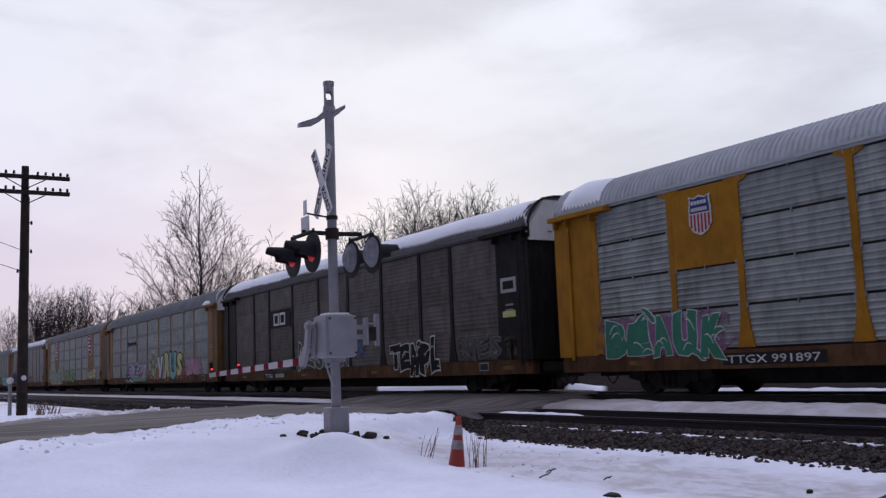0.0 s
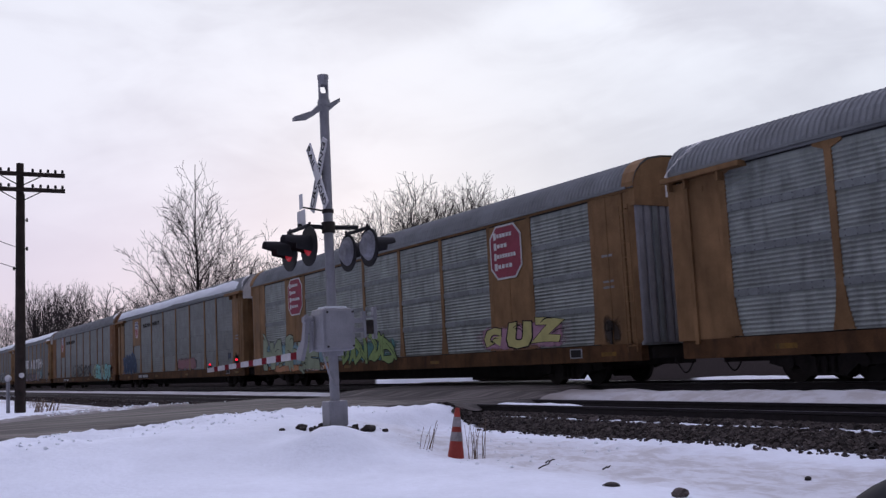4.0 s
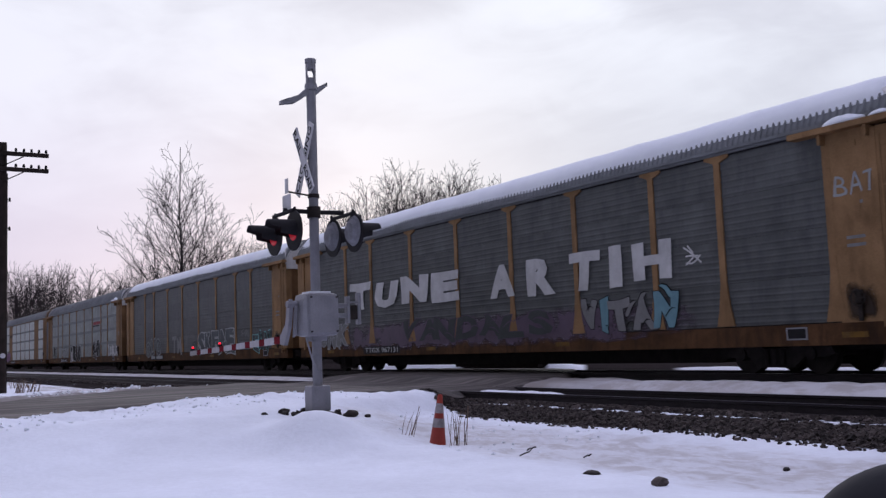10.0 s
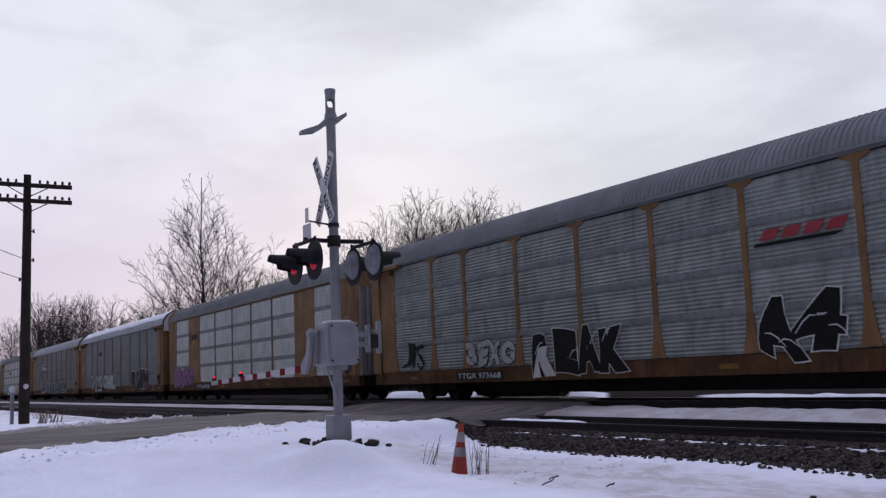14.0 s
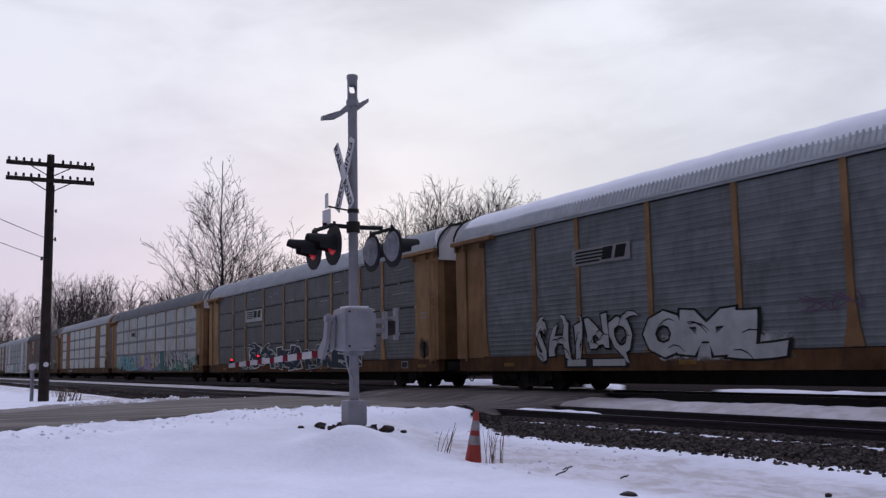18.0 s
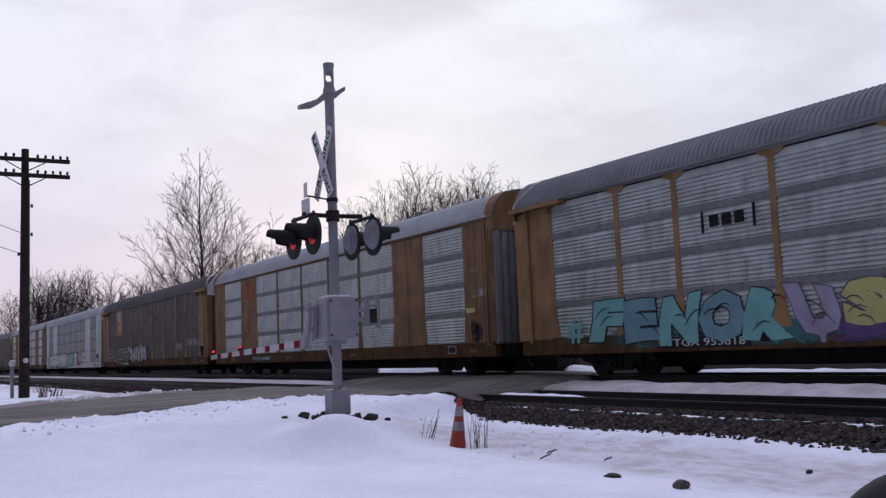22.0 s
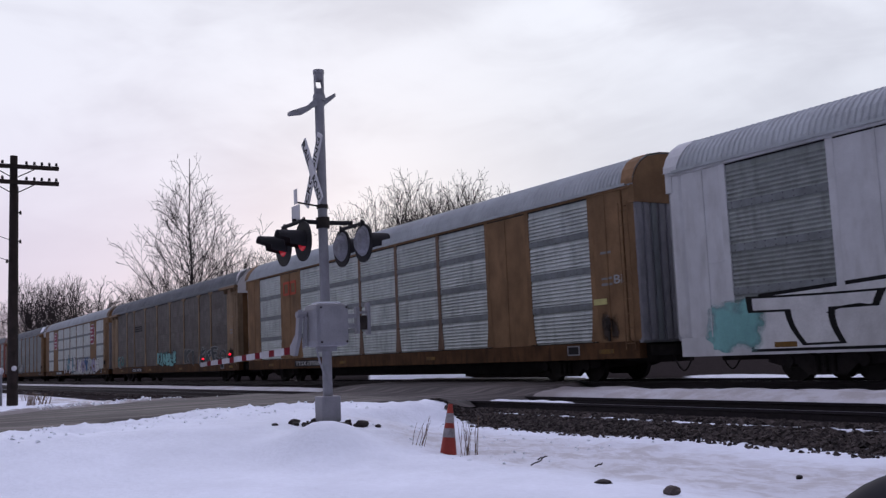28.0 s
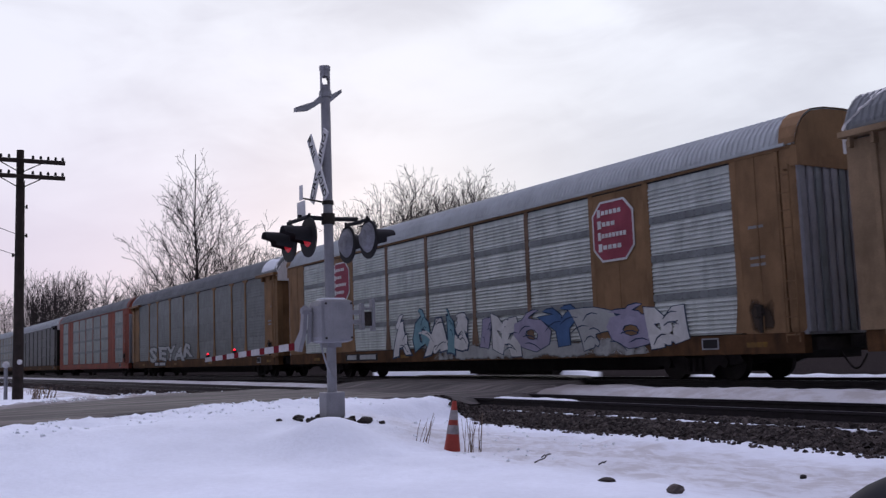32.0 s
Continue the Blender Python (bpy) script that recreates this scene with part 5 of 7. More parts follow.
# ---- crossing signal ----
def signal():
    x, y = MAST
    g = ground_z(x, y)
    s = thing("crossing_signal", pose(x, y, 0), "grey-painted crossing signal mast with flashing lamps and lowered gate", "crossing signal")
    part("mast", tube(tubed((0, 0, g - 0.1), (0, 0, 5.0), 0.075, n=20), (0, 0, 4.93), (0, 0, 5.0), 0.095, n=20), ALU, s, smooth=False)
    # pipe head, cut open on two sides
    verts, faces, n = [], [], 36
    zs = (4.98, 5.09, 5.12, 5.20, 5.23, 5.34, 5.34, 5.40)
    rs = (0.08, 0.08, 0.08, 0.08, 0.08, 0.08, 0.088, 0.088)
    for z, r in zip(zs, rs):
        for i in range(n):
            t = 2 * math.pi * i / n
            verts.append((r * math.cos(t), r * math.sin(t), z))
    for k in range(len(zs) - 1):
        for i in range(n):
            t = (360 * (i + 0.5) / n + 24 + 180) % 360 - 180
            wide = {1: 30, 2: 40, 3: 30}.get(k, 0)
            if abs(t) < wide or abs(abs(t - 14) - 180) < wide:
                continue
            j = (i + 1) % n
            faces.append((k * n + i, k * n + j, (k + 1) * n + j, (k + 1) * n + i))
    piece("mast_head", raw_mesh("mast_head", verts, faces, ALU), s, label="open pipe head of the mast")
    part("clamp", tubed((0, 0, 4.90), (0, 0, 4.97), 0.10, n=16), GALV, s)
    part("clamp", tubed((0, 0, 2.88), (0, 0, 3.05), 0.105, n=16), DARKIRON, s)
    # slanting arm plate near the top
    arm = bmesh.new()
    for out in ([(-0.52, 4.62), (-0.30, 4.66), (-0.20, 4.72), (-0.10, 4.80), (0.0, 4.82), (0.0, 4.97), (-0.06, 4.95), (-0.22, 4.80), (-0.52, 4.68)], [(0.0, 4.82), (0.06, 4.82), (0.26, 4.99), (0.26, 5.05), (0.0, 4.90)]):
        lo = [arm.verts.new((-0.05, y, z)) for y, z in out]
        hi = [arm.verts.new((0.05, y, z)) for y, z in out]
        arm.faces.new(lo), arm.faces.new(hi[::-1])
        for i in range(len(out)):
            j = (i + 1) % len(out)
            arm.faces.new((lo[j], lo[i], hi[i], hi[j]))
    bmesh.ops.recalc_face_normals(arm, faces=arm.faces[:])
    part("slanted_bracket", arm, GALV, s, "slanted metal bracket at the top of the mast")
    # crossbuck facing the road
    for a, text in ((60, "RAILROAD"), (-60, "CROSSING")):
        at = pose(-0.02, -0.13 - (0.02 if a > 0 else 0), 3.79, 0, a, 0)
        bl = part("crossbuck_blade", boxed(-0.60, -0.01, -0.088, 0.60, 0.012, 0.088, bevel=0.004), WHITE, s, "white crossbuck blade with black letters", at)
        if a > 0:
            halves = ((text[:4], -0.58, -0.13), (text[4:], 0.13, 0.58))
        else:
            halves = ((text, -0.54, 0.54),)
        for t, u0, u1 in halves:
            piece("lettering", lettering("lettering", t, BLACK, u1 - u0, 0.12, thick=0.004, fat=0.01), bl, pose(u0, -0.0105, -0.06))
    part("crossbuck_bracket", boxed(-0.05, -0.12, 3.80, 0.02, 0.02, 3.90), DARKIRON, s)
    # small plates on a thin bracket
    br = bmesh.new()
    tube(br, (0, 0, 3.22), (0.0, -0.42, 3.27), 0.014, n=8)
    tube(br, (0, 0, 3.19), (0, 0, 3.25), 0.09, n=14)
    part("sign_bracket", br, DARKIRON, s)
    part("small_sign", boxed(-0.16, -0.45, 2.97, 0.14, -0.435, 3.22, bevel=0.004), WHITE, s, "small white plate")
    part("small_sign", boxed(-0.06, -0.45, 3.24, 0.06, -0.438, 3.47, bevel=0.004), WHITE, s, "narrow white plate")
    # lamp arms
    for sy, lit in ((-1, True), (1, False)):
        arms = bmesh.new()
        tube(arms, (0, 0, 2.97), (0, sy * 0.50, 2.98), 0.035, n=12)
        tube(arms, (-0.40, sy * 0.50, 2.93), (0.40, sy * 0.50, 2.93), 0.03, n=12)
        part("lamp_arm", arms, BLACK, s)
        for sx in (-0.38, 0.38):
            def disc():
                bm = tubed((0, -0.012, 0), (0, 0.012, 0), 0.30, n=40)
                tube(bm, (0, 0.012, 0), (0, 0.09, 0), 0.15, 0.10, n=24)
                tube(bm, (0, 0.02, 0), (0, 0.02, 0.36), 0.022, n=8)
                return link_bm("flasher_lamp", bm, BLACK)

            def hood():
                n, bm = 22, bmesh.new()
                rows = []
                for r, f in ((0.165, 1), (0.150, 1)):
                    for yy in (0.0, -0.40):
                        row = []
                        for i in range(n + 1):
                            a = radians(-35 + 250 * i / n)
                            ln = yy * (1.0 if 0.15 < i / n < 0.85 else 0.6)
                            k = 1 + 0.75 * ln   # narrower towards the lip
                            row.append(bm.verts.new((k * r * math.cos(a), -0.012 + ln, k * r * math.sin(a) + 0.12 * -ln)))
                        rows.append(row)
                for a, b in ((0, 1), (3, 2), (1, 3), (2, 0)):
                    for i in range(n):
                        bm.faces.new((rows[a][i], rows[a][i + 1], rows[b][i + 1], rows[b][i]))
                return link_bm("hood", bm, BLACK)

            def lens():
                bm = tubed((0, -0.03, 0), (0, -0.012, 0), 0.13, 0.148, n=28)
                return link_bm("lens", bm, REDDIM)
            at = pose(sx, sy * 0.50, 2.62, 0, 0, 0 if sy < 0 else 180)
            lamp = piece("flasher_lamp", cached("flasher", disc), s, at, "black flasher lamp disc" if lit else "black flasher lamp disc with snow stuck on its back")
            piece("hood", cached("flasher_hood", hood), lamp)
            piece("lens", cached("flasher_lens", lens), lamp, label="dim red lens")
            if not lit:
                crust = tubed((0, 0.012, 0.03), (0, 0.04, 0.03), 0.235, 0.215, n=36)
                tube(crust, (0, 0.04, 0.015), (0, 0.10, 0.015), 0.20, 0.14, n=24)
                part("snow_crust", crust, paint("frosted_metal", (0.20, 0.20, 0.225), rough=0.8, var=0.3, scale=7), lamp, "crust of frozen snow")
    # gate machine
    bx = boxed(-0.25, -0.27, 1.05, 0.25, 0.29, 1.71, bevel=0.095)
    b = part("gate_machine", bx, ALU, s, "grey metal gate machine box")
    part("machine_lid", boxed(0.255, -0.22, 1.10, 0.275, 0.24, 1.66, bevel=0.01), ALU, b)
    part("machine_snow", boxed(-0.15, -0.17, 1.70, 0.15, 0.19, 1.735, bevel=0.015), SNOW, b, "thin snow on the box")
    part("machine_foot", boxed(-0.12, -0.12, 0.98, 0.12, 0.12, 1.06), GALV, b)
    sup = bmesh.new()
    slab(sup, [(-0.46, 0.95), (-0.30, 0.93), (-0.13, 1.20), (-0.05, 1.56), (-0.09, 1.63), (-0.16, 1.58), (-0.24, 1.26), (-0.46, 1.08)], -0.41, -0.35)
    slab(sup, [(-0.16, 1.05), (-0.06, 1.08), (0.0, 1.50), (-0.08, 1.55)], -0.33, -0.30)
    tube(sup, (-0.10, -0.44, 1.55), (-0.10, -0.28, 1.55), 0.05, n=12)
    bmesh.ops.recalc_face_normals(sup, faces=sup.faces[:])
    gs = part("gate_arm_support", sup, ALU, s, "grey cast gate arm support")
    for z0, z1 in ((1.33, 1.40), (1.48, 1.55)):
        part("counterweight_arm", boxed(-0.05, 0.27, z0, 0.05, 0.56, z1, bevel=0.006), GALV, s, "grey iron arm of the counterweight")
    for y0, z0, z1 in ((0.50, 1.24, 1.66), (0.69, 1.22, 1.72)):
        part("counterweight", boxed(-0.04, y0, z0, 0.06, y0 + 0.055, z1, bevel=0.01), GALV, s, "grey counterweight plate of the gate")
    part("counterweight_block", boxed(-0.03, 0.555, 1.30, 0.04, 0.69, 1.52, bevel=0.01), DARKIRON, s, "dark iron block between the plates")
    part("counterweight_clip", boxed(0.03, 0.56, 1.55, 0.05, 0.685, 1.585), GALV, s)
    for y, z in ((-0.20, 1.12), (0.22, 1.12), (-0.20, 1.64), (0.22, 1.64)):
        part("lid_bolt", tubed((0.27, y, z), (0.295, y, z), 0.016, n=8), DARKIRON, b)
    # striped arm, lowered across the road
    a0, a1 = Vector((-0.45, -0.38, 1.02)), Vector((-5.0, -0.38, 0.87))
    n = 14
    d = (a1 - a0) / n
    ga = part("gate_arm", slab(bmesh.new(), [(a1.x, a1.z - 0.02), (a0.x, a0.z - 0.03), (a0.x, a0.z + 0.03), (a1.x, a1.z + 0.02)], -0.36, -0.34), WHITE, s, "red and white striped gate arm, lowered")
    for i in range(n):
        p, q = a0 + d * (i + (0.14 if i % 2 == 0 else -0.14)), a0 + d * (i + (0.86 if i % 2 == 0 else 1.14))
        hh = 0.055 - 0.015 * i / n
        o = [(q.x, q.z - hh), (p.x, p.z - hh), (p.x, p.z + hh), (q.x, q.z + hh)]
        part("gate_stripe", slab(bmesh.new(), o, -0.40, -0.36), RED if i % 2 == 0 else STRIPE, ga)
    for k in (0.985, 0.64):
        p = a0 + (a1 - a0) * k
        lb = bmesh.new()
        box(lb, p.x - 0.04, p.y - 0.03, p.z + 0.04, p.x + 0.04, p.y + 0.03, p.z + 0.09)
        lm = part("gate_lamp", lb, BLACK, ga)
        gl = bmesh.new()
        bmesh.ops.create_uvsphere(gl, u_segments=12, v_segments=8, radius=0.023, matrix=Matrix.Translation((p.x, p.y, p.z + 0.105)))
        part("lamp_glass", gl, REDLAMP, lm, "glowing red lamp glass")
    # foot
    part("junction_box", boxed(-0.14, -0.16, g + 0.06, 0.14, 0.15, g + 0.44, bevel=0.02), ALU, s, "grey junction box at the foot")
    ft = boxed(-0.24, -0.28, g - 0.2, 0.24, 0.28, g + 0.03, bevel=0.02)
    for sx in (-0.22, 0.22):
        for sy in (-0.25, 0.25):
            tube(ft, (sx, sy, g), (sx, sy, g + 0.075), 0.02, n=8)
    part("foot_plate", ft, DARKIRON, s, "dark iron foot with bolts")
    cb, rings = bmesh.new(), []
    for i in range(11):
        q = i / 10
        p = Vector((0.10, -0.22 + 0.24 * q, 1.05 - 0.55 * q - 0.12 * math.sin(math.pi * q)))
        rings.append([cb.verts.new(p + Vector((0.016 * math.cos(a), 0.016 * math.sin(a), 0))) for a in (k * math.pi / 4 for k in range(8))])
    for lo, hi in zip(rings, rings[1:]):
        for k in range(8):
            cb.faces.new((lo[k], lo[(k + 1) % 8], hi[(k + 1) % 8], hi[k]))
    part("cable", cb, GALV, s, "sagging grey cable")
    return s


signal()


def clod(name, label, category, x, y, r, m, seed, squash=0.7):
    bm = bmesh.new()
    bmesh.ops.create_icosphere(bm, subdivisions=2, radius=r)
    for v in bm.verts:
        v.co *= 1 + 0.35 * noise.noise(v.co * (1.4 / r) + Vector((seed, 0, 0)))
        v.co.z *= squash
    ob = new(name, link_bm(name, bm, m))
    ob.location = (x, y, ground_z(x, y) + r * squash * 0.45)
    return tagged(ob, label, category)


def cone_thing():
    x, y = -11.32, 6.87
    g = ground_z(x, y) - 0.07
    c = thing("traffic_cone", pose(x, y, g, -4, 3, 20), "orange traffic cone with grey reflective collars, standing in snow", "traffic cone")
    part("base", boxed(-0.18, -0.18, 0, 0.18, 0.18, 0.035, bevel=0.012), ORANGE, c)
    r = lambda z: 0.118 - 0.088 * (z - 0.03) / 0.70
    part("body", tubed((0, 0, 0.03), (0, 0, 0.73), r(0.03), r(0.73), n=24), ORANGE, c)
    for a, b in ((0.29, 0.41), (0.48, 0.61)):
        part("collar", tubed((0, 0, a), (0, 0, b), r(a) + 0.003, r(b) + 0.003, n=24), REFLECT, c, "dirty reflective collar")


cone_thing()


def weed(x, y, n, h, lean, seed, group="weeds beside the cone", wide=0.12):
    rnd = random.Random(seed)
    w = thing("weed", pose(x, y, ground_z(x, y)), "dry brown weed stalks sticking out of snow", "weed", group)
    for _ in range(n):
        bm = bmesh.new()
        a = rnd.uniform(-wide, wide), rnd.uniform(-0.7 * wide, 0.7 * wide)
        hh = h * rnd.uniform(0.6, 1.05)
        p = Vector((a[0], a[1], -0.03))
        d = Vector((lean[0] + rnd.uniform(-0.12, 0.12), lean[1] + rnd.uniform(-0.12, 0.12), 1)).normalized()
        q = p + d * hh * 0.6
        tube(bm, p, q, 0.0045 if wide < 0.2 else 0.011, 0.0038 if wide < 0.2 else 0.009, n=4)
        e = q + (d + Vector((rnd.uniform(-0.25, 0.25), rnd.uniform(-0.25, 0.25), 0))).normalized() * hh * 0.4
        tube(bm, q, e, 0.0036 if wide < 0.2 else 0.008, 0.002 if wide < 0.2 else 0.005, n=4)
        part("stalk", bm, WEED, w)
    return w


weed(-30.27, 4.64, 26, 0.42, (0.1, 0.25), 7, "weeds on the bank beyond the road", 0.45)
weed(-34.36, 5.06, 18, 0.36, (-0.15, -0.2), 8, "weeds on the bank beyond the road", 0.4)
weed(-10.97, 6.98, 15, 0.55, (0.02, 0.0), 3)
weed(-11.9, 6.75, 7, 0.46, (0.12, 0.28), 4)

clod("stone", "dark lump lying by the signal's foot", "stone", -13.4, 6.62, 0.11, DARKIRON, 2)
for k in range(16):
    a = k * 2.4
    clod("clod", "dark frozen clod round the signal's foot", "clod", MAST[0] + 0.30 * math.cos(a) * (1 + 0.25 * math.sin(k * 5.1)), MAST[1] + 0.31 * math.sin(a) * (1 + 0.3 * math.cos(k * 3.3)), 0.035 + 0.03 * abs(math.sin(k * 1.7)), DARKIRON, 40 + k, 0.75)
for k, (dx, dy, r) in enumerate(((-0.35, -0.42, 0.09), (-0.1, -0.5, 0.06), (0.3, -0.3, 0.08), (0.34, 0.12, 0.07), (0.2, 0.36, 0.05), (0.42, 0.62, 0.05), (-0.3, -0.75, 0.05))):
    clod("clod", "dark frozen clod round the signal's foot", "clod", MAST[0] + dx, MAST[1] + dy, r, DARKIRON, 20 + k, 0.6)
clod("stone", "grey stone half covered by snow", "stone", -6.48, 6.24, 0.075, BALLAST, 5)
clod("clod", "small dark clod on the packed snow", "clod", -6.60, 8.08, 0.035, DARKIRON, 8)
clod("clod", "dark clod of dirt in the snow", "clod", -7.51, 6.33, 0.085, DARKIRON, 9, 0.3)
clod("clod", "small dark clod beside the cone", "clod", -11.75, 7.15, 0.05, DARKIRON, 10)


def stick(x, y, ln, ang, seed):
    bm = bmesh.new()
    rnd = random.Random(seed)
    p = Vector((0, 0, 0.03))
    for i in range(4):
        q = p + Vector((ln / 4, rnd.uniform(-0.03, 0.03), rnd.uniform(-0.01, 0.03)))
        tube(bm, p, q, 0.009, 0.007, n=6)
        p = q
    ob = new("stick", link_bm("stick", bm, DARKIRON))
    ob.matrix_world = pose(x, y, ground_z(x, y), 0, 0, ang)
    return tagged(ob, "dark broken stick lying on snow", "stick", "sticks")


stick(-9.13, 6.64, 0.20, 100, 1)
stick(-9.59, 7.08, 0.12, 20, 2)
stick(-8.58, 7.12, 0.08, 60, 3)


# ---- telegraph pole ----
def telegraph_pole():
    x, y = -30.9, 4.0
    g = ground_z(x, y)
    p = thing("utility_pole", pose(x, y, 0, 0, 0.6, 0), "dark creosoted utility pole with two crossarms", "utility pole")
    part("pole", tubed((0, 0, g - 0.3), (0, 0, 7.32), 0.15, 0.105, n=18), WOOD, p)
    for z in (6.45, 6.92):
        a = part("crossarm", boxed(0.10, -1.24, z, 0.21, 1.24, z + 0.12, bevel=0.01), WOOD, p)
        for yy in (-1.17, -0.97, -0.76, -0.55, -0.33, 0.33, 0.55, 0.76, 0.97, 1.17):
            bm = tubed((0.155, yy, z + 0.11), (0.155, yy, z + 0.17), 0.012, n=6)
            tube(bm, (0.155, yy, z + 0.14), (0.155, yy, z + 0.23), 0.042, 0.03, n=10)
            part("insulator", bm, BLACK, a)
        for s in (-1, 1):
            br = bmesh.new()
            tube(br, (0.12, s * 0.55, z), (0.10, 0, z - 0.30), 0.016, n=6)
            part("brace", br, DARKIRON, p)
    for z, s in ((4.74, 1), (4.15, -1), (5.6, 1)):
        hook = tubed((0.1, s * 0.10, z), (0.1, s * 0.20, z), 0.015, n=6)
        tube(hook, (0.1, s * 0.18, z - 0.05), (0.1, s * 0.18, z + 0.06), 0.035, 0.025, n=8)
        part("wire_hook", hook, DARKIRON, p)
    knob = bmesh.new()
    bmesh.ops.create_uvsphere(knob, u_segments=12, v_segments=8, radius=0.075, matrix=Matrix.Translation((0.15, 0.03, 1.02)))
    part("pole_tag", knob, WHITE, p, "white knob on the pole")
    gw = bmesh.new()
    tube(gw, (0.02, 0.15, g), (0.02, 0.12, 6.4), 0.012, n=6)
    part("ground_wire", gw, DARKIRON, p)
    return p


telegraph_pole()


def marker_post():
    x, y = -31.2, 3.72
    g = ground_z(x, y)
    m = thing("marker_post", pose(x, y, g), "short grey post with a snow-capped white top beside the pole", "post")
    part("shaft", tubed((0, 0, -0.2), (0, 0, 0.85 - g), 0.055, n=12), GALV, m)
    cap = bmesh.new()
    bmesh.ops.create_uvsphere(cap, u_segments=14, v_segments=8, radius=0.10, matrix=pose(0, 0, 0.95 - g))
    part("cap", cap, WHITE, m)


marker_post()


def wire(a, b, sag, label):
    cu = bpy.data.curves.new("wire", "CURVE")
    cu.dimensions, cu.bevel_depth, cu.bevel_resolution = "3D", 0.009, 1
    sp = cu.splines.new("POLY")
    sp.points.add(20)
    for i in range(21):
        f = i / 20
        q = Vector(a).lerp(Vector(b), f)
        sp.points[i].co = (q.x, q.y, q.z - 4 * sag * f * (1 - f), 1)
    cu.materials.append(BLACK)
    return tagged(new("overhead_wire", cu), label, "wire", "wires of the pole")


wire((-30.8, 3.95, 4.77), (-20.0, -2.5, 5.75), 0.12, "thin dark service wire from the pole")
wire((-30.8, 3.95, 4.15), (-20.0, -2.5, 5.1), 0.12, "thin dark service wire from the pole")


# ---- bare winter trees ----
def tree_meshes(seed, height, width, trunk_r, stems=1, first=0.22, dense=1.0, least=0.013, crown=0.72, limbs=2):
    """Trunk and limbs in one mesh, fine branches in another: limbs leave the trunk upwards and fork into thinner and thinner wood."""
    rnd = random.Random(seed)
    wood, fine = ([], []), ([], [])

    def seg(mesh, a, b, ra, rb, n):
        v, f = mesh
        d = (b - a).normalized()
        u = d.orthogonal().normalized()
        w = d.cross(u)
        base = len(v)
        for p, r in ((a, ra), (b, rb)):
            for i in range(n):
                t = 2 * math.pi * i / n
                v.append(tuple(p + (u * math.cos(t) + w * math.sin(t)) * r))
        for i in range(n):
            j = (i + 1) % n
            f.append((base + i, base + j, base + n + j, base + n + i))

    def side_of(d, ang):
        s = d.orthogonal().normalized()
        return (s * math.cos(ang) + d.cross(s) * math.sin(ang)).normalized()

    def limb(p, d, ln, r, level):
        steps = min((8, 5, 3, 2)[level - 1], max(2, round(ln / (0.7, 0.5, 0.35, 0.3)[level - 1])))
        ang = rnd.uniform(0, 6.28)
        for i in range(steps):
            d = (d + Vector((rnd.gauss(0, 1), rnd.gauss(0, 1), rnd.gauss(0, 1))) * (0.025 + 0.014 * level) + Vector((0, 0, 0.06))).normalized()
            q = p + d * ln / steps
            r2 = max(r * 0.84, least)
            seg(wood if level < 3 else fine, p, q, r, r2, 5 if level < 3 else 3)
            for _ in range(2 if level == 1 and i > 1 and dense > 1 else 1):
                if not (level < 4 and i >= (1 if level == 1 else 0) and rnd.random() < (1.0, 0.95, 0.85)[level - 1] * dense):
                    break
                ang += 2.4 + rnd.uniform(-0.6, 0.6)
                nd = (d + side_of(d, ang) * rnd.uniform(0.45, 0.80)).normalized()
                limb(q, nd, max(0.5, ln * rnd.uniform(0.38, 0.58) * (1 - 0.35 * i / steps)), max(r2 * 0.6, least), level + 1)
            p, r = q, r2

    for s in range(stems):
        lean = Vector((rnd.uniform(-1, 1), rnd.uniform(-1, 1), 0)) * (0.03 if stems == 1 else 0.20)
        d = (Vector((0, 0, 1)) + lean).normalized()
        p, r, n, ang = Vector((0, 0, -0.4)), trunk_r * (1 if stems == 1 else 0.75), 24, rnd.uniform(0, 6)
        tall = height * (1.0 if s == 0 else rnd.uniform(0.75, 0.92))
        for i in range(n):
            d = (d + Vector((rnd.gauss(0, 1), rnd.gauss(0, 1), 0)) * 0.03 + Vector((0, 0, 0.05))).normalized()
            q = p + d * tall / n
            r2 = max(r * 0.905, 0.02)
            seg(wood, p, q, r, r2, 8)
            f = (i + 1) / n
            if first < f < 0.93:
                for _ in range(limbs if f < 0.75 or crown < 0.6 else 1):
                    ang += 2.4
                    up = (0.42 if stems == 1 else 0.8) + 1.0 * f + rnd.uniform(-0.1, 0.25)
                    limb(q, (side_of(Vector((0, 0, 1)), ang + rnd.uniform(-0.4, 0.4)) + Vector((0, 0, up))).normalized(), tall * width * (1.02 - f) ** crown * rnd.uniform(0.7, 1.1), max(r2 * 0.5, least * 1.8), 1)
            p, r = q, r2
    top = max(v[2] for v in wood[0] + fine[0])
    k = height / top
    for v, _ in (wood, fine):
        v[:] = [(a * k, b * k, c * k) for a, b, c in v]
    return raw_mesh("trunk", wood[0], wood[1], BARK), raw_mesh("crown", fine[0], fine[1], TWIG)


def tree(meshes, x, y, turn, scale=1.0, label="bare winter tree with fine twigs", base=None):
    g = ground_z(x, y) if base is None else base
    t = thing("tree", pose(x, y, g, 0, 0, turn), label, "tree", "bare trees behind the railway")
    piece("trunk", meshes[0], t).scale = (scale,) * 3
    piece("crown", meshes[1], t, label="crown of bare twigs").scale = (scale,) * 3
    return t


def at(az, r):
    """A place at a heading to the left of straight across the tracks, and a distance."""
    return -r * math.sin(radians(az)), r * math.cos(radians(az))


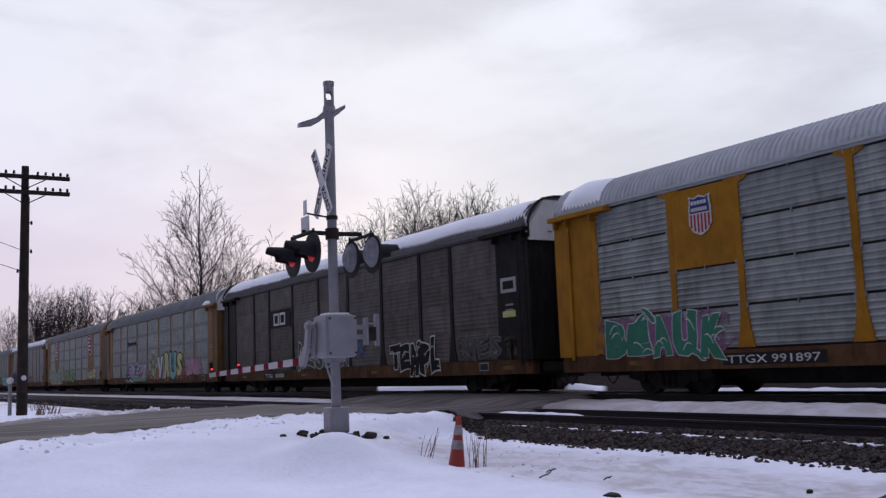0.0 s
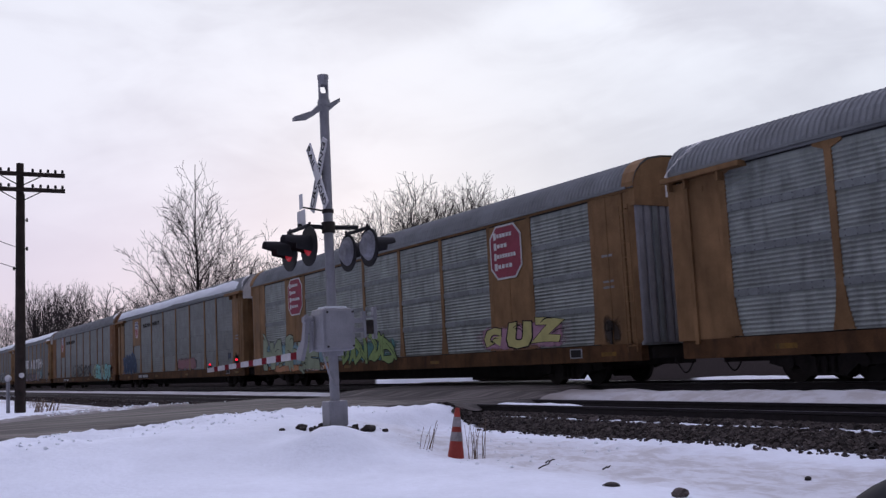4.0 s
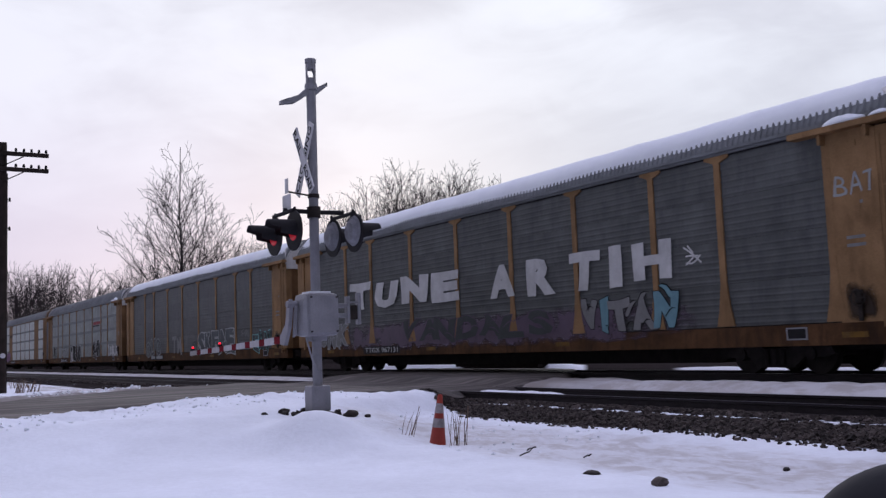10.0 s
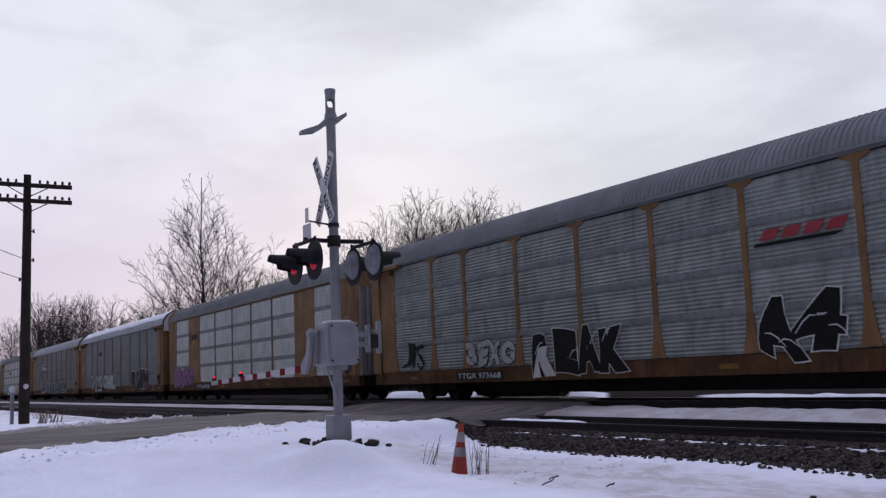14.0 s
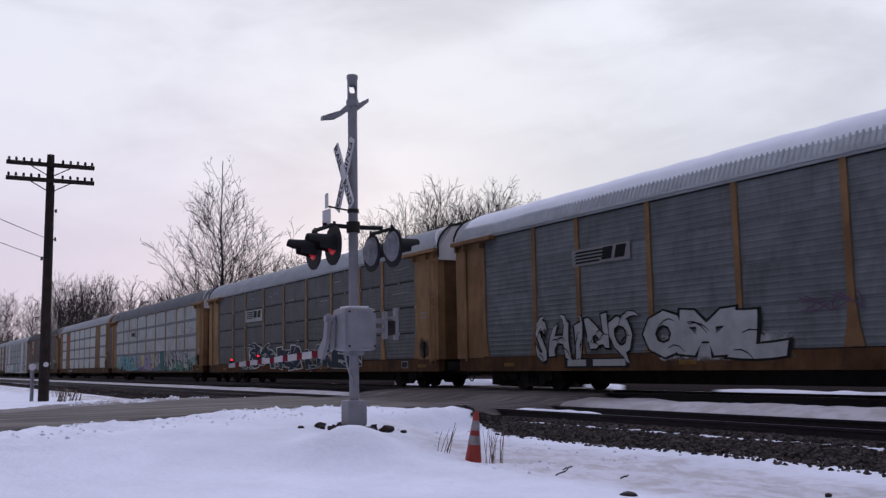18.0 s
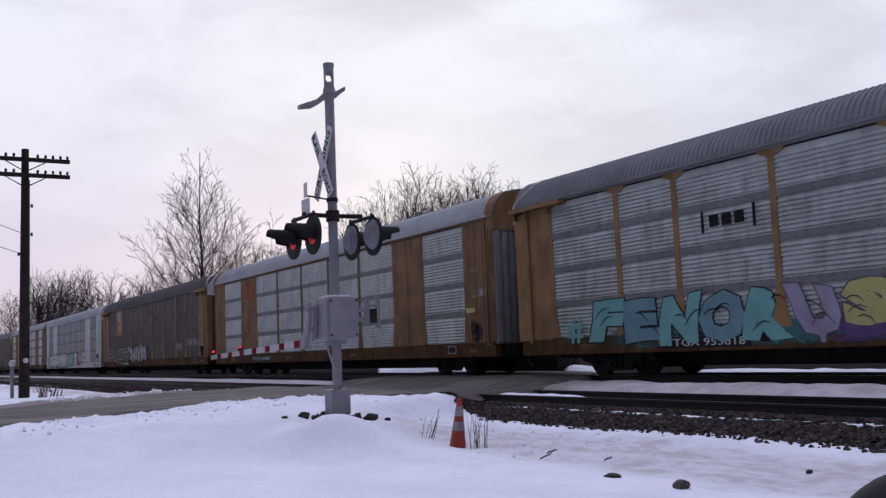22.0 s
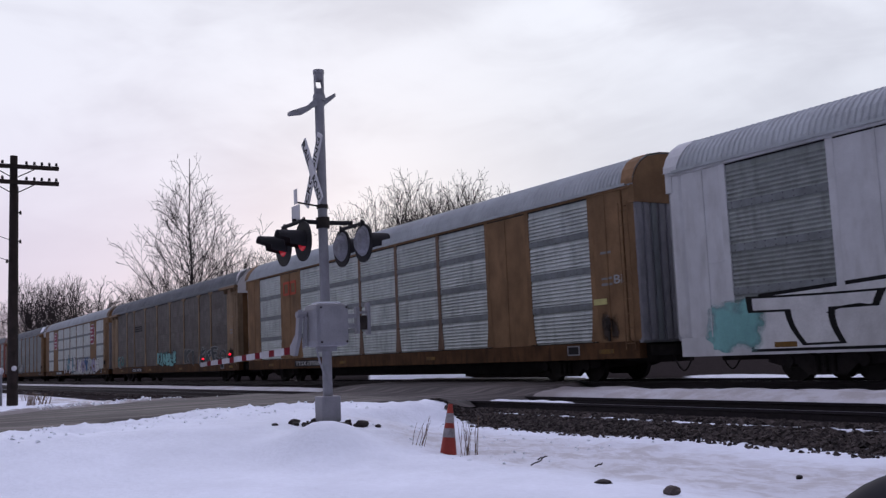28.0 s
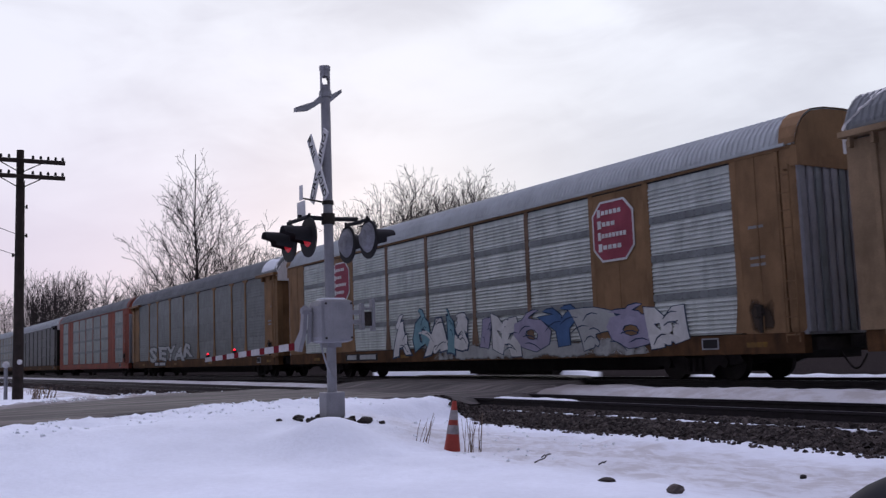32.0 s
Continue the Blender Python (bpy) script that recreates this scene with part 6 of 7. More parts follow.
BIG = tree_meshes(21, 21.4, 0.49, 0.36, first=0.12, dense=1.0, least=0.0155, crown=0.85)
OVAL = [tree_meshes(30 + i, 15.0, 0.36, 0.20, stems=3, first=0.2, dense=0.97, least=0.0125, crown=0.5, limbs=2) for i in range(3)]
ROUND = [tree_meshes(70 + i, 15.0, 0.44, 0.24, stems=2, first=0.25, dense=0.86, least=0.017, crown=0.42, limbs=2) for i in range(2)]
SPARSE = [tree_meshes(50 + i, 15.0, 0.40, 0.22, stems=1, first=0.25, dense=0.8, least=0.024, crown=0.6) for i in range(2)]
tree(BIG, *at(73.0, 95), 40, 1.0, "tall bare tree with an open oval crown")
# heading, distance, height, shape, turn
CLUMP = ((59.1, 68, 14.8, 0, 10), (60.0, 72, 14.9, 1, 80), (58.3, 70, 14.7, 2, 150), (60.6, 69, 13.9, 2, 210), (61.3, 74, 14.5, 0, 30), (57.6, 72, 14.3, 1, 200), (56.9, 75, 14.2, 0, 77), (62.2, 70, 12.6, 1, 215), (63.3, 72, 12.8, 0, 35),
         (62.8, 76, 12.9, 2, 95), (63.9, 78, 13.0, 1, 300), (64.6, 75, 10.6, 2, 120), (55.3, 72, 14.4, 2, 250), (54.6, 76, 14.3, 0, 60), (56.1, 70, 13.0, 1, 330), (59.5, 80, 16.3, 1, 275), (58.7, 78, 15.7, 0, 190), (53.6, 74, 13.0, 1, 10))
NEAR = ((70.2, 96, 14.9, 1, 20), (71.6, 100, 13.4, 2, 65), (68.8, 94, 11.6, 0, 140), (69.5, 98, 12.4, 1, 170), (74.9, 100, 11.0, 2, 100), (76.0, 104, 11.5, 1, 130), (72.4, 92, 10.5, 0, 15), (67.4, 98, 10.5, 2, 45), (70.9, 104, 13.0, 0, 200), (74.0, 98, 10.5, 1, 280))
FAR = ((82.1, 150, 15.0, 1, 60), (81.2, 155, 15.2, 0, 75), (80.2, 150, 15.5, 0, 95), (79.5, 158, 15.6, 1, 15), (80.7, 160, 15.6, 1, 35), (81.7, 158, 14.8, 0, 135), (84.6, 160, 13.0, 1, 165), (85.6, 165, 13.5, 0, 185), (83.2, 160, 12.5, 1, 205), (86.6, 165, 12.0, 1, 255))
THIN = ((78.4, 150, 14.7, 0, 20), (77.6, 155, 14.8, 1, 50), (76.8, 150, 13.9, 0, 120), (77.1, 158, 14.0, 1, 190))
for rows, shapes in ((CLUMP, OVAL), (NEAR, OVAL), (FAR, ROUND), (THIN, SPARSE)):
    for az, r, h, k, turn in rows:
        far = max(r, 29 / math.cos(radians(az)))
        tree(shapes[k], *at(az, far), turn, h * far / r * (0.97 if rows is CLUMP else 1.0) / 15.0)


def thicket(name, label, az0, az1, r, h, count, seed):
    """A far hedge of brush: many thin upright stems and twigs in one mesh."""
    rnd = random.Random(seed)
    verts, faces = [], []
    for _ in range(count):
        az = rnd.uniform(az0, az1)
        far = max(r, 31 / math.cos(radians(az)))
        x, y = at(az, far * rnd.uniform(0.95, 1.12))
        z = ground_z(x, y) - 0.2
        hh = h * far / r * rnd.uniform(0.35, 1.0) * (0.75 + 0.35 * noise.noise((x * 0.06, y * 0.06, 1)))
        p = Vector((x, y, z))
        for k in range(3):
            q = p + Vector((rnd.gauss(0, 0.16), rnd.gauss(0, 0.16), 1)) * hh / 3
            w = 0.00055 * far * (3 - k) / 2
            b = len(verts)
            u = Vector((rnd.gauss(0, 1), rnd.gauss(0, 1), 0)).normalized() * w
            verts += [tuple(p - u), tuple(p + u), tuple(q + u * 0.7), tuple(q - u * 0.7), tuple(p + Vector((-u.y, u.x, 0))), tuple(q + Vector((-u.y, u.x, 0)))]
            faces += [(b, b + 1, b + 2, b + 3), (b + 1, b + 4, b + 5, b + 2), (b + 4, b, b + 3, b + 5)]
            p = q
    return tagged(new(name, raw_mesh(name, verts, faces, BRUSH)), label, "brush", kind="stuff")


thicket("brush", "dark bare brush along the railway, far off", 76.5, 87.5, 140, 6.4, 11000, 1)
thicket("brush", "dark bare brush behind the railway", 63, 77.5, 105, 8.0, 10000, 2)
thicket("brush", "dark bare brush behind the railway", 40, 64, 85, 7.0, 9000, 3)


# ---- door mirror of the vehicle that the viewer sits in ----
def door_mirror():
    bm = bmesh.new()
    bmesh.ops.create_icosphere(bm, subdivisions=4, radius=1.0)
    for v in bm.verts:
        v.co.x, v.co.y, v.co.z = v.co.x * 0.10, v.co.y * 0.06, v.co.z * 0.085
    m = thing("door_mirror", MIRROR_AT, "black plastic door mirror of a parked vehicle", "car mirror")
    part("housing", bm, MIRROR, m, smooth=True)
    part("stalk", boxed(-0.03, -0.03, -0.30, 0.03, 0.03, -0.06, bevel=0.01), MIRROR, m)


MIRROR_AT = pose(-0.471, 0.743, 0.640, 0, 0, 32)
door_mirror()


def add(*a, **k):
    CARS.append(rail_car(len(CARS), *a, **k))
    return CARS[-1]


c = add("yellow autorack car with silver panels and green graffiti", "silver", "yellow", "pale", gable="white", lined=True, emblem_bay=True, cap=True, number="TTGX 991897", snow=((-13.3, -11.6, 0.8, 5.0, 0.08), (-1.0, 2.0, 1.0, 2.5, 0.05)))
shield(c, -8.2, 4.05, 0.92)
blob(c, -12.3, -7.3, 0.85, 2.0, "mauve", 1, y=-FRONT + 0.002)
sign_text(c, "R1", -3.65, -3.2, 0.62, 0.86, "white", y=-FRONT - 0.006)
tag(c, "BEAUK", -11.7, -7.7, 0.82, 1.85, "green", "white", fat=0.105, seed=4, snug=1.1, wild=0.1, lines=2, spikes=1)

c = add("sooty black autorack car with snow along its roof", "brown", "black", "dark", gable="white", seal=True, snow=(FULL,), number="TTGX")
plate(c, "emblem_plate", rect(-6.95, -4.5, 2.95, 3.75), "black", -FRONT - 0.008)
loops(c, -6.5, -5.1, 3.05, 3.60, "white")
tag(c, "RESUMA", -3.7, 1.6, 0.95, 2.1, "soot", "silver", fat=0.035, seed=3)
tag(c, "X", 2.2, 3.1, 1.25, 1.9, "blue", None, fat=0.02)
tag(c, "TEMPL", 4.95, 8.5, 0.68, 1.85, "black", "white", fat=0.07, seed=2)
tag(c, "OMES", 9.45, 11.9, 1.05, 1.8, "soot", "ash", fat=0.03, seed=8)
bands(c, 12.15, 12.8, 2.24, 2.42, "yellow")
bands(c, 12.2, 12.75, 3.06, 3.30, "black", 1, "silver")

c = add("gold autorack car with silver panels and bright colourful graffiti", "silver", "gold", "grey", gable="white", cap=True, number="TTGX 979768", ledge_snow=((11.35, 12.6, 0.22),))
dashes(c, -6.85, -4.4, 3.22, 3.45, 8, "black", initial=0.06, y=-FRONT - 0.006)
blob(c, -7.9, 10.9, 0.72, 1.55, "maroon", 11, y=-FRONT + 0.004)
blob(c, -7.2, -0.2, 0.66, 1.25, "green", 12, y=-FRONT + 0.001)
tag(c, "EMESK", -6.9, -1.6, 0.98, 1.9, ("purple", "lilac", "purple"), "white", fat=0.06, seed=6, lines=4, spikes=3)
blob(c, -0.5, 1.05, 0.85, 1.75, "lime", 4, name="green_figure")
blob(c, -0.2, 0.7, 1.65, 2.35, "lime", 5, name="green_figure")
scrawl(c, 1, -0.45, 1.0, 0.9, 2.2, None, "black", seed=4)
blob(c, -0.1, 0.6, 2.4, 2.75, "yellow", 6)
tag(c, "VIRUS", 1.2, 6.85, 0.72, 2.35, ("white", "sky", "yellow", "aqua", "yellow"), "black", fat=0.055, snug=1.12, wild=0.10, rise=0.03)
blob(c, 7.4, 11.1, 0.95, 1.75, "pink", 13, y=-FRONT + 0.001)
tag(c, "SPK", 7.6, 10.5, 0.98, 1.95, "pink", "plum", fat=0.09, snug=1.08)

c = add("gold autorack car with red octagon emblem and green graffiti", "silver", "gold", "grey", gable="frame", wide=True, ledge=False, number="TTGX 692817")
octagon(c, -8.1, 3.9, 1.6)
octagon(c, 8.05, 3.9, 1.6)
blob(c, -12.6, -3.4, 0.75, 2.05, "sky", 21, y=-FRONT + 0.002)
blob(c, -12.4, -4.0, 0.66, 1.0, "orange", 22, y=-FRONT + 0.001)
tag(c, "HARVED", -12.2, -4.1, 0.70, 2.15, "sage", "black", fat=0.085, snug=1.15, wild=0.16, seed=2, lines=4, spikes=2)
scrawl(c, 3, -3.6, 1.0, 0.9, 1.9, "lime", "black", back="teal")
blob(c, 6.0, 11.0, 1.0, 1.8, "pink", 23, y=-FRONT + 0.002)
tag(c, "GUZ", 6.4, 10.5, 1.05, 1.85, "yellow", "black", fat=0.07)

c = add("rust-brown autorack car with weathered grey panels, snow along the eave", "grey", "gold", "grey", gable="white", emblem_bay=True, snow=((-13.3, 12.7, 0.9, 2.6, 0.13),), number="worn")
shield(c, -8.1, 3.95, 1.15)
sign_text(c, "BUILDING", -6.35, -4.35, 4.0, 4.25, "black")
sign_text(c, "AMERICA", -4.1, -2.2, 4.0, 4.25, "black")
blob(c, 1.35, 5.8, 0.98, 1.75, "wine", 8, y=-FRONT + 0.003)
blob(c, 11.0, 11.6, 1.4, 1.8, "navy", 9)
scrawl(c, 4, -12.1, -8.3, 1.1, 2.3, "navy", "blue")

c = add("rust-brown autorack car with grey panels and striped shield", "grey", "rust", "grey", gable="frame", emblem_bay=True, ledge=False, number="TTGX 715641", snow=((12.6, 13.1, 2.0, 3.6, 0.06),))
shield(c, -8.2, 4.05, 1.35)
sign_text(c, "BUILDING", -6.3, -4.4, 3.97, 4.25, "black")
sign_text(c, "AMERICA", -4.1, -2.25, 3.97, 4.25, "black")
tag(c, "KOROS", -3.2, 1.2, 1.05, 2.05, "slate", None, fat=0.03, wild=0.16)
tag(c, "STYM", 1.5, 4.6, 1.1, 1.85, "slate", "black", fat=0.04, wild=0.18)
blob(c, 7.0, 12.1, 0.66, 1.5, "aqua", 14, y=-FRONT + 0.002)
tag(c, "COSINOA", 5.7, 12.0, 0.72, 1.95, ("sage", "aqua", "aqua", "ash", "sage", "aqua", "aqua"), "black", fat=0.075, snug=1.15, wild=0.17, lines=3, spikes=2)

c = add("ochre autorack car with dark panels and large pale graffiti", "slate", "ochre", "grey", gable="white", cap=True, snow=(FULL,), number="TTGX 967131", ledge_snow=((12.0, 12.9, 0.16), (13.0, 13.5, 0.1)))
blob(c, -11.6, 9.0, 0.72, 1.75, "plum", 31, y=-FRONT + 0.004)
tag(c, "TUNE", -8.9, -1.15, 2.25, 3.25, "white", None, fat=0.09, snug=0.86, wild=0.05)
tag(c, "ARTIH", 0.1, 7.95, 2.1, 3.15, "white", None, fat=0.06, snug=0.74, wild=0.035, seed=1, lines=0)
scrawl(c, 1, 8.1, 8.6, 2.4, 2.9, None, "white")
tag(c, "UNIK", -11.7, -9.0, 0.85, 1.8, "ash", "silver", fat=0.04)
tag(c, "VANDALS", -5.0, 3.2, 1.0, 1.75, "slate", "plum", fat=0.05)
tag(c, "VITAN", 4.4, 7.8, 1.0, 1.9, ("ash", "sky", "ash"), "black", fat=0.085, snug=1.2, wild=0.12, lines=1, spikes=1)
tag(c, "BAT", 12.1, 13.0, 3.4, 3.8, "silver", None, fat=0.0)
tag(c, "BA", 13.15, 13.5, 2.75, 3.1, "silver", None, fat=0.0)

c = add("dark slate autorack car with tan posts and white-edged graffiti", "slate", "ochre", "grey", gable="white", cap=True, snow=(FULL,), number="worn")
tag(c, "SKENE", 1.35, 7.1, 0.80, 2.1, "steel", "silver", fat=0.05, snug=1.12, wild=0.09, seed=5)
tag(c, "OUO", -9.0, -5.6, 0.80, 1.95, "slate", "silver", fat=0.03, wild=0.08)
tag(c, "TM", -3.3, -1.6, 0.95, 1.9, "ash", None, fat=0.04)
tag(c, "O", 0.3, 1.2, 0.95, 1.65, "slate", "ash", fat=0.03)
tag(c, "EAV", 9.4, 11.7, 0.9, 1.9, "slate", "aqua", fat=0.06, wild=0.16)
tag(c, "STARS", 7.9, 9.0, 1.62, 1.95, "ash", None, fat=0.0, wild=0.3)

c = add("gold autorack car with silver panels and black graffiti", "silver", "gold", "grey", gable="white", cap=True, number="TTGX 973668", ledge_snow=((10.9, 11.8, 0.14), (11.7, 12.5, 0.24)))
dashes(c, 4.7, 6.9, 3.36, 3.58, 4, "red", slant=0.8, y=-FRONT - 0.006)
plate(c, "emblem_bar", [(4.55, 3.24), (6.6, 3.24), (6.8, 3.31), (4.6, 3.31)], "black", -FRONT - 0.006)
tag(c, "A4", 4.7, 6.75, 0.9, 2.25, "black", "white", fat=0.08, snug=1.3, wild=0.2)
tag(c, "REAK", -3.6, 0.3, 0.66, 1.95, "black", "white", fat=0.10, snug=1.08, wild=0.07, seed=11, lines=1)
tag(c, "3EXO", -7.2, -4.5, 1.06, 1.88, "silver", "black", fat=0.09, snug=1.1)
tag(c, "JIS", -11.4, -9.8, 1.05, 1.95, "black", None, fat=0.0, wild=0.2)
tag(c, "ZUKA", 9.3, 12.3, 1.02, 1.78, "white", "plum", fat=0.11, snug=1.05)

c = add("tan autorack car with bright panels and purple graffiti", "bright", "tan", "grey", gable="frame", wide=True, ledge=False, number="CTTX 692521")
dashes(c, -8.65, -7.5, 3.45, 3.75, 3, "black", y=-FRONT - 0.006)
for x0, x1 in ((-8.95, -8.85), (-7.3, -7.2)):
    plate(c, "emblem_bar", rect(x0, x1, 3.25, 3.95), "black", -FRONT - 0.006)
blob(c, -12.35, -8.5, 0.62, 1.95, "black", 71, y=-FRONT + 0.003)
tag(c, "SBOOG", -12.3, -8.6, 0.66, 1.9, "mauve", "plum", fat=0.13, snug=1.25)

c = add("gold autorack car with smooth grey panels and black graffiti", "steel", "gold", "pale", gable="white", seal=True, snow=((-13.3, 13.0, 1.8, 6.0, 0.05),), number="worn")
plate(c, "emblem_plate", rect(-7.35, -4.95, 3.40, 3.85), "ash", -FRONT - 0.004)
for k in range(4):
    plate(c, "emblem_bar", [(-7.25, 3.46 + 0.09 * k), (-6.2 + 0.08 * k, 3.46 + 0.09 * k), (-6.15 + 0.08 * k, 3.51 + 0.09 * k), (-7.15, 3.51 + 0.09 * k)], "black", -FRONT - 0.01)
dashes(c, -6.1, -5.05, 3.48, 3.8, 2, "black", slant=0.3, y=-FRONT - 0.012)
tag(c, "SHINO", -9.4, -5.0, 0.86, 2.0, "silver", "black", fat=0.045, wild=0.17, lines=4, spikes=2)
blob(c, -4.6, 0.4, 0.75, 1.5, "silver", 72, y=-FRONT + 0.001)
tag(c, "OML", -4.6, -0.2, 0.80, 2.05, "silver", "black", fat=0.07, snug=1.2, wild=0.1)
scrawl(c, 2, 0.2, 1.7, 1.75, 2.15, None, "plum")
tag(c, "BGEN", 4.9, 9.6, 0.72, 2.15, "black", "white", fat=0.11, snug=1.12, wild=0.13, seed=3, lines=1, spikes=1)

c = add("ochre autorack car with dark lined panels and blue graffiti", "slate", "ochre", "pale", gable="white", lined=True, seal=True, number="TTGX 963471", snow=())
plate(c, "emblem_plate", rect(-7.05, -4.45, 3.15, 3.75), "silver", -FRONT - 0.004)
for k in range(4):
    plate(c, "emblem_bar", [(-6.9, 3.32 + 0.1 * k), (-5.95 + 0.08 * k, 3.32 + 0.1 * k), (-5.9 + 0.08 * k, 3.375 + 0.1 * k), (-6.8, 3.375 + 0.1 * k)], "black", -FRONT - 0.01)
dashes(c, -5.75, -4.6, 3.34, 3.68, 2, "black", slant=0.3, y=-FRONT - 0.012)
tag(c, "SONER", -6.2, 1.1, 0.72, 1.8, "deep", "white", fat=0.07, snug=1.15, wild=0.17, lines=4, spikes=3)
tag(c, "KIREM", 1.4, 7.2, 0.74, 1.7, "deep", "white", fat=0.075, snug=1.12, wild=0.12, lines=3, spikes=1)
for x, z, w in ((-3.6, 4.25, 0.5), (-2.9, 4.33, 0.6), (-0.8, 3.9, 0.7), (3.0, 3.6, 0.8), (4.6, 4.3, 0.6), (10.2, 4.28, 0.8), (10.9, 4.32, 0.5), (10.0, 3.42, 1.2), (-6.2, 4.3, 0.5)):
    part("scratch", slab(bmesh.new(), [(x, z), (x + w, z + 0.01), (x + w, z + 0.024), (x, z + 0.016)], -SIDE - 0.019, -SIDE), ink("silver"), c, "pale scratch in the paint")

c = add("ochre autorack car with ribbed silver panels and teal graffiti", "satin", "ochre", "grey", gable="white", cap=True, number="TTGX 953818")
dashes(c, -6.1, -5.0, 3.32, 3.58, 3, "black", y=-FRONT - 0.006)
for x0 in (-6.34, -4.86):
    plate(c, "emblem_bar", rect(x0, x0 + 0.07, 3.2, 3.7), "black", -FRONT - 0.006)
blob(c, -11.2, 12.0, 0.62, 1.25, "teal", 41, y=-FRONT + 0.004)
tag(c, "FENOR", -10.4, -4.0, 0.74, 1.95, ("aqua", "sky"), "black", seed=2, fat=0.085, snug=1.06, wild=0.09, lines=2)
for k in (0.0, 0.24):
    plate(c, "graffiti_stroke", [(-11.25 + k, 0.86), (-11.13 + k, 0.86), (-11.02 + k, 1.5), (-11.14 + k, 1.5)], "aqua", -FRONT - 0.014)
    plate(c, "graffiti_stroke", rect(-11.42, -10.72, 1.0 + k, 1.11 + k), "aqua", -FRONT - 0.010)
blob(c, -4.1, 2.6, 0.62, 1.3, "purple", 43, y=-FRONT + 0.001)
tag(c, "USERZ", -4.0, 1.4, 0.75, 1.9, ("lilac", "yellow", "lilac"), "plum", fat=0.075, snug=1.15, lines=3, spikes=1)
blob(c, 1.25, 2.75, 0.68, 2.15, "lilac", 42)
tag(c, "O", 1.5, 2.4, 0.9, 1.75, "skin", "black", fat=0.1, lines=4)
tag(c, "I", 3.0, 4.0, 0.7, 2.0, "teal", "black", fat=0.08)
blob(c, 3.2, 11.8, 0.62, 1.45, "green", 44, y=-FRONT + 0.001)
tag(c, "ASYOE", 4.1, 10.2, 0.80, 1.95, "silver", "black", fat=0.06, snug=1.12, wild=0.13, lines=3, spikes=1)
tag(c, "CCA", 10.75, 12.0, 1.12, 1.6, "aqua", "black", fat=0.08)
tag(c, "2NUT", 12.35, 13.2, 1.75, 2.05, "silver", None, fat=0.0)

c = add("tan autorack car with bright ribbed panels", "bright", "tan", "pale", gable="frame", wide=True, ledge=False, number="TTGX 695845")
sign_text(c, "BI", 12.75, 13.08, 2.44, 2.66, "silver", y=-1.546)
loops(c, -8.9, -7.5, 3.75, 4.35, "vermilion")
bands(c, 11.95, 12.45, 1.95, 2.1, "yellow")

c = add("rusty brown autorack car with striped shield and pale graffiti", "brown", "ochre", "dark", gable="white", emblem_bay=True, number="TTGX 980985")
shield(c, -8.1, 3.9, 1.3)
tag(c, "BRACE", -11.9, -5.5, 0.98, 1.95, "soot", "silver", fat=0.045, snug=1.12, wild=0.17, lines=3, spikes=2)
blob(c, -5.2, 1.0, 0.8, 1.95, "black", 78, y=-FRONT + 0.002)
tag(c, "SHURBS", -4.95, -0.1, 0.86, 1.9, "silver", "black", fat=0.08, snug=1.12, lines=1, spikes=2)
tag(c, "VEK", 7.2, 8.6, 1.45, 1.85, "silver", None, fat=0.0, wild=0.18)
tag(c, "LORAK MELOH", 9.35, 12.0, 1.68, 2.05, "silver", None, fat=0.01, wild=0.16)
blob(c, 12.2, 12.8, 1.5, 1.95, "lime", 77)
tag(c, "A", 13.15, 13.5, 1.2, 1.6, "sky", None, fat=0.08)

c = add("pale grey autorack car with large white graffiti", "silver", "white", "pale", gable="frame", wide=True, ledge=False, number="UCRY 1054")
sign_text(c, "BI", 12.75, 13.08, 2.44, 2.66, "silver", y=-1.546)
blob(c, -12.75, -11.0, 0.62, 1.8, "aqua", 51, y=-FRONT + 0.001)
blob(c, -2.8, 2.2, 0.62, 1.95, "aqua", 52, y=-FRONT + 0.002)
plate(c, "graffiti_outline", [(-11.5, 0.64), (-1.3, 0.62), (-1.2, 1.7), (-2.6, 2.0), (-5.4, 1.9), (-8.2, 1.98), (-11.2, 1.84)], "black", -FRONT + 0.002)
plate(c, "graffiti_fill", [(-11.42, 0.7), (-1.38, 0.68), (-1.28, 1.64), (-2.6, 1.92), (-5.4, 1.82), (-8.2, 1.9), (-11.12, 1.77)], "white", -FRONT - 0.0005)
tag(c, "TARI", -11.2, -1.6, 0.74, 1.82, "white", "black", fat=0.06, snug=1.05, wild=0.08, lines=1)
tag(c, "ESKMO", 0.6, 7.4, 0.85, 2.0, ("silver", "white", "ash"), "black", fat=0.07, snug=1.1, lines=1)

c = add("tan autorack car with bright ribbed panels and red mark", "bright", "tan", "pale", gable="frame", wide=True, ledge=False, number="TTGX 697068")
sign_text(c, "BI", 12.75, 13.08, 2.44, 2.66, "silver", y=-1.546)
loops(c, -8.9, -7.5, 3.75, 4.35, "vermilion")
bands(c, 11.95, 12.45, 1.95, 2.1, "yellow")

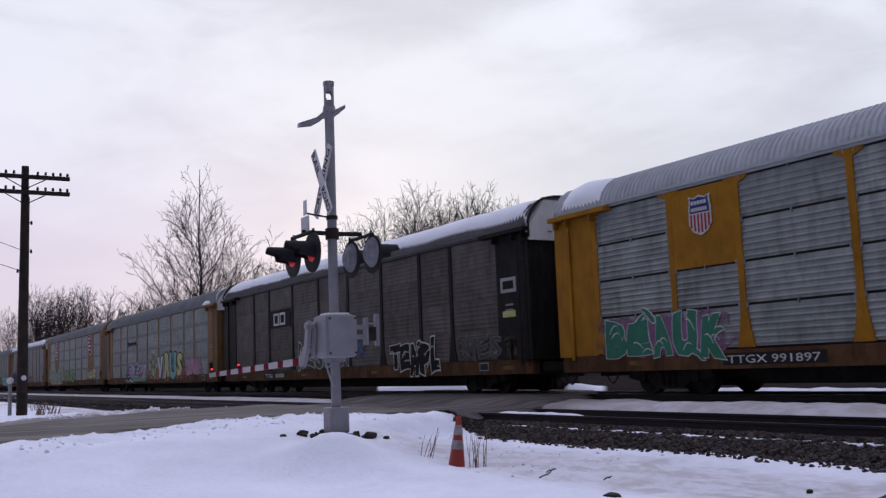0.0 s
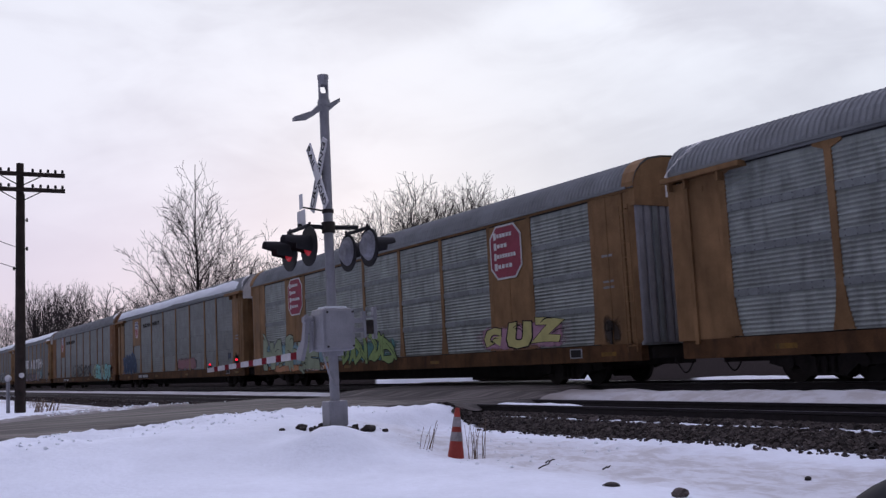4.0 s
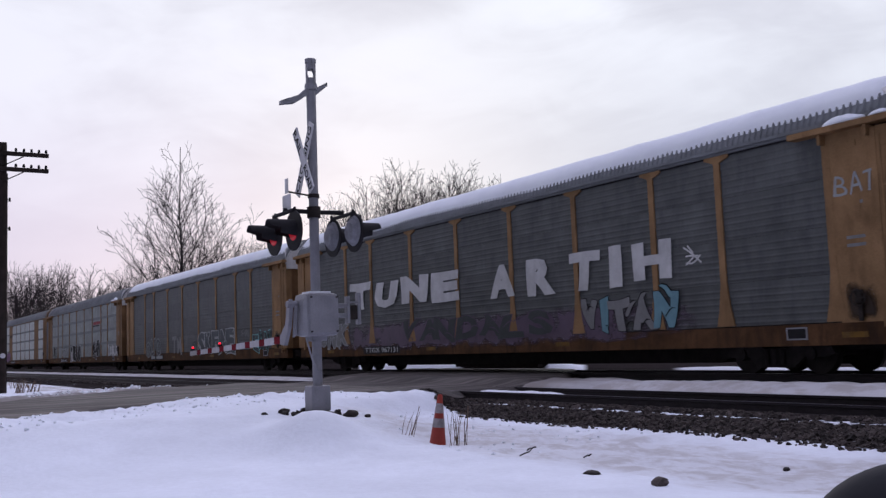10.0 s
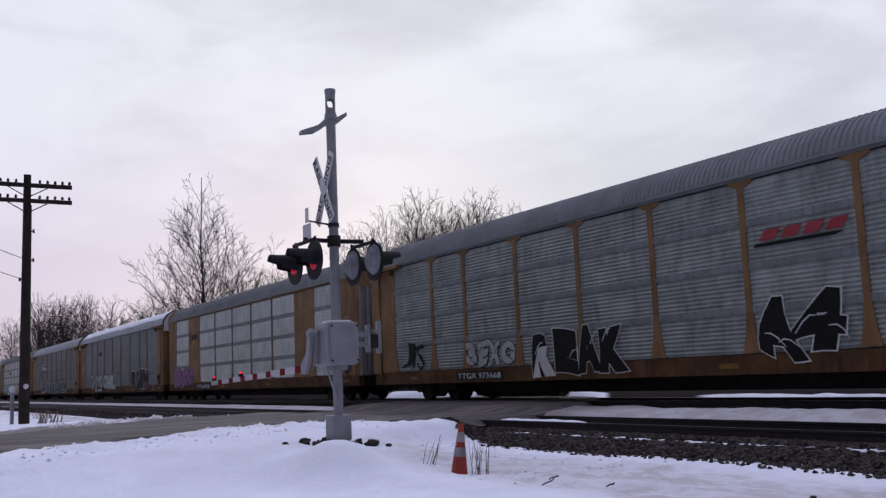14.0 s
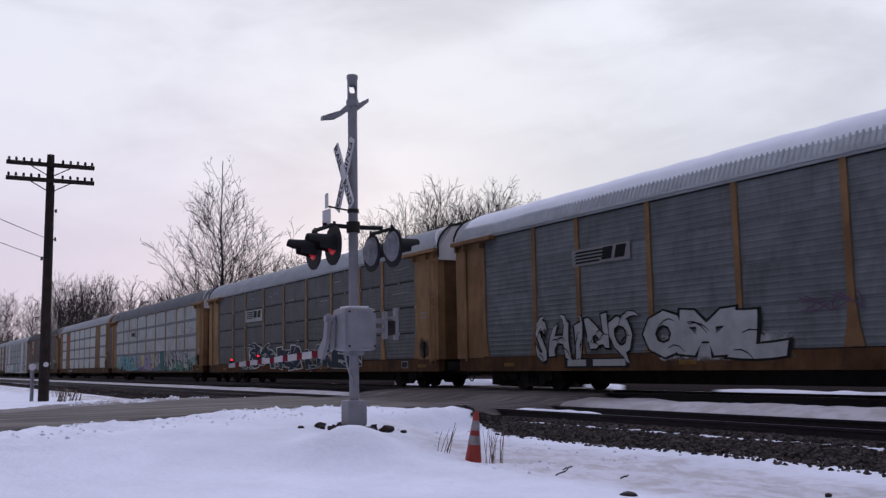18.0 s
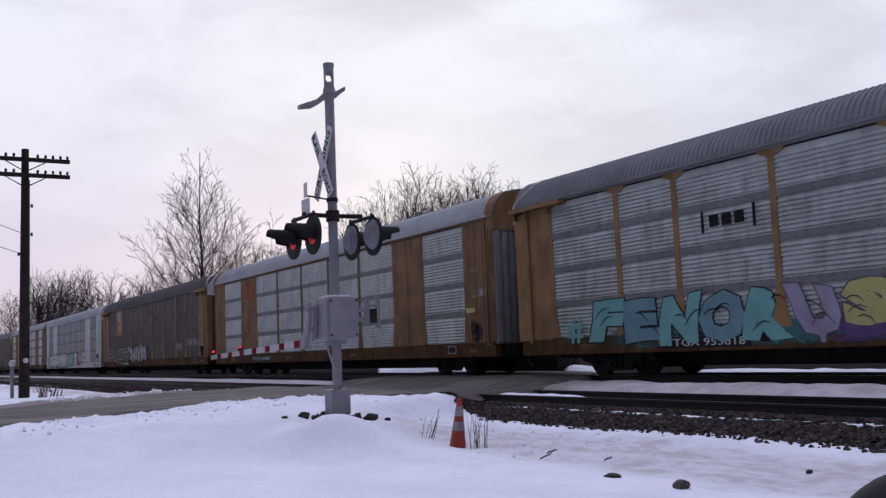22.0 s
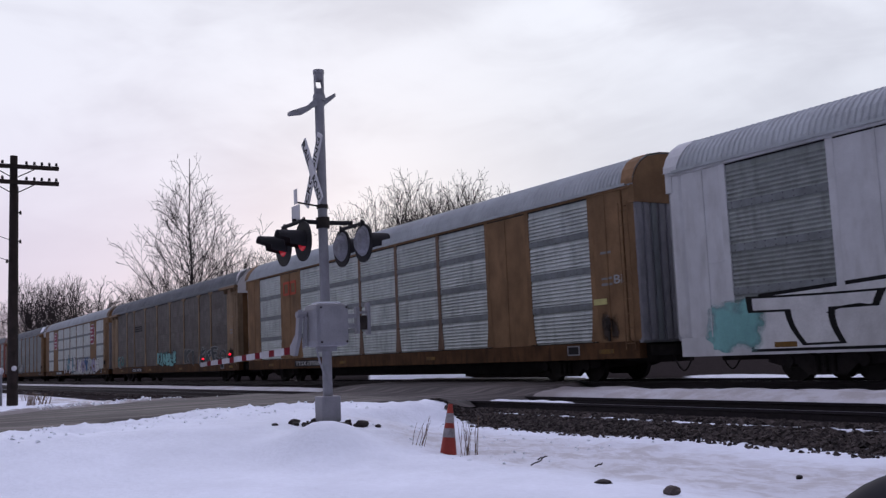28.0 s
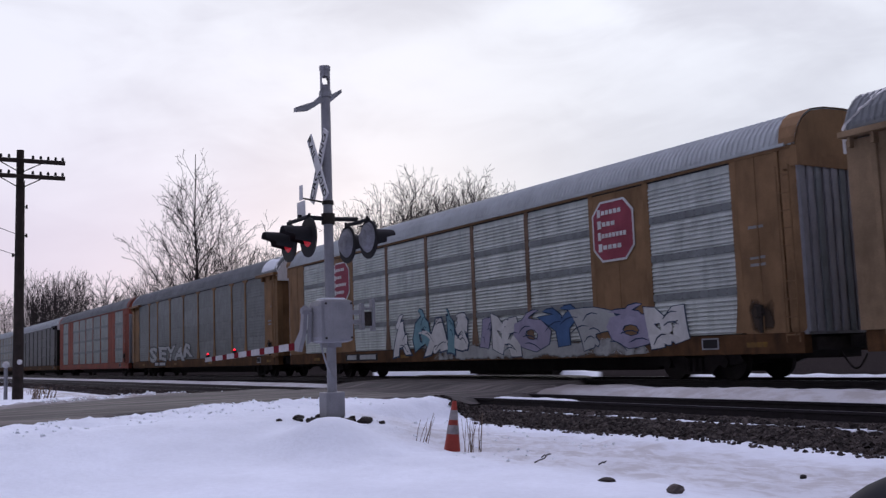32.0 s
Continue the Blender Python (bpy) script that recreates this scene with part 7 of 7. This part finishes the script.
c = add("rusty brown autorack car with faded posts and pale graffiti", "umber", "faded", "grey", gable="white", cap=True, number="TTGX 940256")
bands(c, -6.9, -5.0, 3.3, 3.7, "black", 3)
tag(c, "KO", -11.8, -10.0, 1.0, 1.8, "teal", "silver", fat=0.04)
blob(c, -1.6, 2.9, 0.92, 1.85, "teal", 66, y=-FRONT + 0.002)
tag(c, "KABELK", -1.4, 2.75, 1.0, 1.8, "aqua", "black", fat=0.07, snug=1.15, wild=0.15, lines=3, spikes=1)
tag(c, "KI", 4.45, 6.3, 0.95, 1.8, "slate", "ash", fat=0.07, wild=0.16)
tag(c, "FIREO", 7.25, 11.6, 0.98, 1.75, "slate", "silver", fat=0.035, snug=1.15, wild=0.2, lines=1, spikes=2)

c = add("tan autorack car with red octagon emblems and blue graffiti", "bright", "tan", "pale", gable="frame", wide=True, ledge=False, number="worn")
octagon(c, 8.0, 3.75, 1.55)
octagon(c, -8.1, 3.75, 1.55)
tag(c, "AGAIS", -3.8, 1.4, 0.75, 2.0, ("white", "sky"), "navy", fat=0.07, snug=1.1, wild=0.16, lines=3, spikes=2)
blob(c, -2.5, 10.0, 0.58, 1.1, "silver", 91, y=-FRONT + 0.003)
tag(c, "IMOYPOM", 1.8, 10.4, 0.80, 1.85, ("lilac", "white", "lilac", "blue", "silver"), "navy", fat=0.10, snug=1.15, wild=0.17, lines=3, spikes=2)

c = add("rusty brown autorack car with pale graffiti", "grey", "gold", "grey", gable="white", cap=True, snow=((11.5, 13.4, 0.6, 3, 0.1),), number="worn")
tag(c, "SEYAR", -9.0, 0.8, 0.95, 1.9, "silver", "slate", fat=0.04)
add("faded red autorack car with silver panels", "silver", "red", "grey", gable="frame", wide=True, ledge=False)
c = add("black-ended autorack car with dark panels", "slate", "black", "pale", gable="white", lined=True)
for panel, trim_col, roof in (("silver", "gold", "pale"), ("grey", "rust", "grey"), ("brown", "ochre", "dark"), ("silver", "gold", "pale")):
    add("autorack car with %s panels far down the train" % dict(silver="silver", grey="grey", brown="rusty")[panel], panel, trim_col, roof, gable="frame")


# ---- what moves ----
def motions():
    # the train rolls by at an even pace and slackens a little towards the end
    drift = ((0, 0.0), (1, -0.10), (2.5, -0.31), (5, -0.30), (8, -0.20), (11, -0.11), (15, 0.0), (18, 0.0), (21, -0.25), (25, -0.70), (28, -1.05), (32, -1.3))
    for n, car in enumerate(CARS):
        walk(car, [(t, pose(START - n * PITCH + SPEED * t + d, TRACK_Y, 0)) for t, d in drift])
    # every wheelset turns as the car rolls; all of them share the first one's keys
    turn = SPEED / 0.42
    first = WHEELSETS[0]
    walk(first, [(k / FPS, pose(0, 0, 0, 0, math.degrees(turn * k / FPS) % 360, 0)) for k in range(int(32 * FPS) + 1)])
    for w in WHEELSETS[1:]:
        w.rotation_mode = "QUATERNION"
        keys = w.animation_data_create()
        keys.action = first.animation_data.action
        keys.action_slot = first.animation_data.action_slot


motions()
